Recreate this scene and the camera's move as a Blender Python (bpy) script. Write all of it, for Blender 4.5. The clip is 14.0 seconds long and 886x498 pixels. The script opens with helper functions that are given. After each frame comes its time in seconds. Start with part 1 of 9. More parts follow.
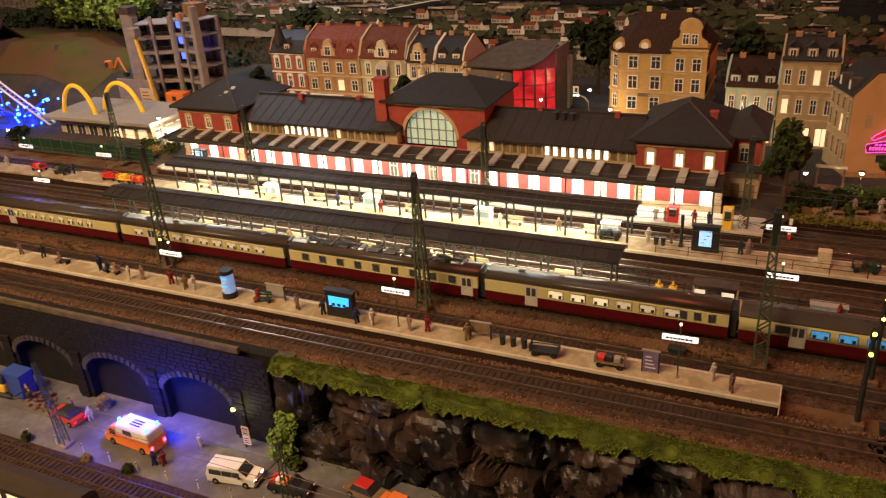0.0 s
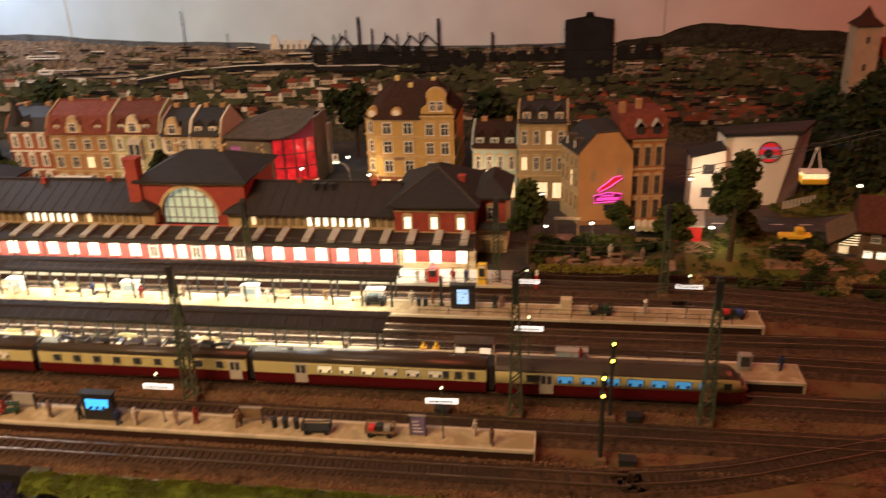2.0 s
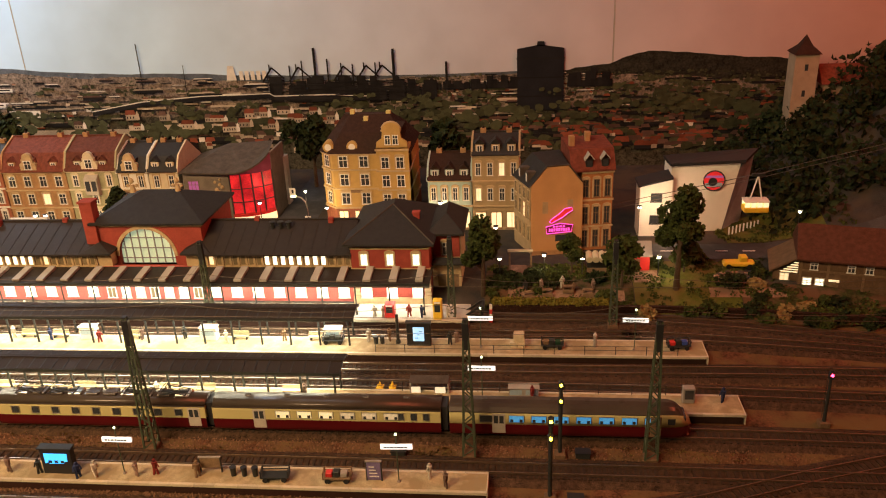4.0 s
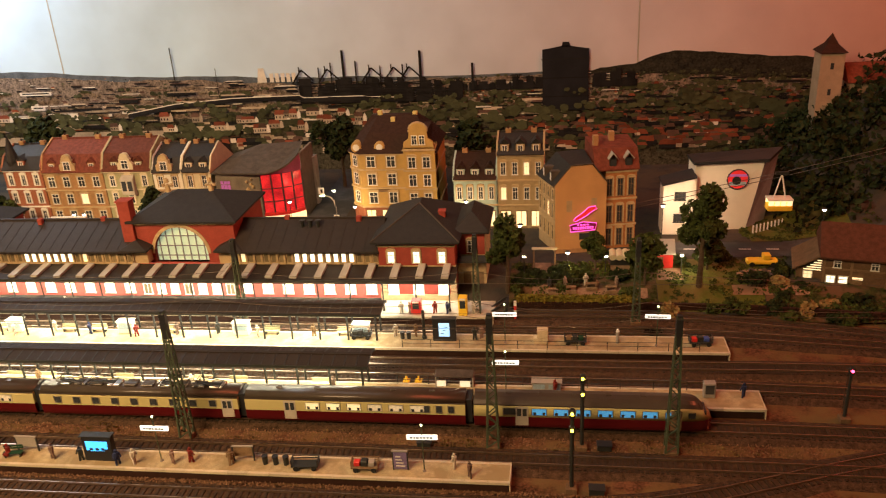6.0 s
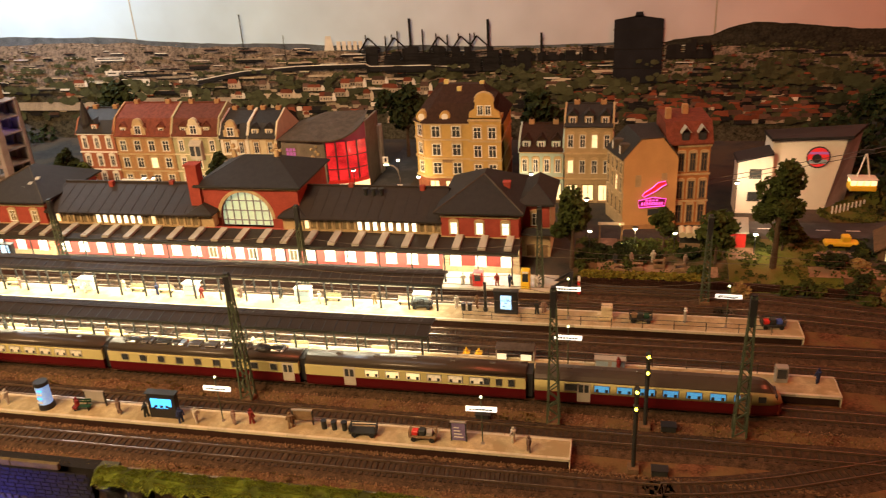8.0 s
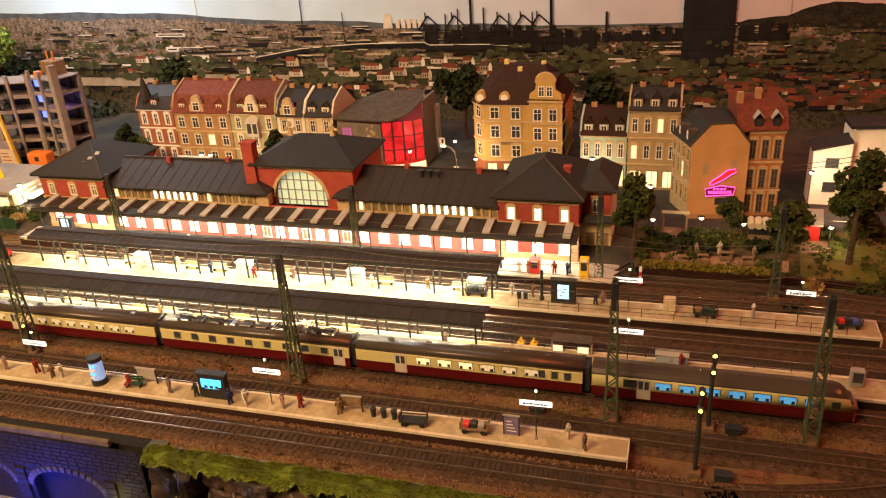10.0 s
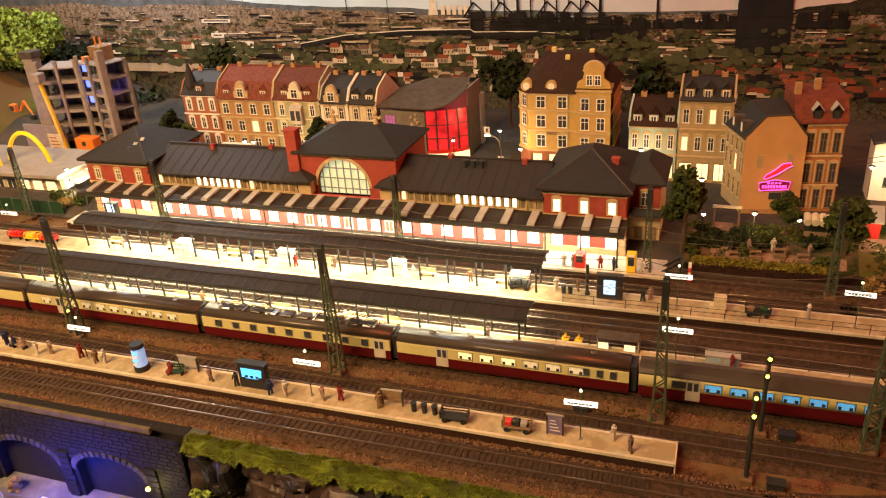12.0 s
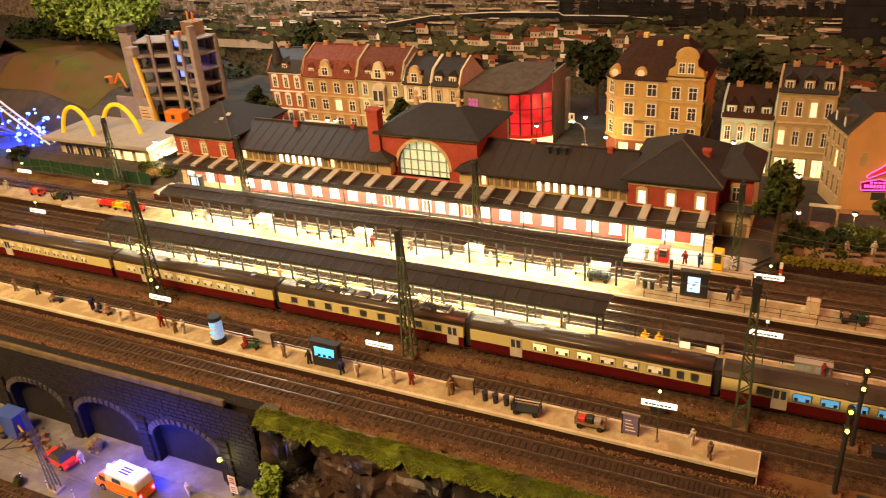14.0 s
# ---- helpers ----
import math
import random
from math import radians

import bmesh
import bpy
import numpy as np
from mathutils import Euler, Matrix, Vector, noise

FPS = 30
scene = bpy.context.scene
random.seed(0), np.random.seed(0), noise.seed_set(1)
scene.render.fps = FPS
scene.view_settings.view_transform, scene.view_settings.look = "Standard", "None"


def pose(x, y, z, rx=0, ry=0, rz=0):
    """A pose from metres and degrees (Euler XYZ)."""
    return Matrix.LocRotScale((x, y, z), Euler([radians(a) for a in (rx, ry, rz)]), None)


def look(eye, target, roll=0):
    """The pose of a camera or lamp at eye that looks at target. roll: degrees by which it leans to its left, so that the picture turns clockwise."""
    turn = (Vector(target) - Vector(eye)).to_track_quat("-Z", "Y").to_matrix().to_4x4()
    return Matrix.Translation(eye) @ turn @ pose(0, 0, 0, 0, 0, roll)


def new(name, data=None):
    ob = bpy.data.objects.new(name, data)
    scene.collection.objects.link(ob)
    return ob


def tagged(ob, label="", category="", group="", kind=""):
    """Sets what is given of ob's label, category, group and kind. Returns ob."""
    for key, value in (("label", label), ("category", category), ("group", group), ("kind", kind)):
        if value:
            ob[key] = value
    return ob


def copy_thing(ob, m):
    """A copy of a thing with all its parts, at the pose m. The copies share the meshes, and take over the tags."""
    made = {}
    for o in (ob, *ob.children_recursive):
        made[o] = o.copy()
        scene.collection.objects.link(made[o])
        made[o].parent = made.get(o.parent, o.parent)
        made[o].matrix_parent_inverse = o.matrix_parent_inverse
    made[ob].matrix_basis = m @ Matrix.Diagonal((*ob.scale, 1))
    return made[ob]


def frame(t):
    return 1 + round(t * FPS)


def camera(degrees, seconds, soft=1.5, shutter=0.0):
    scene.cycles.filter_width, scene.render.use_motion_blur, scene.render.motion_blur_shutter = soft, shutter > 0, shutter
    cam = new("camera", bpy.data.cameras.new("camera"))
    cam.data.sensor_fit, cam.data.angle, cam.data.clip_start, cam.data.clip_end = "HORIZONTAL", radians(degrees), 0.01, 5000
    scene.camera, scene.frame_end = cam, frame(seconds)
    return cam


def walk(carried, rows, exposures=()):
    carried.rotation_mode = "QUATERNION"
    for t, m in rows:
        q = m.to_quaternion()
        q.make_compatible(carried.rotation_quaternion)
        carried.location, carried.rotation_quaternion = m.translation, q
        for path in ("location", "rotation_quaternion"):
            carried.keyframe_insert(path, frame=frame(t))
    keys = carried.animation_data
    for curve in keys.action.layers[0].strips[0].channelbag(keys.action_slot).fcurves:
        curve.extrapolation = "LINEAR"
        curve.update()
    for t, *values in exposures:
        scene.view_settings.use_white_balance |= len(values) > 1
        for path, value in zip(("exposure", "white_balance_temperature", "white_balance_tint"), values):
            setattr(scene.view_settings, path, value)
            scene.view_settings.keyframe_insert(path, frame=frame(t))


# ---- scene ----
cam = camera(57.7, 14.0, soft=1.1, shutter=0.7)
# seconds, eye in metres, yaw, pitch, roll
ROWS = [
    (0.0, 0.0103, -0.7334, 0.4714, 25.58, -25.66, -3.89),
    (0.5, 0.0119, -0.7362, 0.4771, 24.04, -25.22, -3.50),
    (1.0, 0.0194, -0.7383, 0.4875, 20.76, -24.80, -3.25),
    (1.5, 0.0348, -0.7339, 0.4963, 13.85, -23.83, -2.45),
    (2.0, 0.0421, -0.7318, 0.5093, 8.91, -23.17, -2.25),
    (2.5, 0.0491, -0.7322, 0.5342, 6.11, -22.81, -2.32),
    (5.0, 0.0688, -0.7437, 0.5656, 7.02, -23.01, -3.21),
    (5.5, 0.0712, -0.7519, 0.5679, 7.76, -22.91, -3.34),
    (6.0, 0.0684, -0.7597, 0.5682, 8.49, -22.85, -3.37),
    (6.5, 0.0639, -0.7548, 0.5664, 9.42, -23.03, -3.48),
    (7.0, 0.0652, -0.7524, 0.5656, 10.12, -23.42, -3.60),
    (7.5, 0.0626, -0.7521, 0.5628, 11.30, -23.97, -3.51),
    (8.0, 0.0608, -0.7486, 0.5560, 13.23, -24.33, -3.57),
    (10.5, 0.0475, -0.7129, 0.5480, 18.51, -25.67, -3.99),
    (11.0, 0.0457, -0.7084, 0.5476, 19.71, -25.85, -4.19),
    (11.5, 0.0456, -0.7061, 0.5480, 20.41, -25.97, -4.40),
    (12.0, 0.0395, -0.7017, 0.5459, 20.70, -26.15, -4.28),
    (12.5, 0.0348, -0.6975, 0.5430, 21.62, -26.49, -4.07),
    (13.0, 0.0296, -0.6904, 0.5401, 23.35, -26.91, -3.90),
    (13.5, 0.0267, -0.6883, 0.5401, 25.13, -26.99, -4.00),
    (14.0, 0.0292, -0.6874, 0.5403, 26.71, -26.88, -4.28),
]
EXPOSURES = [(0.0, -0.42, 5800, 11), (1.0, -0.42, 5900, 12), (2.5, -0.35, 6050, 13), (5.0, -0.18, 6250, 8), (7.0, -0.05, 6400, 8), (8.0, 0.03, 6450, 8), (10.5, 0.14, 6600, 12), (12.0, 0.22, 6800, 10), (14.0, 0.22, 7050, 6)]
walk(cam, [(t, pose(x, y, z, 90 + pitch, 0, yaw) @ pose(0, 0, 0, 0, 0, roll)) for t, x, y, z, yaw, pitch, roll in ROWS], EXPOSURES)

# ---- world and large lights (an exhibition room with dimmed evening light) ----
world = bpy.data.worlds.new("room_world")
scene.world = world
world.use_nodes = True
world.node_tree.nodes["Background"].inputs[0].default_value = (0.9, 0.55, 0.4, 1)
world.node_tree.nodes["Background"].inputs[1].default_value = 0.003


def area(name, eye, target, sx, sy, watts, col, spread=180):
    lamp = bpy.data.lights.new(name, "AREA")
    lamp.shape, lamp.size, lamp.size_y, lamp.energy, lamp.color = "RECTANGLE", sx, sy, watts, col
    lamp.spread = radians(spread)
    ob = new(name, lamp)
    ob.matrix_world = look(eye, target)
    return ob


area("room_light", (-1.15, -1.2, 1.45), (-0.95, 0.15, 0.0), 1.4, 0.45, 34, (1.0, 0.62, 0.30), 112)
area("evening_light", (1.35, 0.15, 1.4), (0.5, 0.7, 0.05), 0.5, 0.7, 17, (1.0, 0.16, 0.065))
area("panel_light", (-1.34, 0.84, 0.66), (-1.26, 1.0, 0.36), 0.10, 0.06, 3.8, (0.95, 0.97, 1.0))
area("sky_light", (-0.7, 0.45, 1.5), (-0.6, 1.0, 0.45), 1.7, 0.3, 5.6, (0.95, 0.94, 0.96))

# the platforms' strip lamps
area("canopy_lamps", (-0.55, 0.235, 0.050), (-0.55, 0.235, 0), 0.74, 0.05, 1.8, (1.0, 0.93, 0.68))
area("canopy_lamps", (-0.55, 0.0975, 0.050), (-0.55, 0.0975, 0), 0.74, 0.05, 1.5, (1.0, 0.88, 0.58))
area("awning_lamps", (-0.54, 0.333, 0.056), (-0.54, 0.333, 0), 0.9, 0.02, 1.1, (1.0, 0.92, 0.70))



def point(name, x, y, z, watts, col, size=0.003):
    lamp = bpy.data.lights.new(name, "POINT")
    lamp.energy, lamp.color, lamp.shadow_soft_size = watts, col, size
    new(name, lamp).location = (x * 0.01, y * 0.01, z * 0.01)


# small lamps that stand in the layout
for spot in ((-66.5, -21.3, -7.0), (-62.0, -20.0, -7.2)):
    point("beacon_light", *spot, 0.45, (0.02, 0.05, 1.0))
point("wall_lamp_light", -52.1, -17.6, -6.6, 0.035, (1.0, 0.9, 0.35))
point("hall_lamp_light", 27.5, 53.5, 8.6, 0.22, (1.0, 0.66, 0.40))
point("club_lamp_light", -40.5, 62.0, 8.6, 0.06, (1.0, 0.35, 0.22))
point("corner_lamp_light", -30.5, 62.0, 7.2, 0.13, (1.0, 0.72, 0.36))
point("garden_lamp_light", 9.1, 41.4, 5.6, 0.06, (1.0, 0.70, 0.35))
point("yard_lamp_light", 26.6, 41.4, 5.4, 0.10, (1.0, 0.74, 0.42))
point("street_lamp_light", -8.8, 59.0, 8.0, 0.09, (1.0, 0.74, 0.42))
point("street_lamp_light", -77.0, 60.5, 7.5, 0.06, (1.0, 0.74, 0.42))
point("pavilion_light", -108.5, 39.0, 5.5, 0.42, (1.0, 0.85, 0.55))
point("ride_light", -149.0, 38.5, 6.5, 0.42, (0.10, 0.08, 1.0))
point("site_light", -120.0, 63.5, 17.0, 0.05, (0.15, 0.12, 1.0))

# ---- materials ----
C = 0.01  # the plan is in centimetres


def mat(name, col, rough=0.6, metal=0.0, var=0.25, scale=60, fine=900, bump=0.25, emit=0.0, emit_col=None, rand=0.0, spec=None, island=0.0):
    m = bpy.data.materials.new(name)
    m.use_nodes = True
    nt = m.node_tree
    b = nt.nodes["Principled BSDF"]
    b.inputs["Roughness"].default_value, b.inputs["Metallic"].default_value = rough, metal
    # matt powdery surfaces hardly mirror anything
    b.inputs["Specular IOR Level"].default_value = spec if spec is not None else (0.4 if rough < 0.6 or metal else 0.12)
    co = nt.nodes.new("ShaderNodeTexCoord")
    n1, n2 = nt.nodes.new("ShaderNodeTexNoise"), nt.nodes.new("ShaderNodeTexNoise")
    n1.inputs["Scale"].default_value, n2.inputs["Scale"].default_value = scale, fine
    n1.inputs["Detail"].default_value, n2.inputs["Detail"].default_value = 5, 3
    for n in (n1, n2):
        nt.links.new(co.outputs["Object"], n.inputs["Vector"])
    add = nt.nodes.new("ShaderNodeMath")
    add.operation = "ADD"
    nt.links.new(n1.outputs[0], add.inputs[0])
    nt.links.new(n2.outputs[0], add.inputs[1])
    last = add
    if rand or island:
        info = nt.nodes.new("ShaderNodeObjectInfo" if rand else "ShaderNodeNewGeometry")
        mad = nt.nodes.new("ShaderNodeMath")
        mad.operation = "MULTIPLY_ADD"
        mad.inputs[1].default_value = rand or island
        nt.links.new(info.outputs["Random" if rand else "Random Per Island"], mad.inputs[0])
        nt.links.new(add.outputs[0], mad.inputs[2])
        last = mad
    rm = nt.nodes.new("ShaderNodeMapRange")
    rm.inputs["From Min"].default_value, rm.inputs["From Max"].default_value = 0.65, 1.35 + rand + island
    nt.links.new(last.outputs[0], rm.inputs["Value"])
    mix = nt.nodes.new("ShaderNodeMix")
    mix.data_type = "RGBA"
    mix.inputs[6].default_value = (*[max(0, c * (1 - var)) for c in col], 1)
    mix.inputs[7].default_value = (*[min(1, c * (1 + var)) for c in col], 1)
    nt.links.new(rm.outputs[0], mix.inputs[0])
    nt.links.new(mix.outputs[2], b.inputs["Base Color"])
    if bump:
        bu = nt.nodes.new("ShaderNodeBump")
        bu.inputs["Strength"].default_value, bu.inputs["Distance"].default_value = bump, 0.0008
        nt.links.new(n2.outputs[0], bu.inputs["Height"])
        nt.links.new(bu.outputs[0], b.inputs["Normal"])
    if emit:
        b.inputs["Emission Color"].default_value = (*(emit_col or col), 1)
        b.inputs["Emission Strength"].default_value = emit
    return m


def two(name, a, b2, scale, rough=0.9, fine=700, bump=0.6, lo=0.42, hi=0.58, var=0.35):
    """Two colours in patches, with grain."""
    m = mat(name, a, rough, var=var, scale=scale * 3, fine=fine, bump=bump)
    nt = m.node_tree
    base = nt.nodes["Principled BSDF"]
    prev = base.inputs["Base Color"].links[0].from_socket
    n = nt.nodes.new("ShaderNodeTexNoise")
    n.inputs["Scale"].default_value, n.inputs["Detail"].default_value = scale, 8
    co = nt.nodes.new("ShaderNodeTexCoord")
    nt.links.new(co.outputs["Object"], n.inputs["Vector"])
    rm = nt.nodes.new("ShaderNodeMapRange")
    rm.inputs["From Min"].default_value, rm.inputs["From Max"].default_value = lo, hi
    nt.links.new(n.outputs[0], rm.inputs["Value"])
    mx = nt.nodes.new("ShaderNodeMix")
    mx.data_type = "RGBA"
    nt.links.new(rm.outputs[0], mx.inputs[0])
    nt.links.new(prev, mx.inputs[6])
    mx.inputs[7].default_value = (*b2, 1)
    nt.links.new(mx.outputs[2], base.inputs["Base Color"])
    return m


M = dict(
    soil=two("rusty_ballast_soil", (0.105, 0.047, 0.024), (0.135, 0.085, 0.035), 22, fine=420, bump=1.0, var=0.85),
    town=two("town_ground", (0.045, 0.042, 0.038), (0.07, 0.055, 0.04), 20),
    lawn=two("static_grass", (0.085, 0.105, 0.018), (0.13, 0.10, 0.03), 26, fine=1500, bump=1.0),
    ballast=mat("brown_ballast", (0.060, 0.036, 0.022), 0.95, var=0.9, scale=160, fine=800, bump=1.0),
    sleeper=mat("sleeper_brown", (0.040, 0.027, 0.018), 0.6, var=0.5, scale=150, fine=600),
    rail=mat("rail_steel", (0.44, 0.32, 0.23), 0.28, 0.9, var=0.25, scale=90, bump=0.1),
    platform=two("platform_paving", (0.40, 0.32, 0.19), (0.29, 0.22, 0.12), 45, rough=0.75, bump=0.5),
    edge=mat("platform_edge_stone", (0.52, 0.45, 0.33), 0.8, var=0.35, rand=0.5),
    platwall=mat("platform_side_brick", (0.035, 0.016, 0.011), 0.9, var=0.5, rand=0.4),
    asphalt=two("model_asphalt", (0.16, 0.155, 0.15), (0.11, 0.105, 0.10), 25, rough=0.8, bump=0.3),
    road=two("town_asphalt", (0.07, 0.07, 0.07), (0.05, 0.05, 0.05), 25, rough=0.8, bump=0.3),
    white=mat("white_paint", (0.75, 0.73, 0.68), 0.5, var=0.08, bump=0.05),
    slate=mat("slate_roof", (0.026, 0.023, 0.021), 0.6, spec=0.2, var=0.35, scale=120, fine=700, bump=0.4, rand=0.3),
    felt=mat("dark_roofing_felt", (0.032, 0.025, 0.020), 0.55, spec=0.2, var=0.35, scale=90, bump=0.3, rand=0.4),
    tile_red=mat("red_roof_tiles", (0.155, 0.045, 0.028), 0.75, var=0.4, scale=150, fine=1200, bump=0.5),
    tile_brown=mat("brown_roof_tiles", (0.036, 0.018, 0.012), 0.75, var=0.35, scale=150, fine=1200, bump=0.5),
    redwall=mat("red_station_wall", (0.30, 0.060, 0.044), 0.8, var=0.2, scale=100, fine=900, bump=0.2),
    pinkwall=mat("pale_red_wall", (0.42, 0.105, 0.085), 0.8, var=0.15, scale=100),
    sand=mat("sandstone", (0.46, 0.34, 0.19), 0.8, var=0.25, scale=120, fine=900),
    ochre=mat("ochre_render", (0.47, 0.31, 0.105), 0.8, var=0.15, scale=100),
    ochre2=mat("orange_render", (0.50, 0.28, 0.12), 0.8, var=0.22, scale=25),
    cream=mat("cream_render", (0.60, 0.52, 0.36), 0.8, var=0.15, scale=100),
    grey=mat("grey_render", (0.42, 0.38, 0.32), 0.8, var=0.2, scale=80),
    tan=mat("tan_render", (0.38, 0.28, 0.155), 0.8, var=0.2, scale=90),
    brownstone=mat("brown_sandstone", (0.36, 0.21, 0.10), 0.8, var=0.3, scale=110),
    olive=mat("olive_grey_render", (0.34, 0.32, 0.19), 0.8, var=0.25, scale=90),
    darkgrey=mat("dark_grey_render", (0.17, 0.145, 0.12), 0.8, var=0.3, scale=60),
    tile_dull=mat("dull_red_tiles", (0.11, 0.036, 0.022), 0.75, var=0.4, scale=150, fine=1200, bump=0.5),
    rib=mat("weathered_roof_rib", (0.075, 0.060, 0.048), 0.7, var=0.4, scale=90),
    archstone=mat("pale_arch_stone", (0.060, 0.054, 0.046), 0.8, var=0.4, scale=150, rand=0.5),
    mint=mat("mint_render", (0.36, 0.46, 0.42), 0.8, var=0.15, scale=90),
    brick=mat("brick_red", (0.30, 0.115, 0.065), 0.85, var=0.3, scale=300, fine=1500),
    concrete=mat("raw_concrete", (0.25, 0.21, 0.19), 0.85, var=0.25, scale=70),
    glass=mat("dark_window_glass", (0.04, 0.045, 0.05), 0.12, var=0.1, bump=0, spec=0.8),
    lit=mat("lit_window", (0.9, 0.82, 0.6), 0.4, bump=0, var=0.06, scale=120, emit=2.3, rand=0.5, emit_col=(1.0, 0.88, 0.60)),
    litsoft=mat("softly_lit_window", (0.8, 0.65, 0.35), 0.4, bump=0, var=0.1, emit=1.3, emit_col=(1.0, 0.72, 0.38)),
    litcoach=mat("coach_window_light", (0.8, 0.7, 0.45), 0.3, bump=0, emit=0.75, emit_col=(1.0, 0.76, 0.38), scale=400, var=0.5),
    blue=mat("blue_lit_window", (0.1, 0.4, 0.9), 0.3, bump=0, scale=500, var=0.6, emit=0.4, emit_col=(0.08, 0.42, 1.0)),
    screen=mat("blue_screen", (0.1, 0.5, 0.9), 0.3, bump=0, emit=1.8, emit_col=(0.04, 0.42, 1.0)),
    screenw=mat("white_screen", (0.5, 0.7, 0.9), 0.3, bump=0, emit=1.2, emit_col=(0.25, 0.62, 1.0), var=0.5, scale=120),
    lamp=mat("lamp_glow", (1, 0.95, 0.8), 0.3, bump=0, emit=25, emit_col=(1.0, 0.85, 0.6)),
    neon=mat("neon_tube", (1, 0.1, 0.5), 0.3, bump=0, emit=1.3, emit_col=(1.0, 0.10, 0.60)),
    redglow=mat("red_lit_glass", (0.6, 0.03, 0.04), 0.2, bump=0, emit=0.22, emit_col=(1.0, 0.02, 0.04), var=0.9, scale=45),
    amber=mat("signal_lamp", (1, 0.8, 0.1), 0.3, bump=0, emit=12, emit_col=(1.0, 0.75, 0.05)),
    redlamp=mat("red_signal_lamp", (1, 0.05, 0.1), 0.3, bump=0, emit=10, emit_col=(1.0, 0.05, 0.12)),
    bluelamp=mat("blue_beacon", (0.05, 0.1, 1), 0.3, bump=0, emit=25, emit_col=(0.03, 0.08, 1.0)),
    signface=mat("illuminated_sign_face", (0.85, 0.85, 0.8), 0.4, bump=0, emit=1.3, emit_col=(1.0, 0.95, 0.82)),
    black=mat("black_plastic", (0.02, 0.02, 0.022), 0.45, var=0.2, bump=0.05),
    dark=mat("dark_metal", (0.035, 0.037, 0.035), 0.5, 0.3, var=0.3, bump=0.05),
    mastgreen=mat("green_grey_mast_paint", (0.065, 0.085, 0.05), 0.6, 0.2, var=0.3, scale=120, bump=0.1),
    wire=mat("copper_wire", (0.10, 0.075, 0.055), 0.5, 0.6, bump=0),
    coachcream=mat("cream_coach_paint", (0.50, 0.44, 0.20), 0.26, var=0.06, scale=40, bump=0.02),
    coachred=mat("crimson_coach_paint", (0.075, 0.005, 0.007), 0.22, var=0.1, scale=40, bump=0.02),
    coachroof=mat("grey_brown_coach_roof", (0.055, 0.043, 0.032), 0.28, var=0.2, scale=60, bump=0.05),
    chrome=mat("bare_metal", (0.6, 0.58, 0.54), 0.3, 1.0, var=0.1, bump=0),
    stone=mat("dark_masonry", (0.016, 0.014, 0.013), 0.75, var=0.45, scale=150, fine=700, bump=0.8, rand=0.3),
    rock=two("painted_rock", (0.055, 0.034, 0.027), (0.009, 0.008, 0.009), 16, rough=0.30, bump=0.8),
    grass=mat("grass_fibres", (0.23, 0.29, 0.04), 0.85, var=0.7, scale=40, fine=300, island=0.8),
    leaf=mat("tree_foliage", (0.045, 0.058, 0.014), 0.8, var=0.75, scale=60, fine=400, island=0.8),
    leafl=mat("bright_foliage", (0.19, 0.27, 0.05), 0.8, var=0.75, scale=60, fine=400, island=0.8),
    leafd=mat("dark_foliage", (0.020, 0.028, 0.010), 0.85, var=0.8, scale=40, fine=300, island=0.8),
    dry=mat("dry_bush", (0.26, 0.18, 0.07), 0.9, var=0.6, island=0.6),
    bark=mat("bark", (0.08, 0.055, 0.035), 0.9, var=0.4),
    yellow=mat("yellow_paint", (0.80, 0.52, 0.03), 0.45, var=0.1, bump=0.03),
    orange=mat("orange_paint", (0.75, 0.20, 0.03), 0.45, var=0.1, bump=0.03),
    red=mat("red_paint", (0.55, 0.03, 0.025), 0.4, var=0.1, bump=0.03),
    bluep=mat("blue_paint", (0.04, 0.08, 0.35), 0.4, var=0.1, bump=0.03),
    wood=mat("weathered_wood", (0.20, 0.13, 0.075), 0.8, var=0.35, scale=150),
    board=mat("grey_board", (0.30, 0.27, 0.24), 0.7, var=0.15),
    room=mat("dark_room_paint", (0.05, 0.045, 0.04), 0.9, var=0.1, scale=4, bump=0),
    tyre=mat("tyre_rubber", (0.02, 0.02, 0.02), 0.8, bump=0),
    skyprint=mat("printed_sky", (0.68, 0.66, 0.64), 0.8, var=0.12, scale=2.2, fine=9, bump=0),
    p_far=mat("print_far_hills", (0.085, 0.10, 0.12), 0.8, var=0.55, scale=40, bump=0),
    p_hill=mat("print_wooded_hill", (0.024, 0.023, 0.017), 0.8, var=0.8, scale=60, fine=250, bump=0),
    p_plain=mat("print_plain", (0.165, 0.13, 0.105), 0.8, var=0.95, scale=90, fine=330, bump=0),
    p_near=mat("print_near_town", (0.050, 0.046, 0.032), 0.8, var=0.95, scale=90, fine=300, bump=0),
    p_roof=mat("print_roofs", (0.095, 0.055, 0.042), 0.8, var=0.7, scale=50, bump=0, island=0.9),
    p_roofred=mat("print_red_roofs", (0.18, 0.052, 0.028), 0.8, var=0.6, scale=50, bump=0, island=0.9),
    p_wall=mat("print_walls", (0.34, 0.28, 0.21), 0.8, var=0.8, scale=50, bump=0, island=0.9),
    p_tree=mat("print_trees", (0.050, 0.054, 0.027), 0.8, var=0.7, scale=90, bump=0, island=0.9),
    p_dark=mat("print_dark", (0.013, 0.012, 0.012), 0.8, var=0.7, scale=60, bump=0, island=0.7),
    p_gas=mat("print_gasometer", (0.014, 0.014, 0.017), 0.8, var=0.3, scale=30, bump=0),
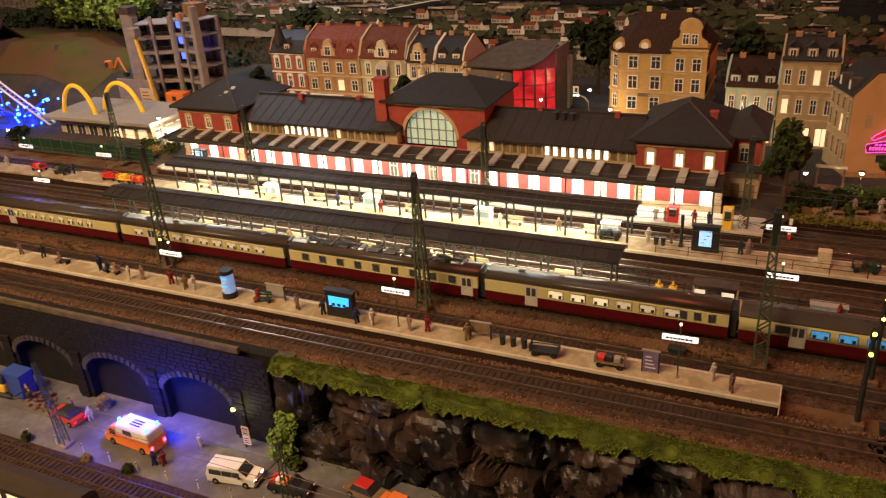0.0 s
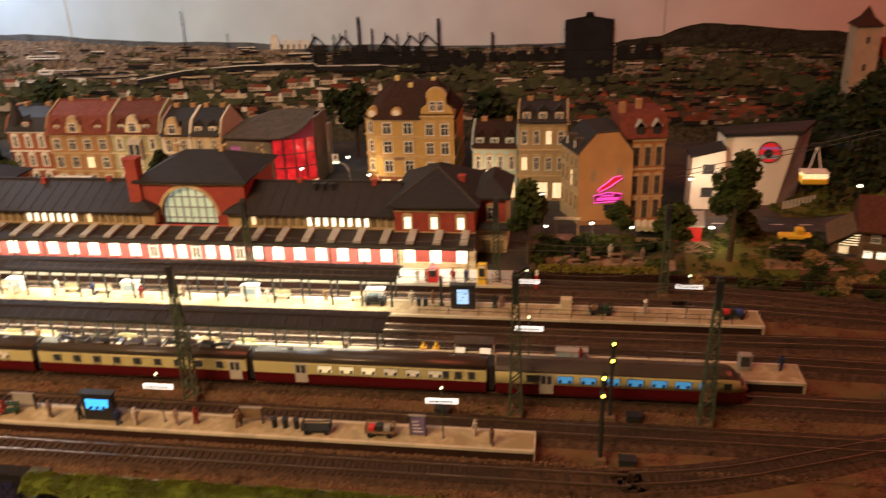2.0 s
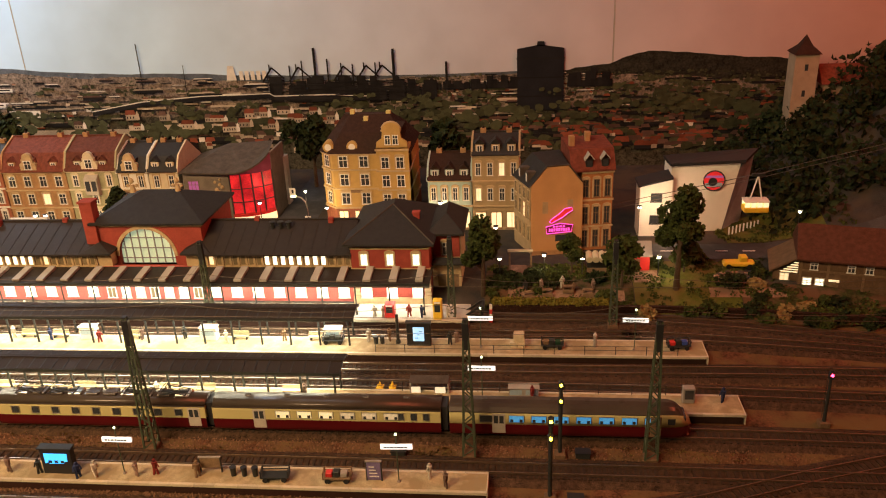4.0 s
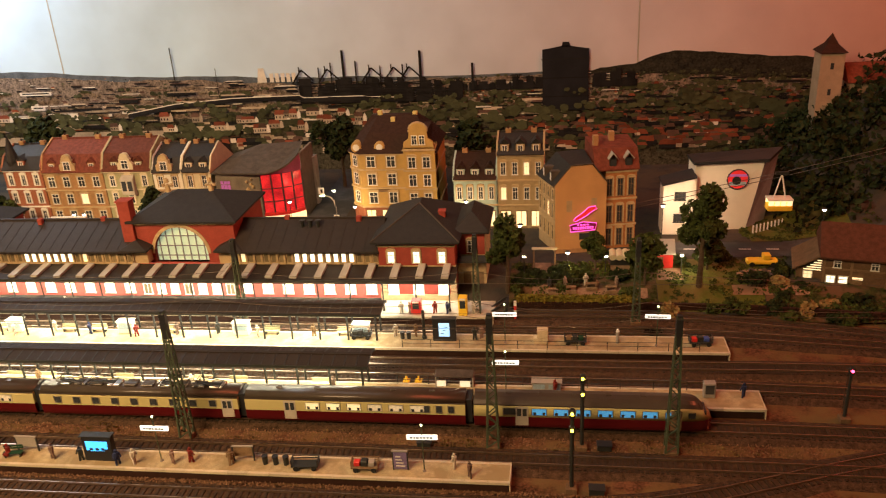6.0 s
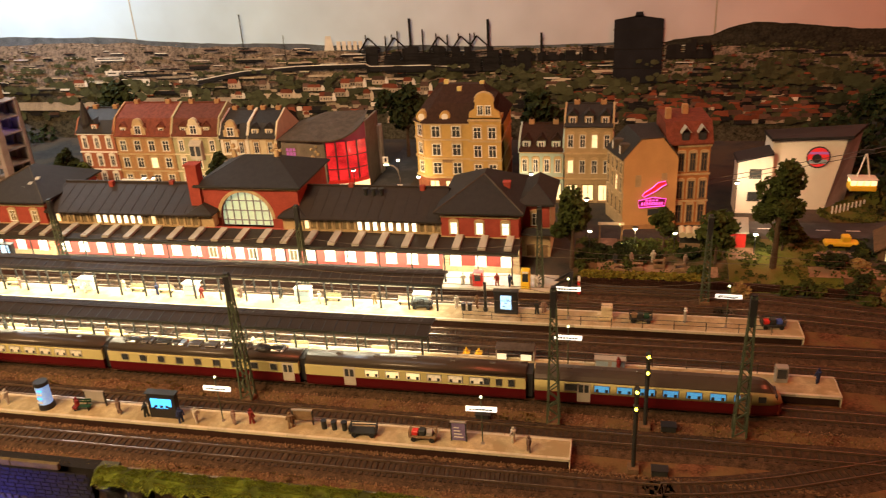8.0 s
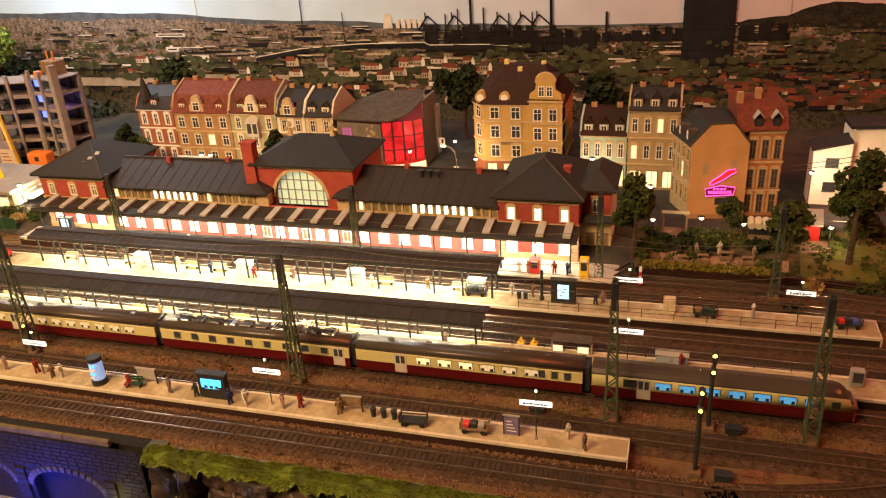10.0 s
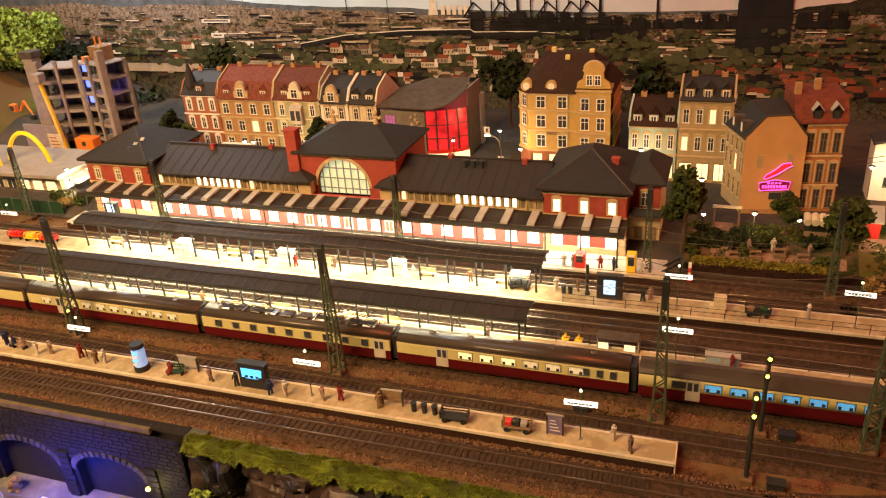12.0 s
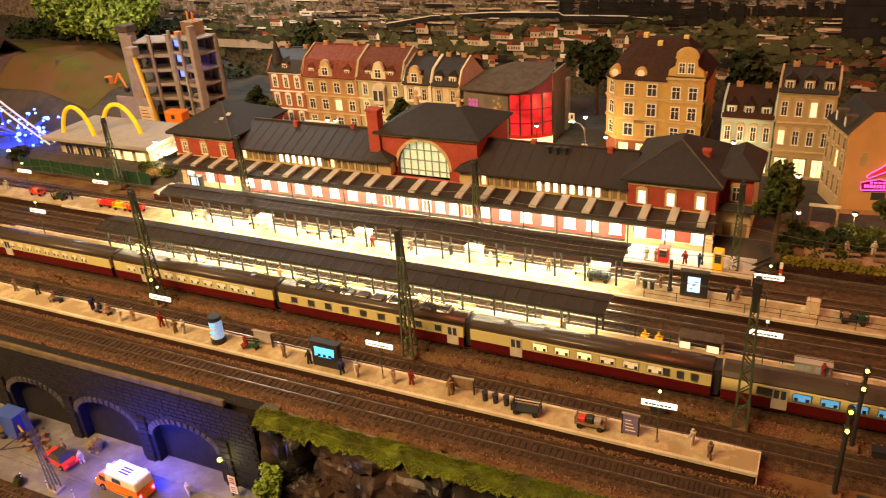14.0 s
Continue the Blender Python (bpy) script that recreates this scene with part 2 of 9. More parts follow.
    p_pale=mat("print_pale", (0.60, 0.56, 0.50), 0.8, var=0.2, scale=60, bump=0),
    purple=mat("purple_lit_window", (0.3, 0.1, 0.3), 0.3, bump=0, emit=0.25, emit_col=(0.8, 0.2, 0.6)),
    wine=mat("wine_red_board", (0.16, 0.01, 0.05), 0.5, bump=0),
    whitewall=mat("smooth_white_wall", (0.72, 0.68, 0.60), 0.7, var=0.06, scale=60, bump=0.05),
    paleblue=mat("pale_blue_glass", (0.30, 0.40, 0.46), 0.2, var=0.3, scale=40, bump=0),
    redpic=mat("red_picture", (0.55, 0.02, 0.02), 0.4, var=0.3, scale=80, bump=0, emit=0.35, emit_col=(1.0, 0.04, 0.04)),
    umber=mat("umber_timber_wall", (0.14, 0.085, 0.05), 0.85, var=0.3, scale=120),
    yellowstone=mat("pale_yellow_chimney", (0.62, 0.52, 0.20), 0.8, var=0.1),
    # the arches are no lamps: a faint emission is added to their yellow
    yellowglow=mat("yellow_faint_glow", (0.85, 0.52, 0.02), 0.35, var=0.05, bump=0, emit=0.25, emit_col=(1.0, 0.6, 0.02)),
    bluesoft=mat("blue_work_light", (0.1, 0.15, 0.9), 0.3, bump=0, emit=2.5, emit_col=(0.08, 0.15, 1.0)),
    fence=mat("green_mesh", (0.018, 0.05, 0.028), 0.6, var=0.3),
    hedge=mat("hedge_leaves", (0.15, 0.13, 0.02), 0.85, var=0.7, scale=120, island=0.8),
    gravelpath=two("pale_gravel_path", (0.30, 0.19, 0.13), (0.20, 0.12, 0.08), 40, bump=0.8, var=0.5),
    meadow=two("dry_meadow", (0.085, 0.080, 0.018), (0.12, 0.065, 0.028), 9, fine=1500, bump=1.0),
    garden=two("planted_soil", (0.04, 0.045, 0.014), (0.11, 0.065, 0.035), 55, bump=1.0, var=0.8),
    castle=mat("castle_stone", (0.36, 0.28, 0.20), 0.85, var=0.2, scale=60),
    globe=mat("lamp_globe", (1, 0.95, 0.85), 0.3, bump=0, emit=14, emit_col=(1.0, 0.82, 0.55)),
    tuft=mat("dry_tuft", (0.15, 0.12, 0.03), 0.9, var=0.8, scale=30, island=0.8),
    gravel=mat("gravel_stones", (0.15, 0.085, 0.05), 0.9, var=0.85, scale=500, bump=0.2, island=0.9),
    moss=two("moss_mat", (0.10, 0.13, 0.016), (0.045, 0.055, 0.012), 30, fine=1800, bump=1.0, var=0.8),
    millroof=mat("reddish_brown_tiles", (0.085, 0.036, 0.022), 0.8, var=0.35, scale=150, fine=1200, bump=0.5),
    wingbrick=mat("orange_brown_brick", (0.40, 0.17, 0.065), 0.85, var=0.25, scale=200, fine=1500),
    globe2=mat("pale_green_lamp", (0.9, 1, 0.6), 0.3, bump=0, emit=3, emit_col=(0.85, 1.0, 0.5)),
    poster=mat("lit_poster", (0.35, 0.5, 0.8), 0.4, bump=0, var=0.6, scale=90, emit=0.5, emit_col=(0.22, 0.50, 0.98)),
    poster2=mat("purple_poster", (0.16, 0.12, 0.25), 0.5, bump=0, var=0.5, scale=120),
    pale=mat("pale_wood", (0.55, 0.45, 0.30), 0.7, var=0.2, scale=150),
    signface2=mat("lit_panel", (0.8, 0.75, 0.6), 0.4, bump=0, emit=0.6, emit_col=(1.0, 0.85, 0.6)),
    redlamp2=mat("tail_lamp", (0.5, 0.02, 0.02), 0.3, bump=0, emit=2.0, emit_col=(1.0, 0.03, 0.06)),
    wallglow=mat("yellow_lamp_head", (1, 0.95, 0.4), 0.3, bump=0, emit=1.6, emit_col=(0.9, 1.0, 0.2)),
    redfig=mat("red_figurine", (0.20, 0.03, 0.025), 0.6, var=0.7, scale=140, bump=0),
    bluefig=mat("blue_figurine", (0.03, 0.04, 0.10), 0.6, var=0.7, scale=140, bump=0),
    endwall=mat("dim_plaster", (0.07, 0.075, 0.06), 0.8, var=0.3, scale=60),
    # sand base colour stands in for the light these unlit panes catch
    dimpane=mat("sandlit_painted_pane", (0.20, 0.155, 0.085), 0.25, bump=0, var=0.4, scale=200, rand=0.6),
    parapet=mat("weathered_parapet", (0.10, 0.078, 0.040), 0.85, var=0.5, scale=60),
    grass2=mat("garden_green", (0.07, 0.085, 0.018), 0.85, var=0.8, scale=80, island=0.8),
    hall=mat("hall_glazing", (0.45, 0.55, 0.42), 0.3, bump=0, var=0.25, scale=50, emit=0.38, emit_col=(0.78, 0.92, 0.62)),
    rooflight=mat("pale_rooflight", (0.37, 0.35, 0.30), 0.5, var=0.15, bump=0.1),
    litdim=mat("dim_coach_light", (0.5, 0.42, 0.28), 0.25, bump=0, emit=0.35, emit_col=(1.0, 0.75, 0.42), var=0.4, scale=200),
    skin=mat("painted_figurine", (0.22, 0.15, 0.12), 0.6, var=0.9, scale=140, fine=300, rand=0.6, bump=0),
    figw=mat("pale_figurine", (0.50, 0.46, 0.38), 0.6, var=0.5, scale=140, fine=300, bump=0),
)


# the printed sky runs from a cool grey on one side to a rosy tone on the other
nt = M["skyprint"].node_tree
old = nt.nodes["Principled BSDF"].inputs["Base Color"].links[0].from_socket
pos, sep, ramp, mul = (nt.nodes.new(k) for k in ("ShaderNodeTexCoord", "ShaderNodeSeparateXYZ", "ShaderNodeMapRange", "ShaderNodeMix"))
ramp.inputs["From Min"].default_value, ramp.inputs["From Max"].default_value = -0.75, 0.75
nt.links.new(pos.outputs["Object"], sep.inputs[0])
nt.links.new(sep.outputs["X"], ramp.inputs["Value"])
tone = nt.nodes.new("ShaderNodeMix")
tone.data_type = mul.data_type = "RGBA"
tone.inputs[6].default_value, tone.inputs[7].default_value = (0.70, 0.98, 1.30, 1), (0.78, 0.53, 0.48, 1)
nt.links.new(ramp.outputs[0], tone.inputs[0])
mul.blend_type = "MULTIPLY"
mul.inputs[0].default_value = 1.0
nt.links.new(old, mul.inputs[6])
nt.links.new(tone.outputs[2], mul.inputs[7])
nt.links.new(mul.outputs[2], nt.nodes["Principled BSDF"].inputs["Base Color"])

# ---- builders (centimetres in, metres out) ----
def box(bm, x0, x1, y0, y1, z0, z1, bev=0.0):
    vs = [bm.verts.new((x, y, z)) for x in (x0, x1) for y in (y0, y1) for z in (z0, z1)]
    fs = [bm.faces.new([vs[i] for i in q]) for q in ((0, 1, 3, 2), (4, 6, 7, 5), (0, 4, 5, 1), (2, 3, 7, 6), (0, 2, 6, 4), (1, 5, 7, 3))]
    if bev:
        es = list({e for fc in fs for e in fc.edges})
        bmesh.ops.bevel(bm, geom=es, offset=bev, segments=1, affect="EDGES")
    return bm


def B(*a, bev=0.0):
    return box(bmesh.new(), *a, bev=bev)


def cyl(bm, p, q, r0, r1=None, n=8, cap=True):
    p, q = Vector(p), Vector(q)
    r1 = r0 if r1 is None else r1
    d = (q - p).normalized()
    u = d.orthogonal().normalized()
    v = d.cross(u)
    a = [bm.verts.new(p + (u * math.cos(k * math.tau / n) + v * math.sin(k * math.tau / n)) * r0) for k in range(n)]
    b = [bm.verts.new(q + (u * math.cos(k * math.tau / n) + v * math.sin(k * math.tau / n)) * r1) for k in range(n)]
    for k in range(n):
        bm.faces.new((a[k], a[(k + 1) % n], b[(k + 1) % n], b[k]))
    if cap:
        bm.faces.new(a[::-1])
        bm.faces.new(b)
    return bm


def ball(bm, p, r, sz=1.0, n=8, rough=0.0):
    vs = bmesh.ops.create_icosphere(bm, subdivisions=1 if n < 8 else 2, radius=r)["verts"]
    for v in vs:
        k = 1 + rough * (noise.noise(v.co * (3 / r) + Vector(p)) if rough else 0)
        v.co = Vector((v.co.x * k, v.co.y * k, v.co.z * sz * k)) + Vector(p)
    return bm


def poly(bm, pts):
    return bm.faces.new([bm.verts.new(p) for p in pts])


def extrude_x(bm, prof, x0, x1):
    """A profile of (y, z) points swept from x0 to x1."""
    a = [bm.verts.new((x0, y, z)) for y, z in prof]
    b = [bm.verts.new((x1, y, z)) for y, z in prof]
    n = len(prof)
    for k in range(n):
        bm.faces.new((a[k], a[(k + 1) % n], b[(k + 1) % n], b[k]))
    bm.faces.new(a[::-1])
    bm.faces.new(b)
    return bm


def extrude_y(bm, prof, y0, y1):
    """A profile of (x, z) points swept from y0 to y1."""
    a = [bm.verts.new((x, y0, z)) for x, z in prof]
    b = [bm.verts.new((x, y1, z)) for x, z in prof]
    n = len(prof)
    for k in range(n):
        bm.faces.new((a[k], b[k], b[(k + 1) % n], a[(k + 1) % n]))
    bm.faces.new(a)
    bm.faces.new(b[::-1])
    return bm


def mesh_of(name, bm, material, smooth=False):
    bmesh.ops.recalc_face_normals(bm, faces=bm.faces)
    me = bpy.data.meshes.new(name)
    for v in bm.verts:
        v.co *= C
    if smooth:
        for fc in bm.faces:
            fc.smooth = True
    bm.to_mesh(me)
    bm.free()
    me.materials.append(material)
    return me


def part(name, bm, material, parent=None, label="", smooth=False, at=None):
    """Links a bmesh (or a finished mesh) as one mesh object under its thing."""
    me = bm if isinstance(bm, bpy.types.Mesh) else mesh_of(name, bm, material, smooth)
    ob = new(name, me)
    ob.parent = parent
    if at is not None:
        ob.matrix_basis = at
    return tagged(ob, label)


def at(x, y, z, rz=0.0, rx=0.0, ry=0.0):
    return pose(x * C, y * C, z * C, rx, ry, rz)


def thing(name, x, y, z, label, category, group="", rz=0.0, kind=""):
    ob = new(name)
    ob.empty_display_size = 0.01
    ob.matrix_basis = at(x, y, z, rz)
    return tagged(ob, label, category, group, kind)


def solid(name, bm, material, label, category="", group="", kind="", smooth=False, pos=None):
    ob = new(name, mesh_of(name, bm, material, smooth))
    if pos is not None:
        ob.matrix_basis = pos
    return tagged(ob, label, category, group, kind)



def tube(bm, pts, r, n=5):
    """One unbroken tube along the points."""
    pts = [Vector(p) for p in pts]
    prev = None
    for i, p in enumerate(pts):
        d = (pts[min(i + 1, len(pts) - 1)] - pts[max(i - 1, 0)]).normalized()
        u = d.cross(Vector((0, 0, 1)))
        u = u.normalized() if u.length > 0.05 else d.orthogonal().normalized()
        v = d.cross(u)
        ring = [bm.verts.new(p + (u * math.cos(k * math.tau / n) + v * math.sin(k * math.tau / n)) * r) for k in range(n)]
        if prev:
            for k in range(n):
                bm.faces.new((prev[k], prev[(k + 1) % n], ring[(k + 1) % n], ring[k]))
        prev = ring
    return bm


rnd = random.Random(7)

# ---- the setting ----
def height(x, y):
    """The layout's ground, in centimetres."""
    h = 0.0
    if y > 33:
        k = min(1, (y - 33) / 6)
        h = 2.2 * k * k * (3 - 2 * k)
    if x > 42 and y > 30:
        a = min(1, (x - 42) / 35) * min(1, max(0, (y - 40)) / 30)
        h += 22 * a * a * (3 - 2 * a)
    if x < -135 and y > 48:
        h += 12 * min(1, (-135 - x) / 25) * min(1, (y - 48) / 15)
    return h + 0.12 * noise.noise(Vector((x * 0.15, y * 0.15, 0)))


def ground_sheet():
    bm = bmesh.new()
    xs = [x * 2.0 for x in range(-115, 71)]
    ys = [-13.9 + i * 1.9 for i in range(61)]
    g = [[bm.verts.new((x, y, height(x, y) - 0.35)) for y in ys] for x in xs]
    for i in range(len(xs) - 1):
        for j in range(len(ys) - 1):
            bm.faces.new((g[i][j], g[i + 1][j], g[i + 1][j + 1], g[i][j + 1]))
    return bm


solid("ground", ground_sheet(), M["soil"], "rust-brown scattered soil and ballast between the tracks", kind="structure", smooth=True)
bm = bmesh.new()
xs = [x * 2.0 for x in range(-115, 71)]
ys = [32.6 + i * 1.6 for i in range(43)]
g = [[bm.verts.new((x, y, height(x, y) + 0.05)) for y in ys] for x in xs]
for i in range(len(xs) - 1):
    for j in range(len(ys) - 1):
        bm.faces.new((g[i][j], g[i + 1][j], g[i + 1][j + 1], g[i][j + 1]))
solid("town_ground", bm, M["town"], "grey-brown streets and yards behind the station", kind="structure", smooth=True)
solid("road", B(-230, 140, -60, -16.6, -11.9, -11.3), M["asphalt"], "grey asphalt street below the retaining wall", kind="structure")
solid("floor", B(-500, 500, -400, 300, -92, -90), M["room"], "dark exhibition room floor", kind="structure")
solid("ceiling", B(-500, 500, -400, 300, 240, 244), M["room"], "dark exhibition room ceiling", kind="structure")
for nm, b in (("wall_north", (-500, 500, 298, 302, -90, 240)), ("wall_south", (-500, 500, -402, -398, -90, 240)),
              ("wall_west", (-502, -498, -398, 298, -90, 240)), ("wall_east", (498, 502, -398, 298, -90, 240))):
    solid(nm, B(*b), M["room"], "dark plain wall of the exhibition room", kind="structure")


def track(name, pts, label):
    """A railway track along a smooth line of (x, y) points."""
    P = [Vector((x, y, 0)) for x, y in pts]
    dense = []
    for i in range(len(P) - 1):
        p0, p1, p2, p3 = P[max(0, i - 1)], P[i], P[i + 1], P[min(len(P) - 1, i + 2)]
        n = max(2, int((p2 - p1).length / 0.7))
        for k in range(n):
            t = k / n
            dense.append(0.5 * ((2 * p1) + (p2 - p0) * t + (2 * p0 - 5 * p1 + 4 * p2 - p3) * t * t + (3 * p1 - p0 - 3 * p2 + p3) * t ** 3))
    dense.append(P[-1])
    th = thing(name, 0, 0, 0, label, "railway track", "tracks", kind="structure")
    N = []
    for i in range(len(dense)):
        d = (dense[min(i + 1, len(dense) - 1)] - dense[max(i - 1, 0)]).normalized()
        N.append(Vector((-d.y, d.x, 0)))

    def sweep(prof, step=1):
        bm = bmesh.new()
        rings = []
        idx = list(range(0, len(dense), step))
        for i in idx:
            rings.append([bm.verts.new(dense[i] + N[i] * o + Vector((0, 0, z))) for o, z in prof])
        for a, b in zip(rings, rings[1:]):
            for k in range(len(prof) - 1):
                bm.faces.new((a[k], a[k + 1], b[k + 1], b[k]))
        return bm
    part("ballast", sweep([(-2.6, -0.4), (-1.7, 0.02), (1.7, 0.02), (2.6, -0.4)]), M["ballast"], th)
    for o in (-0.825, 0.825):
        part("rail", sweep([(o - 0.07, 0.1), (o - 0.07, 0.33), (o + 0.07, 0.33), (o + 0.07, 0.1)], 3), M["rail"], th, "worn steel rail with a bright top")
    bm = bmesh.new()
    for i in range(0, len(dense)):
        q, nn = dense[i], N[i]
        t = Vector((nn.y, -nn.x, 0))
        top = [bm.verts.new(q + nn * a + t * b + Vector((0, 0, 0.12))) for a, b in ((-1.45, -0.15), (1.45, -0.15), (1.45, 0.15), (-1.45, 0.15))]
        bot = [bm.verts.new(v.co - Vector((0, 0, 0.14))) for v in top]
        bm.faces.new(top)
        for k in range(4):
            bm.faces.new((top[k], bot[k], bot[(k + 1) % 4], top[(k + 1) % 4]))
    tagged(part("sleepers", bm, M["sleeper"], th), kind="stuff")
    return th


L, Rr = -200, 130
front = track("front_track", [(L, -10.3), (-100, -10.3), (0, -10.3), (12, -9.8), (21, -8.0), (29, -5.2), (38, -1.9), (50, 1.6), (70, 5.5), (Rr, 12)], "front railway track on brown ballast")
front.location.z = -0.0006
track("second_track", [(L, -2.4), (-60, -2.4), (20, -2.7), (60, -3.0), (Rr, -3)], "railway track behind the front platform")
track("train_track", [(L, 4.3), (-60, 4.3), (20, 4.3), (60, 3.6), (Rr, 2)], "railway track under the express train")
track("fourth_track", [(L, 13.6), (-60, 13.6), (10, 13.4), (60, 11.6), (Rr, 8)], "railway track between the middle platforms")
track("fifth_track", [(L, 17.7), (0, 17.7), (40, 17.9), (80, 17.0), (Rr, 14)], "railway track beside the canopied platform")
track("sixth_track", [(L, 27.0), (0, 27.0), (22, 27.0), (45, 24.6), (70, 21), (Rr, 14)], "railway track between platform and station")
track("seventh_track", [(-2, 32.0), (15, 32.0), (30, 31.2), (50, 27.5), (70, 23), (100, 17)], "siding track that ends at a buffer stop")


def platform(name, x0, x1, y0, y1, label, paving="platform"):
    th = thing(name, 0, 0, 0, label, "platform", "platforms", kind="structure")
    part("slab", B(x0, x1 - 0.1, y0 + 0.35, y1 - 0.35, 0.7, 1.0), M[paving], th)
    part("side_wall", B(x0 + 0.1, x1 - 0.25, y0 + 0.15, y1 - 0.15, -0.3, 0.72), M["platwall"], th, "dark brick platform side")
    e = mesh_of("edge_stone", B(0.02, 2.38, 0, 0.35, 0.72, 1.03), M["edge"])
    k = int((min(x1, 60) - max(x0, -118)) / 2.4)
    for i in range(k):
        for yy in (y0, y1 - 0.35):
            part("edge_stone", e, None, th, at=at(x1 - 2.4 * (i + 1), yy, 0))
    part("end_wall", B(x1 - 0.1, x1 + 0.02, y0, y1, -0.3, 1.02), M["edge"], th)
    return th


platform("front_platform", -200, 2.3, -7.8, -4.4, "long narrow pale platform with figurines on it")
platform("second_platform", -200, 31.5, 6.9, 11.1, "pale platform under the front canopy")
platform("third_platform", -200, 29.9, 19.8, 24.2, "pale platform under the rear canopy")
platform("station_platform", -104, -2, 29.2, 34.6, "grey platform along the station building", "grey")


# retaining wall with arches
def retaining_wall():
    th = thing("retaining_wall", 0, 0, 0, "dark stone retaining wall with arched recesses", "retaining wall", kind="structure")
    y = -16.2
    x1, top, bot = -48.3, 0.35, -11.3
    cen = [-59.2 - 12.3 * k for k in range(8)]
    hw = 4.8
    zs, rise = -6.9, 2.6

    bm = bmesh.new()
    # masonry sheet in columns, open at the arches
    xs = sorted({x1} | {c + s * hw * math.cos(math.pi * k / 12) for c in cen for s in (-1, 1) for k in range(7)} | {-160.0})
    lines = []
    for x in xs:
        low = bot
        for c in cen:
            if abs(x - c) < hw - 1e-6:
                low = zs + rise * math.sqrt(max(0, 1 - ((x - c) / hw) ** 2))
        lines.append((x, low))
    for (xa, la), (xb, lb) in zip(lines, lines[1:]):
        inner = any(abs((xa + xb) / 2 - c) < hw for c in cen)
        if inner:
            la = zs if la == bot else la
            lb = zs if lb == bot else lb
        a = [(xa, y, la), (xb, y, lb), (xb, y, top), (xa, y, top)]
        poly(bm, a)
        b = [(xa, y, la), (xb, y, lb), (xb, y + 1.2, lb), (xa, y + 1.2, la)]
        if inner:
            poly(bm, b)
    for c in cen:
        for s in (-1, 1):
            poly(bm, [(c + s * hw, y, bot), (c + s * hw, y + 1.2, bot), (c + s * hw, y + 1.2, zs), (c + s * hw, y, zs)])
    part("masonry", bm, M["stone"], th)
    part("backing", B(-160, x1 - 0.1, y + 1.2, -13.5, -11.3, 0.0), M["stone"], th)
    part("end_face", B(x1 - 0.02, x1 + 2.2, y + 0.9, -13.5, -11.3, 0.0), M["endwall"], th, "dim plastered end of the wall")
    vou = mesh_of("voussoir", B(-0.32, 0.32, -0.18, 0.12, 0, 0.75, bev=0.06), M["archstone"])
    pier = mesh_of("pier_stone", B(-0.75, 0.75, -0.35, 0.1, 0.03, 0.82, bev=0.07), M["stone"])
    blk = [mesh_of("stone", B(0.03, w - 0.03, -0.1, 0.05, 0.03, 0.52, bev=0.05), M["stone"]) for w in (0.9, 1.15, 1.4)]
    for c in cen[:6]:
        n = 17
        for k in range(n):
            a = math.pi * (k + 0.5) / n
            part("voussoir", vou, None, th, at=at(c + hw * math.cos(a), y, zs + rise * math.sin(a), 0, 0, 90 - math.degrees(math.atan2(math.sin(a) / rise, math.cos(a) / hw))))
    for c in cen[:6]:
        for k in range(8):
            part("pier_stone", pier, None, th, at=at(c + 6.15, y, -11.3 + 0.86 * k))
    # stones of the near stretch one by one, the rest joined
    rest, count, z = bmesh.new(), 0, -11.28
    row = 0
    while z < top - 0.5:
        x = x1 - 0.1 - (0.4 if row % 2 else 0)
        while x > -112:
            i = rnd.randrange(3)
            w = (0.9, 1.15, 1.4)[i]
            x -= w
            xm = x + w / 2
            c = min(cen, key=lambda q: abs(q - xm))
            d = abs(xm - c)
            inside = d < hw + 0.6 and (z < zs or (d / (hw + 0.9)) ** 2 + ((z - zs + 0.2) / (rise + 0.9)) ** 2 < 1)
            if inside or (abs(d - 6.15) < 1.2 and z < -4.5):
                continue
            if z > -4.5 and x > -80 and count < 290:
                part("stone", blk[i], None, th, at=at(x, y, z))
                count += 1
            else:
                box(rest, x + 0.03, x + w - 0.03, y - 0.1 + rnd.uniform(-0.03, 0.03), y + 0.05, z + 0.03, z + 0.52)
        z += 0.55
        row += 1
    tagged(part("stones", rest, M["stone"], th), kind="stuff")
    cap = mesh_of("parapet_slab", B(0.02, 5.96, -0.25, 0.2, 0.0, 0.8, bev=0.05), M["parapet"])
    for k in range(11):
        part("parapet_slab", cap, None, th, "weathered grey parapet slab", at=at(x1 - 3.5 - 6 * (k + 1), y + 0.3, 0.35))
    return th


retaining_wall()


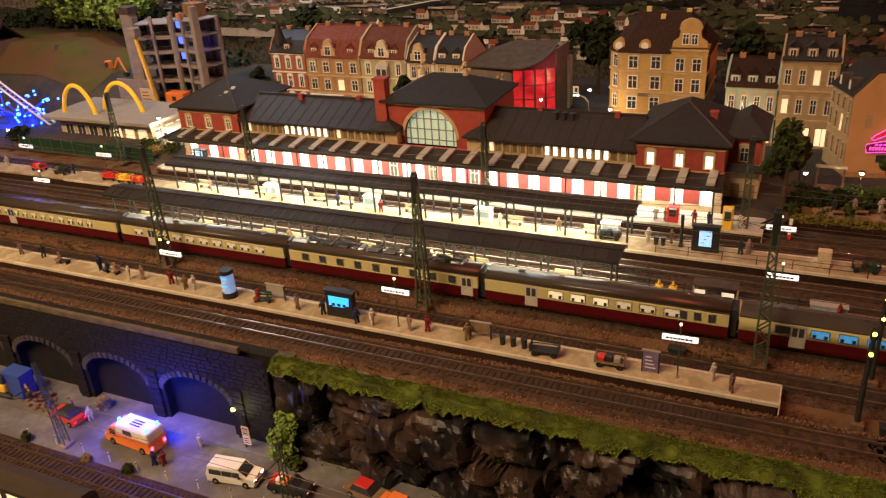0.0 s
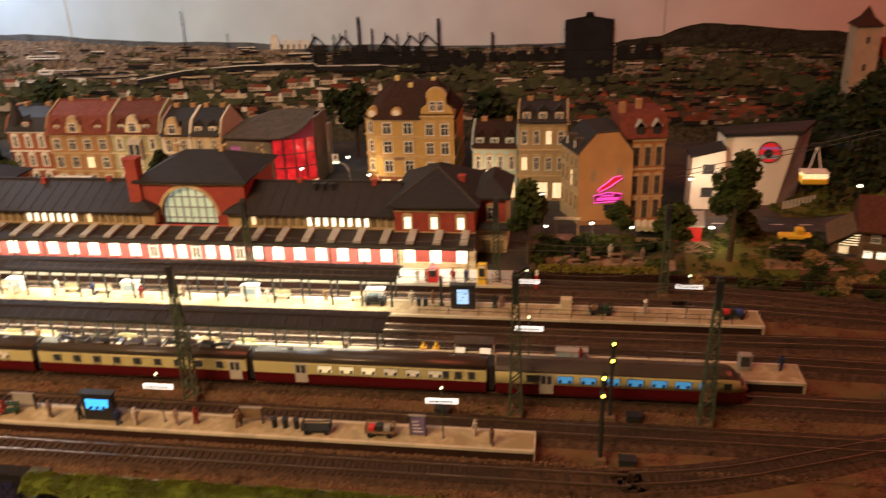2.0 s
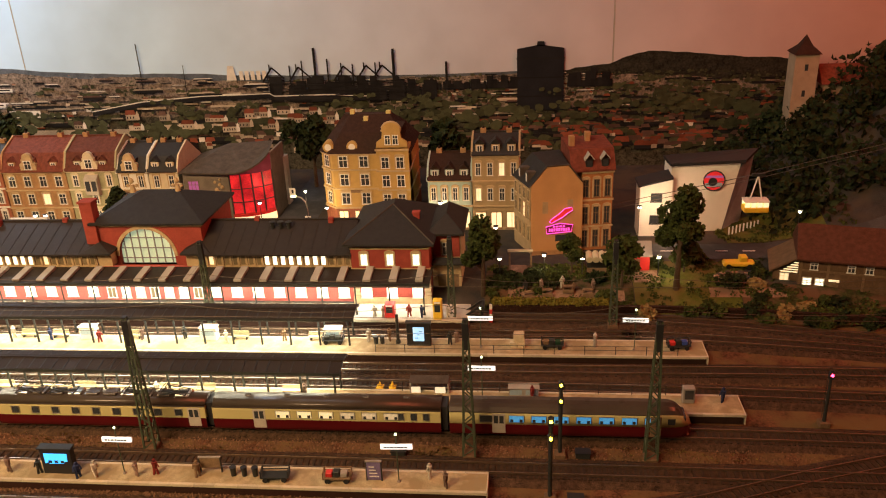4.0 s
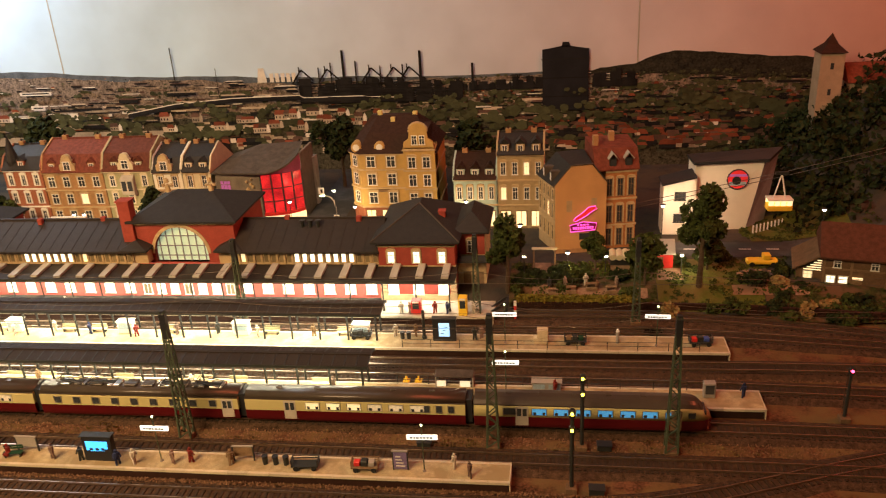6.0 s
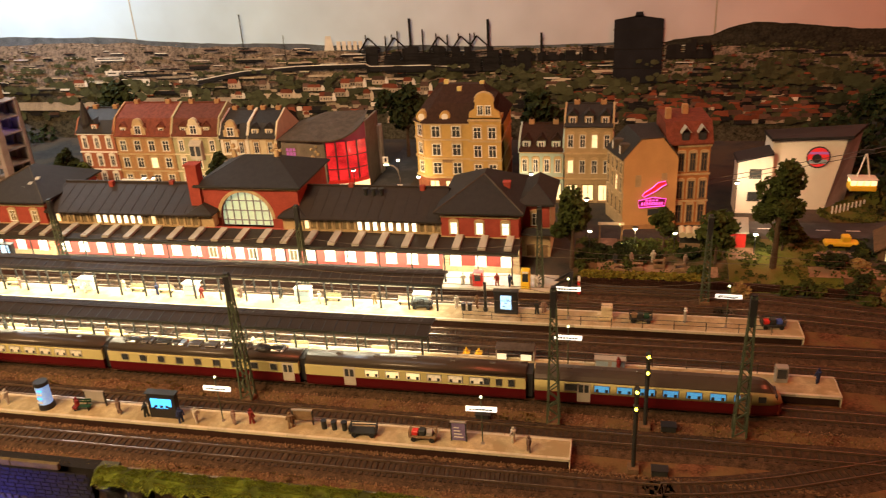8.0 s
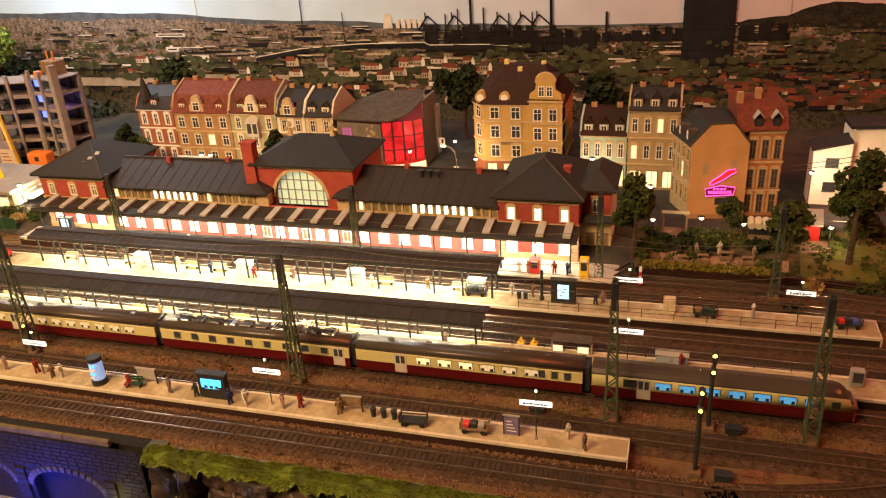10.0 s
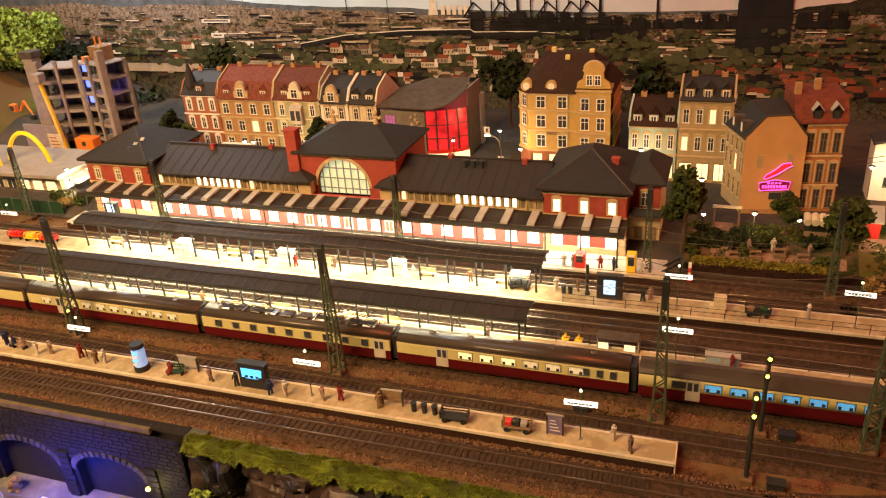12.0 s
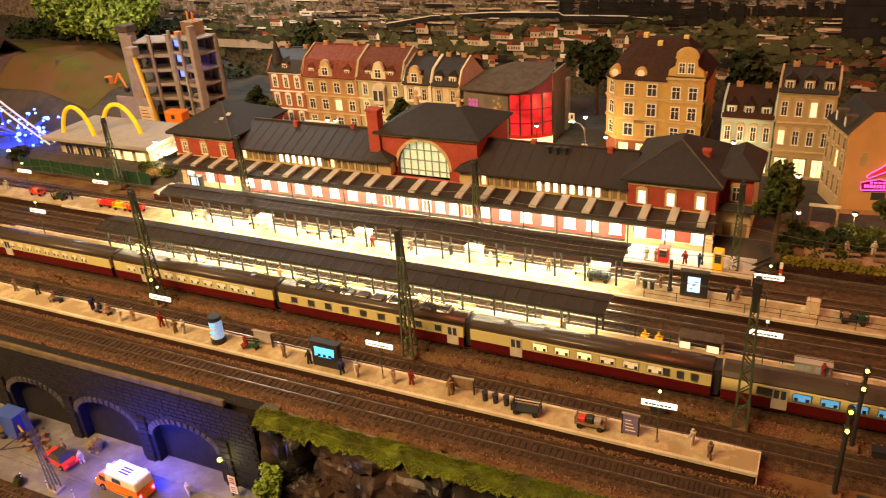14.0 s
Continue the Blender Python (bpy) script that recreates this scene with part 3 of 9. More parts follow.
def cliff():
    bm = bmesh.new()
    xs = [-48 + 0.45 * i for i in range(256)]
    rows = 64
    g = []
    for x in xs:
        col = []
        for j in range(rows):
            t = j / (rows - 1)
            z = 0.05 - 24 * t
            k = min(1, t * 9)
            y = -14.2 - 1.6 * min(1, t * 16) - 2.6 * t - 0.7 * math.sin(x * 0.21 + 1) * k
            # upright blocks with dark clefts between them, each block set back or forward
            warp = Vector((0.9 * noise.noise(Vector((x * 0.2, z * 0.2, 7))), 0, 0))
            dist, cells = noise.voronoi(Vector((x * 0.17, z * 0.23, 5)) + warp)[:2]
            r = 3.2 * abs(noise.cell(cells[0] * 7.3)) + 1.0 * noise.noise(cells[0] * 3.0)
            r -= 2.4 * max(0.0, 1 - (dist[1] - dist[0]) / 0.16)
            d2 = noise.voronoi(Vector((x * 0.55, z * 0.42, 2)))[0]
            r += 0.8 * (d2[1] - d2[0]) + 0.7 * noise.fractal(Vector((x * 0.5, z * 0.5, 1.3)), 0.8, 2.2, 5)
            if x < -44:
                k *= max(0.25, (x + 48) / 4)
            col.append(bm.verts.new((x + 0.25 * noise.noise(Vector((z * 0.8, x, 0))) * k, y - k * r * 0.75 + 1.0 * k, z + 0.25 * noise.noise(Vector((x * 0.7, z * 0.7, 9))) * k)))
        g.append(col)
    for i in range(len(xs) - 1):
        for j in range(rows - 1):
            bm.faces.new((g[i][j], g[i + 1][j], g[i + 1][j + 1], g[i][j + 1]))
    solid("rock_face", bm, M["rock"], "dark jagged painted rock face below the front track", "rock", kind="structure")
    # a mat of moss along the upper edge that droops over it, with short fibres on it
    rr = random.Random(11)

    def mat_point(x, u):
        wide = 0.75 + 0.6 * noise.noise(Vector((x * 0.21, 0, 4))) + 0.35 * noise.noise(Vector((x * 0.8, 2, 4)))
        drop = max(0.1, 0.45 + 1.6 * noise.noise(Vector((x * 0.3, 5, 1))) + 0.8 * noise.noise(Vector((x * 1.3, 5, 6))))
        lump = 0.28 * noise.noise(Vector((x * 0.9, u * 4, 3))) + 0.14 * noise.noise(Vector((x * 2.6, u * 9, 8)))
        if u < 0.6:
            q = u / 0.6
            return Vector((x, -14.1 - 0.45 * wide + 0.5 * (1 - q) - 1.5 * q, -0.32 + 0.75 * math.sin(min(1, q * 1.3) * math.pi * 0.6) + lump * q))
        q = (u - 0.6) / 0.4
        return Vector((x, -15.6 - 0.45 * wide - 0.9 * q ** 0.7 + lump, 0.1 + lump - drop * q ** 1.4 - 0.2 * q))
    bm = bmesh.new()
    xs = [-47.8 + 0.3 * i for i in range(366)]
    g = [[bm.verts.new(mat_point(x, j / 14)) for j in range(15)] for x in xs]
    for i in range(len(xs) - 1):
        for j in range(14):
            bm.faces.new((g[i][j], g[i + 1][j], g[i + 1][j + 1], g[i][j + 1]))
    solid("moss_mat", bm, M["moss"], "uneven green moss mat along the rock edge", "moss", kind="stuff", smooth=True)
    bm = bmesh.new()
    for k in range(52000):
        x, u = rr.uniform(-47.6, 61), rr.random() ** 0.9
        if noise.noise(Vector((x * 0.6, u * 3, 12))) < -0.28:
            continue
        p = mat_point(x, u) - Vector((0, 0, 0.06))
        lean = Vector((rr.uniform(-0.5, 0.5), -0.2 - 0.9 * u + rr.uniform(-0.3, 0.3), 1.1 - 0.9 * u + rr.uniform(-0.2, 0.3)))
        h = rr.uniform(0.18, 0.5)
        w = Vector((rr.uniform(-1, 1), rr.uniform(-1, 1), 0)).normalized() * 0.055
        bm.faces.new([bm.verts.new(p - w), bm.verts.new(p + w), bm.verts.new(p + lean.normalized() * h)])
    solid("grass", bm, M["grass"], "bright green grass fibres hanging over the rock edge", "grass", kind="stuff")
    bm = bmesh.new()
    for i in range(60):
        x = rr.uniform(-46, 45)
        z = -rr.uniform(2.5, 9)
        leaf_tuft(bm, (x, -17.6 - 0.12 * -z - rr.uniform(0, 1.2), z), 0.7, 40, rr)
    solid("moss", bm, M["moss"], "green moss tufts on the rock ledges", "moss", kind="stuff")


def leaf_tuft(bm, c, r, n, rr):
    for _ in range(n):
        p = Vector(c) + Vector((rr.gauss(0, r), rr.gauss(0, r * 0.4), rr.gauss(0, r * 0.35)))
        d = Vector((rr.uniform(-0.5, 0.5), -0.6, rr.uniform(0.2, 1))).normalized() * rr.uniform(0.2, 0.5)
        w = d.orthogonal().normalized() * 0.08
        bm.faces.new([bm.verts.new(p - w), bm.verts.new(p + w), bm.verts.new(p + d)])


cliff()

# tufts and gravel on the open ground
rr = random.Random(21)
bm = bmesh.new()
for k in range(900):
    x, y = rr.uniform(-115, 60), rr.choice((rr.uniform(-0.4, 2.2), rr.uniform(-14.2, -12.6), rr.uniform(-0.4, 2.4), rr.uniform(29, 33) if k % 2 else rr.uniform(20, 27)))
    if -104 < x < 33 and y > 2.6:
        continue
    if noise.noise(Vector((x * 0.12, y * 0.3, 8))) < 0.05:
        continue
    leaf_tuft(bm, (x, y, -0.25), 0.28, 9, rr)
solid("dry_grass_tufts", bm, M["tuft"], "dry olive grass tufts between the tracks", "grass", kind="stuff")
bm = bmesh.new()
for k in range(26000):
    x = rr.uniform(-112, 60)
    y = rr.choice((rr.uniform(-14.3, -12.2), rr.uniform(-0.9, 2.2), rr.uniform(-8.6, -7.9), rr.uniform(-0.9, 2.2), rr.uniform(15.2, 16.2), rr.uniform(-14.3, -12.2), rr.uniform(24.3, 34)))
    s = rr.uniform(0.05, 0.13)
    z = -0.30 + (0.28 if -9 < y < -7.8 else 0)
    vs = [bm.verts.new((x + a * s + rr.uniform(-0.03, 0.03), y + b * s, z + c * s)) for a, b, c in ((-1, -1, 0), (1, -0.8, 0), (0.1, 1, 0), (0, 0, 1.5))]
    for q in ((0, 1, 3), (1, 2, 3), (2, 0, 3)):
        bm.faces.new([vs[i] for i in q])
solid("gravel", bm, M["gravel"], "scattered rust-brown gravel stones beside the tracks", "gravel", kind="stuff")


# ---- shared window pieces ----
CACHE = {}


def win(parent, x, y, z, w, h, pane="glass", frame_m="white", rz=0.0, bars=(1, 1), arched=False, name="window", trim=None):
    """A framed window on a wall that faces -y (turned by rz); (x, y, z) is the middle of its sill."""
    key = (round(w, 2), round(h, 2), frame_m, bars, arched)
    if key not in CACHE:
        t = min(0.14, w * 0.12)
        bm = bmesh.new()
        for a in (-w / 2, w / 2 - t):
            box(bm, a, a + t, -0.1, 0.08, 0, h)
        box(bm, -w / 2 + t, w / 2 - t, -0.1, 0.08, h - t, h)
        box(bm, -w / 2 - 0.08, w / 2 + 0.08, -0.18, 0.08, -0.12, 0)
        for k in range(bars[0]):
            q = -w / 2 + w * (k + 1) / (bars[0] + 1)
            box(bm, q - t * 0.35, q + t * 0.35, -0.05, 0.06, 0, h - t)
        for k in range(bars[1]):
            q = h * (k + 1.6) / (bars[1] + 1.6)
            box(bm, -w / 2 + t, w / 2 - t, -0.06, 0.05, q - t * 0.35, q + t * 0.35)
        CACHE[key] = mesh_of("frame", bm, M[frame_m])
    pk = (round(w, 2), round(h, 2), pane)
    if pk not in CACHE:
        CACHE[pk] = mesh_of("pane", B(-w / 2 + 0.04, w / 2 - 0.04, -0.03, 0.03, 0.02, h - 0.04), M[pane])
    wo = part(name, CACHE[key], None, parent, at=at(x, y, z, rz))
    part("pane", CACHE[pk], None, wo)
    if trim:
        tk = ("hood", round(w, 2), round(h, 2), trim)
        if tk not in CACHE:
            hp = [(-w / 2 - 0.2, 0), (w / 2 + 0.2, 0)] + [((w / 2 + 0.2) * math.cos(q * math.pi / 8), 0.14 + 0.34 * math.sin(q * math.pi / 8)) for q in range(9)]
            bm = extrude_y(bmesh.new(), hp, -0.24, 0.04)
            for e in (-1, 1):
                box(bm, e * (w / 2 + 0.11) - 0.10, e * (w / 2 + 0.11) + 0.10, -0.14, 0.04, -h - 0.2, -0.01)
            CACHE[tk] = mesh_of("hood", bm, M[trim])
        part("hood", CACHE[tk], None, wo, at=at(0, 0, h + 0.05))
    return wo


def roof_hip(bm, x0, x1, y0, y1, z0, z1, inset, th=0.3):
    """A hipped roof with a thick eave; the ridge runs along the longer side."""
    low = [(x0, y0), (x1, y0), (x1, y1), (x0, y1)]
    ym, xm = (y0 + y1) / 2, (x0 + x1) / 2
    if x1 - x0 >= y1 - y0:
        r = [(x0 + inset, ym), (x1 - inset, ym)]
    else:
        r = [(xm, y0 + inset), (xm, y1 - inset)]
    a = [bm.verts.new((x, y, z0)) for x, y in low]
    b = [bm.verts.new((x, y, z0 + th)) for x, y in low]
    q = [bm.verts.new((x, y, z1)) for x, y in r]
    bm.faces.new(a[::-1])
    for k in range(4):
        bm.faces.new((a[k], a[(k + 1) % 4], b[(k + 1) % 4], b[k]))
    if x1 - x0 >= y1 - y0:
        for f4 in ((b[0], b[1], q[1], q[0]), (b[1], b[2], q[1]), (b[2], b[3], q[0], q[1]), (b[3], b[0], q[0])):
            bm.faces.new(f4)
    else:
        for f4 in ((b[0], b[1], q[0]), (b[1], b[2], q[1], q[0]), (b[2], b[3], q[1]), (b[3], b[0], q[0], q[1])):
            bm.faces.new(f4)
    return bm


def roof_seams(parent, name, x0, x1, ya, za, yb, zb, step, m, w=0.09, hgt=0.1):
    """Raised strips that run up a slope between (ya, za) and (yb, zb)."""
    bm = bmesh.new()
    extrude_x(bm, [(ya, za), (yb, zb), (yb, zb + hgt), (ya, za + hgt)], -w / 2, w / 2)
    me = mesh_of(name, bm, m)
    n = int((x1 - x0) / step)
    for k in range(n + 1):
        part(name, me, None, parent, at=at(x0 + k * (x1 - x0) / n, 0, 0))


# ---- station ----
def pavilion(parent, x0, x1, mirrored):
    y0, y1 = 35.0, 50.0
    part("wall", B(x0, x1, y0, y1, 0.5, 10.8), M["redwall"], parent, "red painted brick wall")
    part("plinth", B(x0 - 0.1, x1 + 0.1, y0 - 0.12, y0 + 0.4, 0.9, 1.9), M["sand"], parent)
    for xx in (x0, x1 - 0.9):
        for k in range(10):
            part("quoin", CACHE.setdefault("quoin", mesh_of("quoin", B(0, 1.0, 0, 0.3, 0.03, 0.5, bev=0.04), M["sand"])), None, parent,
                 at=at(xx - 0.06 + (0.0 if k % 2 else 0.08), y0 - 0.1, 1.2 + 0.55 * k))
    for zz in (6.55, 9.9):
        part("cornice", B(x0 - 0.12, x1 + 0.12, y0 - 0.16, y0 + 0.4, zz, zz + 0.28), M["sand"], parent)
    n = 3
    for k in range(n):
        xx = x0 + (x1 - x0) * (k + 0.5) / n
        win(parent, xx, y0, 7.3, 1.15, 1.9, "lit" if not mirrored else "dimpane", "white", trim="sand")
        win(parent, xx, y0, 1.9, 1.7, 3.6, "lit", "white", bars=(1, 2))
    for k in range(2):
        win(parent, x1, y0 + 4 + 5 * k, 7.3, 1.1, 1.9, "glass", "white", rz=90, trim="sand")
    bm = roof_hip(bmesh.new(), x0 - 0.9, x1 + 0.9, y0 - 1.0, y1 + 0.9, 10.7, 14.8, (x1 - x0) / 2 + 1.2)
    roof = part("roof", bm, M["slate"], parent, "grey slate hipped roof")
    if mirrored:
        for k in range(3):
            sl = extrude_x(bmesh.new(), [(y0 + 1.6 + 1.1 * k, 12.15 + 0.56 * k), (y0 + 2.2 + 1.1 * k, 12.46 + 0.56 * k), (y0 + 2.2 + 1.1 * k, 12.58 + 0.56 * k), (y0 + 1.6 + 1.1 * k, 12.27 + 0.56 * k)], x1 - 5.2 + 0.8 * k, x1 - 4.4 + 0.8 * k)
            part("skylight", sl, M["rooflight"], roof, "small pale skylight")
    else:
        part("chimney", B(x1 - 2.9, x1 - 1.9, y0 + 5.4, y0 + 6.4, 11.5, 13.5, bev=0.06), M["redwall"], roof)
        part("chimney_cap", B(x1 - 3.0, x1 - 1.8, y0 + 5.3, y0 + 6.5, 13.5, 13.7), M["redwall"], roof)
    for xa, xb, e in ((x0 - 0.9, x0 + (x1 - x0) / 2, 1), (x1 + 0.9, x0 + (x1 - x0) / 2, -1)):
        part("hip_ridge", cyl(bmesh.new(), (xa, y0 - 1.0, 11.05), (xb, y0 + (x1 - x0) / 2 + 0.2, 14.85), 0.12, n=6), M["rib"], roof)


def wing(parent, x0, x1, lit_from, lit_to, seams=True):
    y0, y1 = 35.6, 48.5
    part("wall", B(x0, x1, y0, y1, 0.5, 9.0), M["pinkwall"], parent, "pale red wall under the awning")
    part("cornice", B(x0, x1, y0 - 0.18, y0 + 0.3, 6.75, 7.0), M["sand"], parent)
    part("frieze", B(x0, x1, y0 - 0.06, y0 + 0.3, 7.0, 9.0), M["sand"], parent, "sandstone band with a row of small windows")
    n = int((x1 - x0) / 1.25)
    s = (x1 - x0) / n
    for k in range(n):
        xx = x0 + s * (k + 0.5)
        win(parent, xx, y0 - 0.1, 7.15, s * 0.68, 1.5, "lit" if lit_from < k / n < lit_to else ("litsoft" if k % 7 == 1 else "dimpane"), "sand", bars=(0, 0))
        if k:
            part("pilaster", CACHE.setdefault("pil", mesh_of("pilaster", B(-0.13, 0.13, -0.3, 0.02, 7.0, 8.75, bev=0.04), M["sand"])), None, parent, at=at(xx - s / 2, y0 - 0.06, 0))
    m = int((x1 - x0) / 3.3)
    for k in range(m):
        xx = x0 + (x1 - x0) * (k + 0.5) / m
        win(parent, xx, y0, 1.6, 1.75, 3.6, "lit", "white", bars=(1, 2))
    bm = bmesh.new()
    extrude_x(bm, [(y0 - 0.9, 8.85), (y0 - 0.9, 9.15), ((y0 + y1) / 2, 12.0), (y1 + 0.6, 9.15), (y1 + 0.6, 8.85)], x0 - 0.05, x1 + 0.05)
    r = part("roof", bm, M["felt"], parent, "dark grey seamed roof")
    roof_seams(r, "roof_seam", x0 + 0.4, x1 - 0.4, y0 - 0.9, 9.15, (y0 + y1) / 2, 12.0, 1.9, M["felt"], 0.07, 0.05)
    part("ridge", B(x0, x1, (y0 + y1) / 2 - 0.2, (y0 + y1) / 2 + 0.2, 11.95, 12.2), M["felt"], r)


def station():
    th = thing("station_building", 0, 0, 0, "long red and sandstone station building with slate roofs and lit windows", "station")
    pavilion(th, -101.5, -88.5, True)
    wing(th, -88.5, -60.3, 0.30, 0.62)
    wing(th, -43.6, -19.8, 0.42, 0.80)
    pavilion(th, -19.8, -8.0, False)
    # set-back end part
    part("wall", B(-8.0, -3.6, 38.5, 48.0, 0.5, 10.7), M["sand"], th, "sandstone side block")
    part("wall", B(-8.0, -3.7, 38.4, 48.0, 7.2, 10.8), M["redwall"], th)
    win(th, -5.8, 38.4, 7.6, 1.2, 2.0, "glass", "white", trim="sand")
    part("roof", roof_hip(bmesh.new(), -8.6, -2.9, 37.6, 48.6, 10.9, 13.6, 3.0), M["slate"], th)
    part("roof", roof_hip(bmesh.new(), -7.9, -3.0, 36.6, 38.5, 6.5, 7.4, 0.8), M["slate"], th)
    for k in range(2):
        part("door_niche", B(-7.2 + 2.0 * k, -6.0 + 2.0 * k, 38.38, 38.6, 1.0, 4.2), M["wood"], th)
    # centre block with the arched window
    x0, x1, y0, y1, cx = -60.4, -43.5, 37.5, 50.5, -52.9
    bm = bmesh.new()
    rad, zc = 4.5, 7.8
    top = 13.2
    n = 24
    pts = [(cx + rad * math.cos(math.pi * (1 - k / n)), zc + rad * math.sin(math.pi * k / n)) for k in range(n + 1)]
    for (xa, za), (xb, zb) in zip(pts, pts[1:]):
        poly(bm, [(xa, y0, za), (xb, y0, zb), (xb, y0, top), (xa, y0, top)])
        poly(bm, [(xa, y0, za), (xb, y0, zb), (xb, y0 + 0.8, zb), (xa, y0 + 0.8, za)])
    for a, b in ((x0, cx - rad), (cx + rad, x1)):
        poly(bm, [(a, y0, 0.5), (b, y0, 0.5), (b, y0, top), (a, y0, top)])
    poly(bm, [(cx - rad, y0, 0.5), (cx + rad, y0, 0.5), (cx + rad, y0, 6.3), (cx - rad, y0, 6.3)])
    for xx in (x0, x1):
        poly(bm, [(xx, y0, 0.5), (xx, y1, 0.5), (xx, y1, top), (xx, y0, top)])
    poly(bm, [(x0, y1, 0.5), (x1, y1, 0.5), (x1, y1, top), (x0, y1, top)])
    for s in (-1, 1):
        poly(bm, [(cx + s * rad, y0, 6.3), (cx + s * rad, y0 + 0.8, 6.3), (cx + s * rad, y0 + 0.8, zc), (cx + s * rad, y0, zc)])
    part("centre_wall", bm, M["redwall"], th, "red wall with a large arched opening")
    bm = bmesh.new()
    poly(bm, [(x, y0 + 0.7, z) for x, z in pts] + [(cx + rad, y0 + 0.7, 6.3), (cx - rad, y0 + 0.7, 6.3)])
    aw = part("arched_window", bm, M["hall"], th, "glowing greenish hall glazing")
    for k in range(-3, 4):
        q = k * 1.25
        part("glazing_bar", B(cx + q - 0.07, cx + q + 0.07, y0 + 0.5, y0 + 0.66, 6.3, zc + math.sqrt(max(0, rad * rad - q * q))), M["board"], aw)
    for zz in (7.2, 8.9, 10.6):
        hw = math.sqrt(max(0.1, rad * rad - max(0, zz - zc) ** 2))
        part("glazing_bar", B(cx - hw, cx + hw, y0 + 0.52, y0 + 0.64, zz - 0.07, zz + 0.07), M["board"], aw)
    bm = bmesh.new()
    for (xa, za), (xb, zb) in zip(pts, pts[1:]):
        ia, ib = Vector((xa - cx, za - zc)), Vector((xb - cx, zb - zc))
        oa, ob = ia * 1.12, ib * 1.12
        for yy0, yy1 in ((y0 - 0.12, y0 + 0.1),):
            poly(bm, [(cx + ia.x, yy0, zc + ia.y), (cx + ib.x, yy0, zc + ib.y), (cx + ob.x, yy0, zc + ob.y), (cx + oa.x, yy0, zc + oa.y)])
            poly(bm, [(cx + oa.x, yy0, zc + oa.y), (cx + ob.x, yy0, zc + ob.y), (cx + ob.x, yy1, zc + ob.y), (cx + oa.x, yy1, zc + oa.y)])
    part("archivolt", bm, M["sand"], th)
    for a, b in ((x0 - 1.6, x0 + 2.4), (x1 - 2.4, x1 + 1.6)):
        part("corner_block", B(a, b, y0 - 1.7, y0 + 0.3, 6.7, 8.9), M["sand"], th)
        part("block_roof", roof_hip(bmesh.new(), a - 0.4, b + 0.4, y0 - 2.7, y0 + 3.5, 8.95, 10.4, 1.9), M["slate"], th)
    part("cornice", B(x0 - 0.2, x1 + 0.2, y0 - 0.25, y0 + 0.2, 12.75, 13.0), M["sand"], th)
    r = part("roof", roof_hip(bmesh.new(), x0 - 0.8, x1 + 0.8, y0 - 0.9, y1 + 0.8, 13.2, 16.6, 6.4), M["slate"], th, "grey slate hipped roof of the hall")
    for xx in (-56.5, -49.0):
        bm = bmesh.new()
        cyl(bm, (xx, 43.8, 16.2), (xx, 43.8, 17.4), 0.5, 0.35)
        for a in (-0.7, 0.7):
            ball(bm, (xx + a, 43.8, 17.3), 0.35, 1.0, 5)
        ball(bm, (xx, 43.8, 18.1), 0.42, 1.3, 5)
        part("roof_ornament", bm, M["sand"], r)
    c = part("chimney", B(x0 - 1.7, x0 + 0.3, y0 - 0.6, y0 + 1.2, 9.5, 16.7, bev=0.06), M["redwall"], th, "tall red chimney")
    part("chimney_cap", B(x0 - 1.85, x0 + 0.45, y0 - 0.75, y0 + 1.35, 16.7, 17.0), M["redwall"], c)
    part("entrance_wall", B(-60.3, -43.6, 35.65, 36.2, 0.5, 6.7), M["pinkwall"], th)
    for k in range(7):
        win(th, -59.0 + 2.37 * k, 35.65, 1.4, 1.5, 4.0, "lit" if k % 3 else "dimpane", "white", bars=(1, 2))
    for xx, yy in ((-79, 41.2), (-68, 42.0), (-36, 42.1), (-24, 41.6)):
        part("small_chimney", B(xx - 0.4, xx + 0.4, yy - 0.4, yy + 0.4, 10.3, 12.5, bev=0.06), M["redwall"], th)
    for k in range(3):
        bm = cyl(bmesh.new(), (-33 + 1.3 * k, 40.2, 11), (-33 + 1.3 * k, 40.2, 12.2), 0.3, n=10)
        part("roof_vent", cyl(bm, (-33 + 1.3 * k, 40.2, 12.2), (-33 + 1.3 * k, 40.2, 12.4), 0.5, n=10), M["dark"], th)
    part("roof_light", B(-78, -71.5, 42.6, 43.0, 12.0, 12.25), M["white"], th)
    # awning
    aw2 = thing("platform_awning", 0, 0, 0, "dark flat awning along the station with slanted rooflights", "awning")
    a0, a1 = -100.8, -7.6
    bm = bmesh.new()
    extrude_x(bm, [(30.6, 6.0), (30.6, 6.3), (35.55, 6.75), (35.55, 6.45)], a0, a1)
    part("awning_roof", bm, M["felt"], aw2)
    part("fascia", B(a0, a1, 30.45, 30.6, 5.75, 6.35), M["dark"], aw2)
    sk = bmesh.new()
    extrude_x(sk, [(-2.0, 0), (-2.0, 0.35), (2.0, 0.78), (2.0, 0.3)], -0.55, 0.55)
    sk = mesh_of("rooflight", sk, M["rooflight"])
    n = 24
    for k in range(n):
        part("rooflight", sk, None, aw2, "pale corrugated rooflight", at=at(a0 + (a1 - a0) * (k + 0.6) / n, 32.9, 6.42))
    post = cyl(bmesh.new(), (0, 0, 1.0), (0, 0, 6.0), 0.11, n=8)
    cyl(post, (0, 0, 1.0), (0, 0, 1.5), 0.2, 0.14, n=8)
    pm = mesh_of("post", post, M["dark"])
    for k in range(19):
        part("post", pm, None, aw2, at=at(a0 + 1 + (a1 - a0 - 2) * k / 18, 31.1, 0))
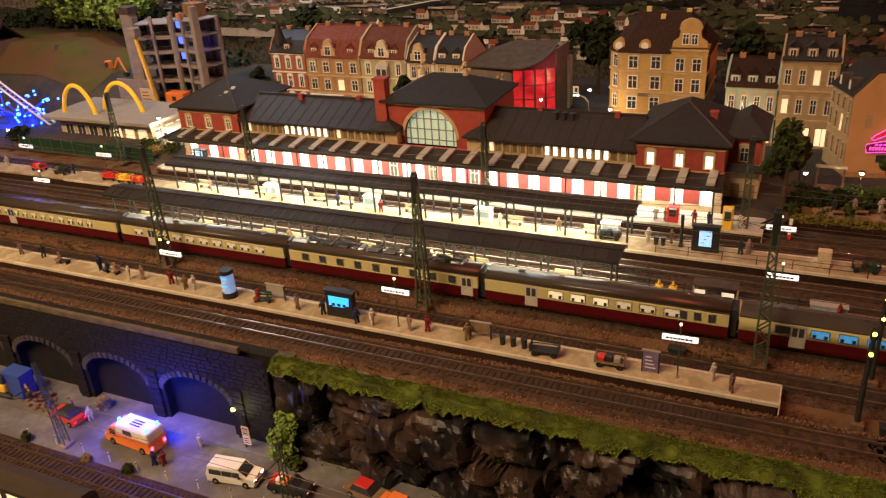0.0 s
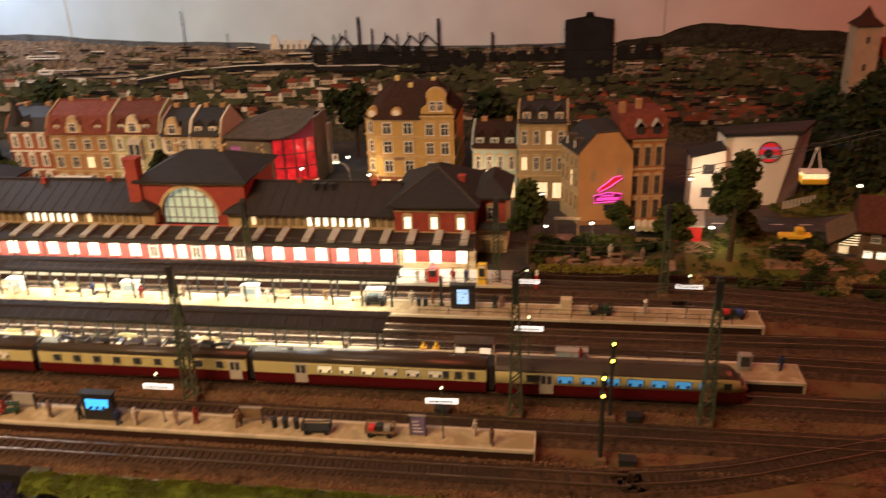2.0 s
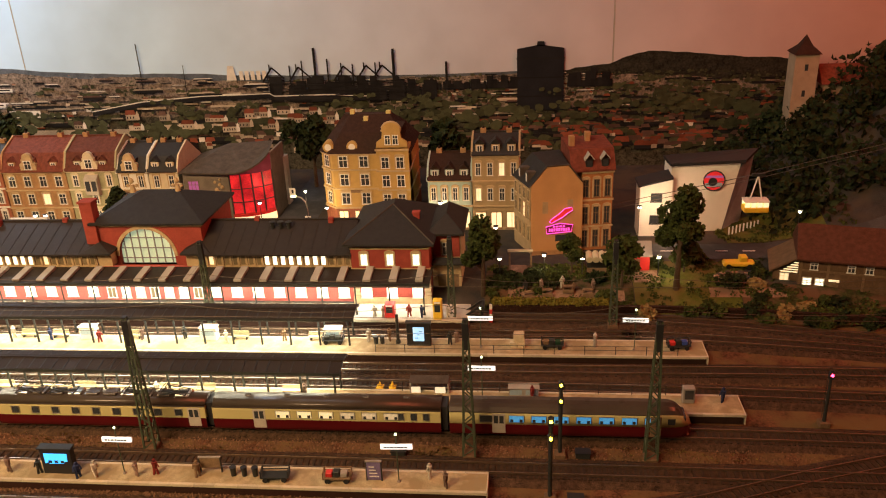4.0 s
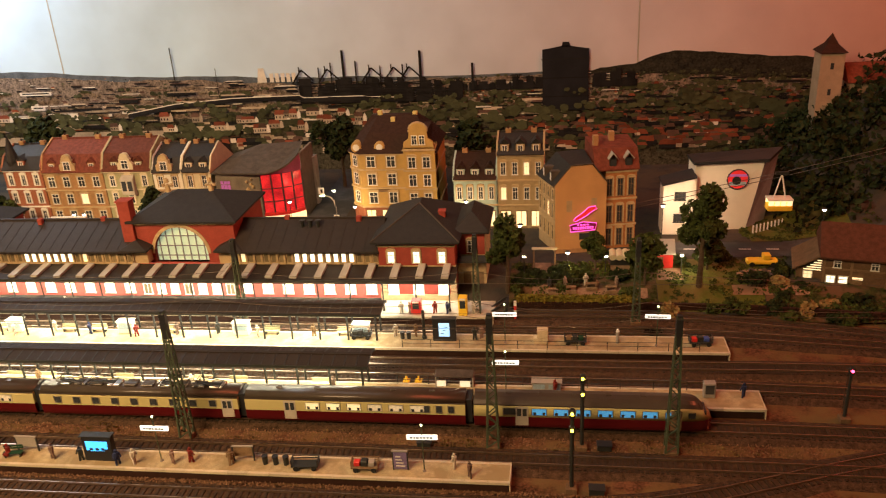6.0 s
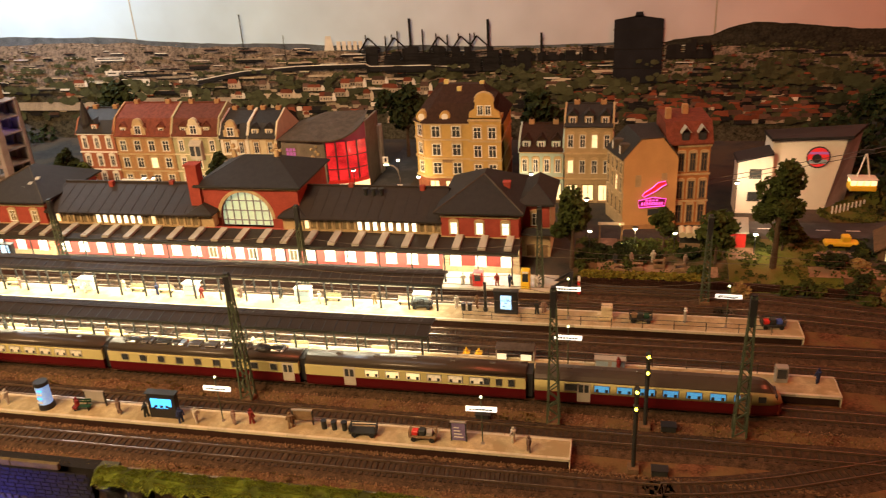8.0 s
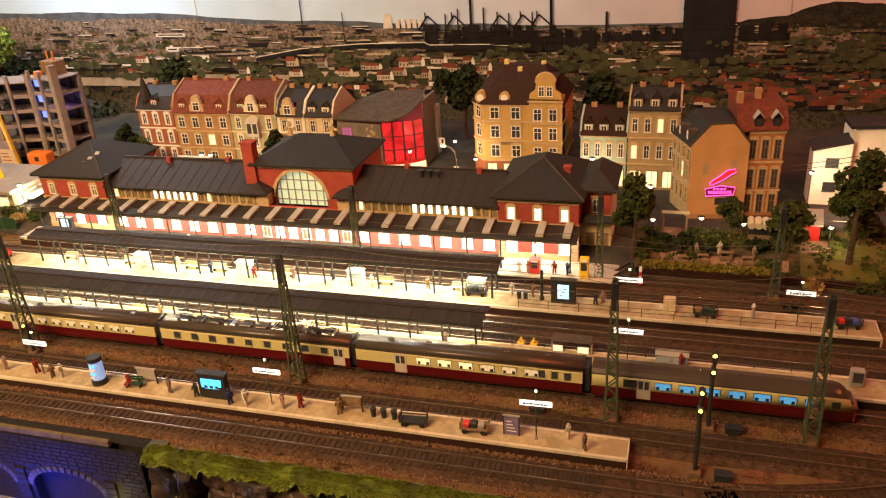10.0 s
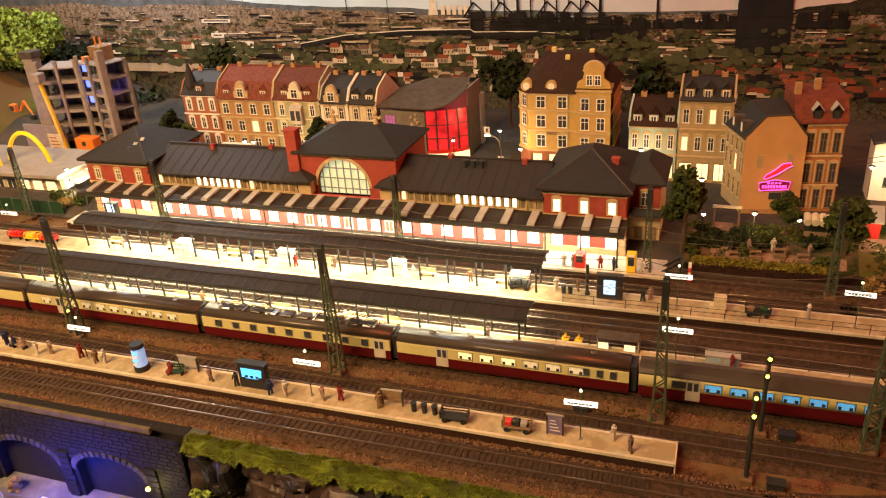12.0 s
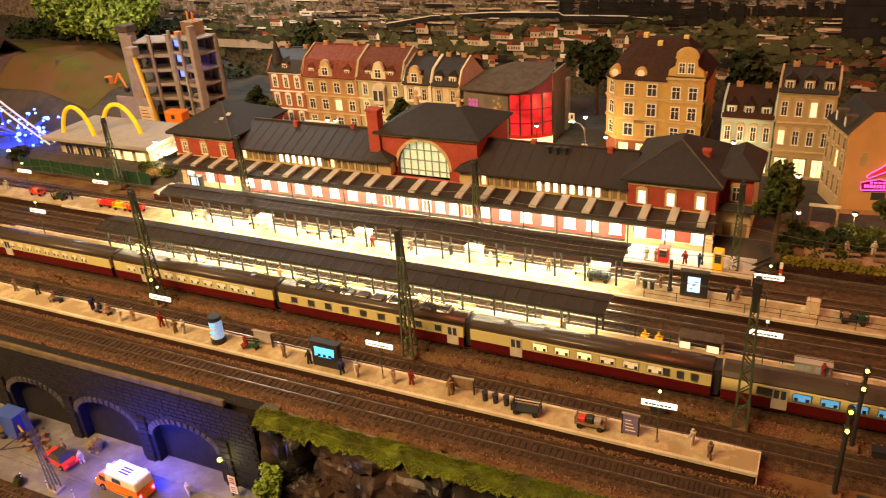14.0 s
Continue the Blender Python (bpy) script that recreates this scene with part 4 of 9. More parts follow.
    tube = mesh_of("strip_lamp", B(-3.2, 3.2, -0.12, 0.12, 5.75, 5.9), M["lamp"])
    for k in range(11):
        part("strip_lamp", tube, None, aw2, "glowing strip lamp", at=at(a0 + 4 + (a1 - a0 - 8) * k / 10, 33.3, 0))


station()


# ---- platform canopies ----
def canopy(x0, x1, y0, y1, label):
    th = thing("platform_canopy", 0, 0, 0, label, "canopy", "platform canopies")
    ym = (y0 + y1) / 2
    zr, ze = 5.75, 5.35
    n = int((x1 - x0) / 1.5)
    s = (x1 - x0) / n
    bm = bmesh.new()
    extrude_x(bm, [(y0, ze), (y0, ze + 0.16), (ym, zr + 0.2), (ym, zr)], 0.015, s - 0.015)
    p1 = mesh_of("roof_panel", bm, M["felt"])
    bm = bmesh.new()
    extrude_x(bm, [(ym, zr), (ym, zr + 0.2), (y1, ze + 0.16), (y1, ze)], 0.015, s - 0.015)
    p2 = mesh_of("roof_panel", bm, M["felt"])
    for k in range(n):
        part("roof_panel", p1, None, th, at=at(x0 + k * s, 0, rnd.uniform(-0.02, 0.02)))
        part("roof_panel", p2, None, th, at=at(x0 + k * s, 0, rnd.uniform(-0.02, 0.02)))
    bm = bmesh.new()
    extrude_x(bm, [(y0, ze + 0.14), (y0, ze + 0.21), (ym, zr + 0.24), (y1, ze + 0.21), (y1, ze + 0.14), (ym, zr + 0.18)], -0.07, 0.07)
    ribm = mesh_of("rib", bm, M["black"])
    for k in range(n + 1):
        part("rib", ribm, None, th, at=at(x0 + k * s, 0, 0))
    part("ridge", B(x0, x1, ym - 0.25, ym + 0.25, zr + 0.12, zr + 0.32), M["felt"], th)
    for yy in (y0, y1):
        part("fascia", B(x0, x1, yy - 0.08, yy + 0.08, ze - 0.25, ze + 0.14), M["dark"], th)
    bm = cyl(bmesh.new(), (0, 0, 1.0), (0, 0, 5.4), 0.15, n=8)
    cyl(bm, (0, 0, 1.0), (0, 0, 1.6), 0.17, 0.11, n=8)
    for q in (-0.8, 0.8):
        cyl(bm, (0, 0, 4.4), (q, 0, 5.3), 0.05, n=5)
    pm = mesh_of("post", bm, M["dark"])
    npost = int((x1 - x0) / 4.2)
    for k in range(npost + 1):
        for yy in (y0 + 0.8, y1 - 0.8):
            part("post", pm, None, th, at=at(x0 + 1 + (x1 - x0 - 2) * k / npost, yy, 0))
    for yy in (y0 + 0.8, y1 - 0.8):
        part("beam", B(x0 + 0.4, x1 - 0.4, yy - 0.08, yy + 0.08, 5.2, 5.42), M["dark"], th)
    tube = mesh_of("strip_lamp", B(-3.0, 3.0, -0.1, 0.1, 5.05, 5.18), M["lamp"])
    for k in range(9):
        part("strip_lamp", tube, None, th, "glowing strip lamp", at=at(x0 + 5 + (x1 - x0 - 10) * k / 8, ym, 0))
    return th


canopy(-93.6, -17.0, 21.2, 25.7, "long dark platform canopy on slim iron posts, brightly lit below")
canopy(-93.6, -15.9, 7.5, 12.0, "long dark platform canopy behind the train, brightly lit below")


# ---- express train ----
def coach(name, x0, x1, label, windows, pane, nose=0, machine=False):
    """A coach along x; windows: list of (x, width, pane)."""
    yc, hw = 4.3, 1.62
    th = thing(name, (x0 + x1) / 2, yc, 0.33, label, "railway coach", "express train")
    l = (x1 - x0) / 2
    prof_lo = [(-hw + 0.12, 0.35), (-hw, 0.75), (-hw, 1.75), (hw, 1.75), (hw, 0.75), (hw - 0.12, 0.35)]
    prof_hi = [(-hw, 1.76), (-hw, 3.05), (-hw + 0.12, 3.35), (hw - 0.12, 3.35), (hw, 3.05), (hw, 1.76)]
    prof_rf = [(-hw + 0.1, 3.35), (-hw + 0.45, 3.72), (-0.75, 3.98), (0, 4.05), (0.75, 3.98), (hw - 0.45, 3.72), (hw - 0.1, 3.35)]
    right = l - (3.6 if nose else 0)

    def body(prof):
        bm = bmesh.new()
        if not nose:
            return extrude_x(bm, prof, -l, l)
        rings = []
        for k in range(10):
            t = k / 9
            xx = -l if k == 0 else right + 3.6 * (1 - (1 - (k - 1) / 8) ** 1.0)
            u = 0 if k == 0 else (k - 1) / 8
            sy = math.sqrt(max(0.02, 1 - u ** 3.2 * 0.80))
            ring = []
            for y, z in prof:
                zz = z if z < 1.8 else 1.8 + (z - 1.8) * math.sqrt(max(0.03, 1 - 0.62 * u ** 3.0))
                ring.append(bm.verts.new((xx - (0.55 * max(0, z - 1.8) * u ** 1.5), y * sy, zz)))
            rings.append(ring)
        n = len(prof)
        for a, b in zip(rings, rings[1:]):
            for k in range(n):
                bm.faces.new((a[k], a[(k + 1) % n], b[(k + 1) % n], b[k]))
        bm.faces.new(rings[0][::-1])
        bm.faces.new(rings[-1])
        return bm
    part("lower_body", body(prof_lo), M["coachred"], th, "crimson lower body")
    part("upper_body", body(prof_hi), M["coachcream"], th, "cream window band", smooth=bool(nose))
    part("roof", body(prof_rf), M["coachroof"], th, "grey-brown rounded roof", smooth=not nose)
    part("gutter", B(-l, right, -hw - 0.03, -hw + 0.1, 3.28, 3.36), M["coachroof"], th)
    for xx, w, pn in windows:
        key = ("cw", w, pn)
        if key not in CACHE:
            bm = bmesh.new()
            for a, b, c, d in ((-w / 2, w / 2, 0.92, 1.0), (-w / 2, w / 2, 0, 0.08), (-w / 2, -w / 2 + 0.08, 0.08, 0.92), (w / 2 - 0.08, w / 2, 0.08, 0.92)):
                box(bm, a, b, -0.05, 0.03, c, d)
            CACHE[key] = mesh_of("window", bm, M["chrome"])
            CACHE[key + ("p",)] = mesh_of("pane", B(-w / 2 + 0.08, w / 2 - 0.08, -0.025, 0.03, 0.08, 0.92), M[pn])
            CACHE[key + ("s",)] = mesh_of("seat_back", B(-0.17, 0.17, -0.034, 0.0, 0.08, 0.46, bev=0.012), M["dark"])
        for side in (-1, 1):
            wo = part("window", CACHE[key], None, th, at=at(xx, side * hw, 2.0, 0 if side < 0 else 180))
            part("pane", CACHE[key + ("p",)], None, wo)
            if side < 0 and pn != "glass" and w > 1:
                for q in (-0.3, 0.3):
                    part("seat_back", CACHE[key + ("s",)], None, wo, at=at(q * w, 0, 0))
    # underframe, bogies
    part("underframe", B(-l + 0.5, right - 0.3, -1.2, 1.2, 0.12, 0.42), M["black"], th)
    for bx in (-l + 4.2, l - 5.2 if nose else l - 4.2):
        bg = part("bogie", B(bx - 1.9, bx + 1.9, -1.05, 1.05, -0.02, 0.3), M["black"], th)
        wm = CACHE.setdefault("wheel", mesh_of("wheel", cyl(bmesh.new(), (0, -0.9, 0), (0, 0.9, 0), 0.5, n=14), M["dark"]))
        for q in (-1.3, 1.3):
            part("wheel", wm, None, bg, at=at(bx + q, 0, 0.36))
    if not nose:
        part("gangway", B(l, l + 0.75, -1.15, 1.15, 0.5, 3.6), M["black"], th, "black corrugated gangway")
    if machine:
        for k in range(10):
            bx = -l + 3 + k * (2 * l - 6) / 9
            part("roof_box", B(bx - 0.8, bx + 0.8, -0.7, 0.7, 3.98, 4.28, bev=0.08), M["coachroof"] if k % 3 else M["chrome"], th)
        for bx in (-l + 4, -l + 8.2, l - 8.5, l - 4):
            pg = part("pantograph", B(bx - 1.7, bx + 1.6, -0.3, 0.3, 4.2, 4.32, bev=0.04), M["dark"], th, "folded pantograph")
            for s in (-0.75, 0.75):
                for a, b in (((-1.6, s, 4.3), (0.9, s * 0.8, 4.75)), ((0.9, s * 0.8, 4.75), (-1.2, s * 0.9, 5.0)), ((1.5, s, 4.3), (-1.2, s * 0.9, 4.8))):
                    part("arm", cyl(bmesh.new(), (a[0] + bx, a[1], a[2]), (b[0] + bx, b[1], b[2]), 0.05, n=5), M["dark"], pg)
            for q in (-0.15, 0.15):
                part("contact_strip", cyl(bmesh.new(), (bx - 1.2 + q, -1.2, 5.02), (bx - 1.2 + q, 1.2, 5.02), 0.05, n=5), M["dark"], pg)
            for q in (-1.6, 1.5):
                part("cross_bar", cyl(bmesh.new(), (bx + q, -0.9, 4.3), (bx + q, 0.9, 4.3), 0.07, n=5), M["dark"], pg)
        bm = bmesh.new()
        for q in (-0.5, 0.5):
            cyl(bm, (-l + 2, q, 4.38), (l - 2, q, 4.38), 0.04, n=5)
        part("roof_cable", bm, M["wire"], th)
        for k in range(14):
            bm = cyl(bmesh.new(), (-l + 2 + k * (2 * l - 4) / 13, 0.5, 4.0), (-l + 2 + k * (2 * l - 4) / 13, 0.5, 4.36), 0.13, 0.07, n=7)
            part("insulator", bm, M["brick"], th)
    else:
        for k in range(5):
            bx = -l + 4 + k * (right + l - 8) / 4
            part("roof_vent", B(bx - 0.35, bx + 0.35, -0.25, 0.25, 4.0, 4.13, bev=0.05), M["coachroof"], th)
    if nose:
        part("cab_window", B(l - 2.9, l - 1.9, -1.61, 1.61, 2.1, 2.85), M["glass"], th, "dark cab side window")
        part("windscreen", B(l - 1.25, l - 0.62, -1.05, 1.05, 2.15, 2.75, bev=0.08), M["glass"], th, "dark wrapped windscreen")
        for s in (-1, 1):
            part("headlight", cyl(bmesh.new(), (l - 0.5, s * 0.75, 1.1), (l - 0.05, s * 0.62, 1.1), 0.2, n=10), M["chrome"], th)
        part("nose_panel", B(l - 4.6, l - 3.4, -1.65, 1.65, 0.5, 3.1), M["wood"], th, "dull brown cab door")
    for bx in ([-l + 5.6] if not machine else [l - 1.4]):
        dr = part("door", B(bx - 0.75, bx + 0.75, -hw - 0.04, -hw + 0.1, 0.6, 3.15, bev=0.03), M["grey"], th, "grey folding coach door")
        part("door_window", B(bx - 0.55, bx - 0.08, -hw - 0.06, -hw, 1.9, 2.9), M["glass"], dr)
        part("door_window", B(bx + 0.08, bx + 0.55, -hw - 0.06, -hw, 1.9, 2.9), M["glass"], dr)
    return th


coach("coach", -30.3, -3.4, "cream and crimson express coach with warm lit windows",
      [(-5.0 + 2.55 * k, 1.75, "litcoach" if k < 3 else "litdim") for k in range(6)] + [(8.9 + 1.45 * k, 0.75, "glass") for k in range(3)], "litcoach")
coach("driving_coach", -2.4, 24.6, "streamlined cream and crimson driving coach with blue lit windows",
      [(-9.3 + 0.0, 1.6, "glass")] + [(-5.9 + 2.5 * k, 1.75, "blue") for k in range(7)], "blue", nose=1)
coach("machine_coach", -57.3, -31.2, "cream and crimson power coach with pantographs on its roof",
      [(-10.6 + 2.55 * k, 1.0, "glass") for k in range(9)], "glass", machine=True)
coach("dining_coach", -86.0, -58.2, "cream and crimson dining coach with lit tables",
      [(-10.6 + 2.3 * k, 1.7, "litdim") for k in range(10)], "litdim")
coach("coach", -114.0, -86.9, "cream and crimson express coach with red lamps inside",
      [(-10.6 + 1.9 * k, 1.1, "litdim") for k in range(11)], "litdim")
coach("coach", -142.0, -114.9, "cream and crimson express coach far along the platform",
      [(-10.6 + 2.3 * k, 1.7, "litdim") for k in range(10)], "litdim")


# ---- catenary masts and wires ----
def mast(h=16.8, w=0.66):
    th = thing("catenary_mast", 0, 0, 0, "green-grey steel lattice catenary mast on a brown foot", "mast", "catenary masts")
    part("foot", B(-0.75, 0.75, -0.75, 0.75, -0.35, 0.18, bev=0.08), M["umber"], th)
    tw = 0.22

    def corner(sx, sy, z):
        k = (w * (1 - z / h) + tw * z / h)
        return Vector((sx * k, sy * k, z))
    for sx in (-1, 1):
        for sy in (-1, 1):
            part("leg", cyl(bmesh.new(), corner(sx, sy, 0.1), corner(sx, sy, h), 0.15, 0.11, n=4), M["mastgreen"], th)
    bm = bmesh.new()
    n = 15
    for k in range(n):
        z0, z1 = h * k / n + 0.1, h * (k + 1) / n
        for (ax, ay), (bx, by) in (((-1, -1), (1, -1)), ((1, -1), (1, 1)), ((1, 1), (-1, 1)), ((-1, 1), (-1, -1))):
            if k % 2:
                ax, ay, bx, by = bx, by, ax, ay
            cyl(bm, corner(ax, ay, z0), corner(bx, by, z1), 0.075, n=4, cap=False)
    part("lattice", bm, M["mastgreen"], th)
    part("cap", B(-0.26, 0.26, -0.26, 0.26, h, h + 0.15), M["black"], th)
    part("head", B(-0.36, 0.36, -0.36, 0.36, h - 3.4, h - 0.2, bev=0.05), M["black"], th)
    return th


m0 = mast()
m0.matrix_basis = at(0, 0, 0)
for x, y in ((-37.0, 0), (19.8, 0.1), (-76.0, 0.2)):
    copy_thing(m0, at(x, y, 0, rnd.uniform(-3, 3)))
m1 = mast(13.0, 0.5)
m1.matrix_basis = at(18.7, 30.4, 0)
tagged(m1, "slender green lattice mast beside the garden")
for x, y in ((-4.5, 31.0), (-40.5, 29.4), (-82.5, 29.4), (-114.0, 31.4)):
    copy_thing(m1, at(x, y, 0.4))


def wire(pts, r=0.035, sag=0.0):
    line = [pts[0]]
    for p, q in zip(pts, pts[1:]):
        for k in range(1, 7):
            t = k / 6
            line.append(Vector(p).lerp(Vector(q), t) - Vector((0, 0, sag * 4 * t * (1 - t))))
    return tube(bmesh.new(), line, r, 4)


def catenary(y, z, xs, label):
    th = thing("overhead_wire", 0, 0, 0, label, "overhead wire", "overhead wires")
    part("contact_wire", wire([(x, y, z) for x in xs]), M["wire"], th)
    part("carrier_wire", wire([(x, y, z + 1.9) for x in xs], sag=1.2), M["wire"], th)
    for a, b in zip(xs, xs[1:]):
        for t in (0.2, 0.4, 0.6, 0.8):
            x = a + (b - a) * t
            part("hanger", cyl(bmesh.new(), (x, y, z), (x, y, z + 1.9 - 4.8 * t * (1 - t)), 0.02, n=3, cap=False), M["wire"], th)
    return th


for y in (27.0, 17.7, 13.6):
    catenary(y, 7.6, [-150, -114, -82.5, -40.5, -4.5, 18.7, 60, 110], "thin overhead wires above the track")
def cross_span(y0, y1, x):
    th = thing("cross_span", 0, 0, 0, "thin wires that span between two masts", "overhead wire", "cross spans")
    for z in (9.3, 10.4):
        part("span_wire", wire([(x, y0, z), (x, y1, z)], 0.03), M["wire"], th)
for x in (-40.5,):
    cross_span(0.2, 29.2, x)


# ---- the printed panorama behind the layout ----
def backdrop():
    th = thing("backdrop", 0, 0, 0, "printed panorama board of an industrial town under a hazy evening sky", "backdrop", kind="structure")
    Y = 100.0
    for a, b, lab in ((-240, -106.4, "M"), (-106.1, 24.4, "M"), (24.7, 150, "M")):
        part("sky_panel", B(a, b, Y, Y + 1.2, -4, 75), M["skyprint"], th, "matt printed sky panel")
    for s in (-106.25, 24.55):
        part("panel_joint", B(s - 0.12, s + 0.12, Y - 0.04, Y + 0.3, -4, 75), M["rooflight"], th)
    r = random.Random(3)

    def strip(name, m, x0, x1, f, step, off, zb=-4):
        bm = bmesh.new()
        xs = [x0 + (x1 - x0) * k / step for k in range(step + 1)]
        for a, b in zip(xs, xs[1:]):
            poly(bm, [(a, Y - off, zb), (b, Y - off, zb), (b, Y - off, f(b)), (a, Y - off, f(a))])
        part(name, bm, m, th)
    rise = lambda x: float(np.interp(x, (-240, -110, -80, -50), (4.0, 2.9, 1.2, 0.0)))
    nz = lambda x, s, a: a * noise.fractal(Vector((x * s, 3.7, 0)), 1.0, 2.0, 4)
    strip("far_hills_print", M["p_far"], -240, 24.4, lambda x: float(np.interp(x, (-240, -118, -110, -97, -77, -57, -17, 14, 24.4), (28.5, 27.1, 26.6, 25.5, 24.8, 24.1, 23.2, 23.4, 24.3))) + nz(x, 0.09, 0.35), 160, 0.05)
    strip("hill_print", M["p_hill"], 14.5, 150, lambda x: float(np.interp(x, (14.5, 17, 24, 26, 32, 41, 50, 58, 69, 150), (23.4, 24.0, 24.5, 25.6, 27.1, 26.4, 25.4, 24.9, 23.1, 19.0))) + nz(x, 0.25, 0.3), 240, 0.1)
    strip("plain_print", M["p_plain"], -240, 150, lambda x: 22.6 + rise(x) + nz(x, 0.08, 0.9) - max(0, x - 20) * 0.05, 200, 0.15)
    strip("near_plain_print", M["p_near"], -240, 150, lambda x: 15.5 + nz(x, 0.1, 1.6), 200, 0.2)
    # countless small roofs, walls and trees, nearer ones larger
    shades = {k: bmesh.new() for k in ("p_roof", "p_roofred", "p_wall", "p_tree", "p_dark", "p_pale")}
    for i in range(2400):
        x = r.uniform(-200, 110) if i % 3 else r.uniform(-15, 60)
        t = r.random() ** 1.2
        if x < -25 and t < 0.55 and i % 2:
            continue
        z = 22.8 + rise(x) - (16 + rise(x)) * t
        s = 0.35 + 2.3 * t
        off = 0.22 + 0.5 * t + 0.0001 * (i % 97)
        right = 1 / (1 + math.exp(-(x + 5) / 8))
        hill = x > 25 and z > 17
        pick = r.random()
        if hill or (x > 60 and pick < 0.7):
            k = "p_tree" if pick < 0.85 else "p_dark"
        elif pick < 0.27:
            k = "p_tree"
        elif pick < 0.45:
            k = "p_dark"
        elif pick < 0.62:
            k = "p_roof"
        elif pick < 0.62 + 0.18 * (0.35 + right):
            k = "p_roofred"
        elif pick < 0.93:
            k = "p_wall"
        else:
            k = "p_pale"
        if x > -30 and k in ("p_wall", "p_pale") and r.random() < 0.8:
            k = "p_roof" if r.random() < 0.4 else "p_tree"
        w, h = s * r.uniform(0.6, 1.5), s * r.uniform(0.25, 0.5)
        bm = shades[k]
        if k == "p_tree":
            n = 9
            poly(bm, [(x + w * 0.55 * math.cos(a * math.tau / n) * r.uniform(0.7, 1.15), Y - off, z + h * 1.1 * math.sin(a * math.tau / n) * r.uniform(0.7, 1.2)) for a in range(n)])
        elif k in ("p_roof", "p_roofred"):
            sk = r.uniform(-0.2, 0.2) * w
            poly(bm, [(x - w / 2, Y - off, z), (x + w / 2, Y - off, z), (x + w * 0.36 + sk, Y - off, z + h), (x - w * 0.36 + sk, Y - off, z + h)])
            poly(shades["p_wall" if r.random() < 0.5 else "p_dark"], [(x - w * 0.46, Y - off + 0.03, z - h * 0.9), (x + w * 0.46, Y - off + 0.03, z - h * 0.9), (x + w * 0.46, Y - off + 0.03, z), (x - w * 0.46, Y - off + 0.03, z)])
        else:
            if k == "p_dark":
                w *= 1.8
            poly(bm, [(x - w / 2, Y - off, z - h / 2), (x + w / 2, Y - off, z - h / 2), (x + w / 2, Y - off, z + h / 2), (x - w / 2, Y - off, z + h / 2)])
    # sheds, embankments, roads and tree belts of the industrial plain
    for i in range(620):
        x = r.uniform(-200, 20) if i % 4 else r.uniform(20, 110)
        z = r.uniform(13.5, 23.0)
        near = (23.2 - z) / 10
        w, h = r.uniform(1.5, 7.0) * (0.6 + near), r.uniform(0.18, 0.5) * (0.6 + 1.6 * near)
        off = 0.25 + 0.45 * near + 0.0001 * (i % 89)
        k = r.choice(("p_wall", "p_dark", "p_tree", "p_dark", "p_pale", "p_roof", "p_wall", "p_tree")) if x < 20 else r.choice(("p_tree", "p_tree", "p_dark"))
        if k == "p_tree":
            for q in range(7):
                cx, cz, cr = x + r.uniform(-0.5, 0.5) * w, z + r.uniform(-0.3, 0.5) * h, h * r.uniform(0.7, 1.6)
                poly(shades[k], [(cx + cr * 1.2 * math.cos(a * math.tau / 8) * r.uniform(0.75, 1.1), Y - off - 0.002 * q, cz + cr * math.sin(a * math.tau / 8) * r.uniform(0.75, 1.1)) for a in range(8)])
        else:
            poly(shades[k], [(x - w / 2, Y - off, z - h / 2), (x + w / 2, Y - off, z - h / 2), (x + w / 2 - r.uniform(0, 0.3), Y - off, z + h / 2), (x - w / 2 + r.uniform(0, 0.3), Y - off, z + h / 2)])
            if k in ("p_wall", "p_pale") and r.random() < 0.7:
                poly(shades["p_dark"], [(x - w / 2, Y - off - 0.01, z - h / 2), (x + w / 2, Y - off - 0.01, z - h / 2), (x + w / 2, Y - off - 0.01, z - h * 0.1), (x - w / 2, Y - off - 0.01, z - h * 0.1)])
    # long sheds with pale roofs, a pipe bridge, a row of small gabled houses and a white block
    def flat(k, pts, off):
        poly(shades[k], [(px, Y - off, pz) for px, pz in pts])
    for i in range(30):
        x, z = r.uniform(-150, -52), r.uniform(19.2, 23.2)
        z += rise(x) * (z - 17) / 6
        near = (23.6 - z) / 4
        w, h = r.uniform(3, 8) * (0.55 + 0.6 * near), 0.22 + 0.30 * near
        off = 0.86 + 0.001 * i
        flat("p_dark", [(x, z - h * 1.5), (x + w, z - h * 1.5), (x + w, z), (x, z)], off)
        flat("p_pale" if i % 4 == 0 else ("p_wall" if i % 4 < 3 else "p_roof"), [(x - 0.1, z), (x + w + 0.1, z), (x + w - 0.5, z + h * 0.8), (x + 0.5, z + h * 0.8)], off)
    line = [(-92, 16.6), (-80, 18.6), (-66, 19.6), (-50, 19.9), (-49, 19.3), (-36, 19.4), (-28, 18.9)]
    for (xa, za), (xb, zb) in zip(line, line[1:]):
        flat("p_pale", [(xa, za), (xb, zb), (xb, zb + 0.22), (xa, za + 0.22)], 0.93)
        flat("p_dark", [(xa, za - 0.9), (xb, zb - 0.9), (xb, zb), (xa, za)], 0.93)
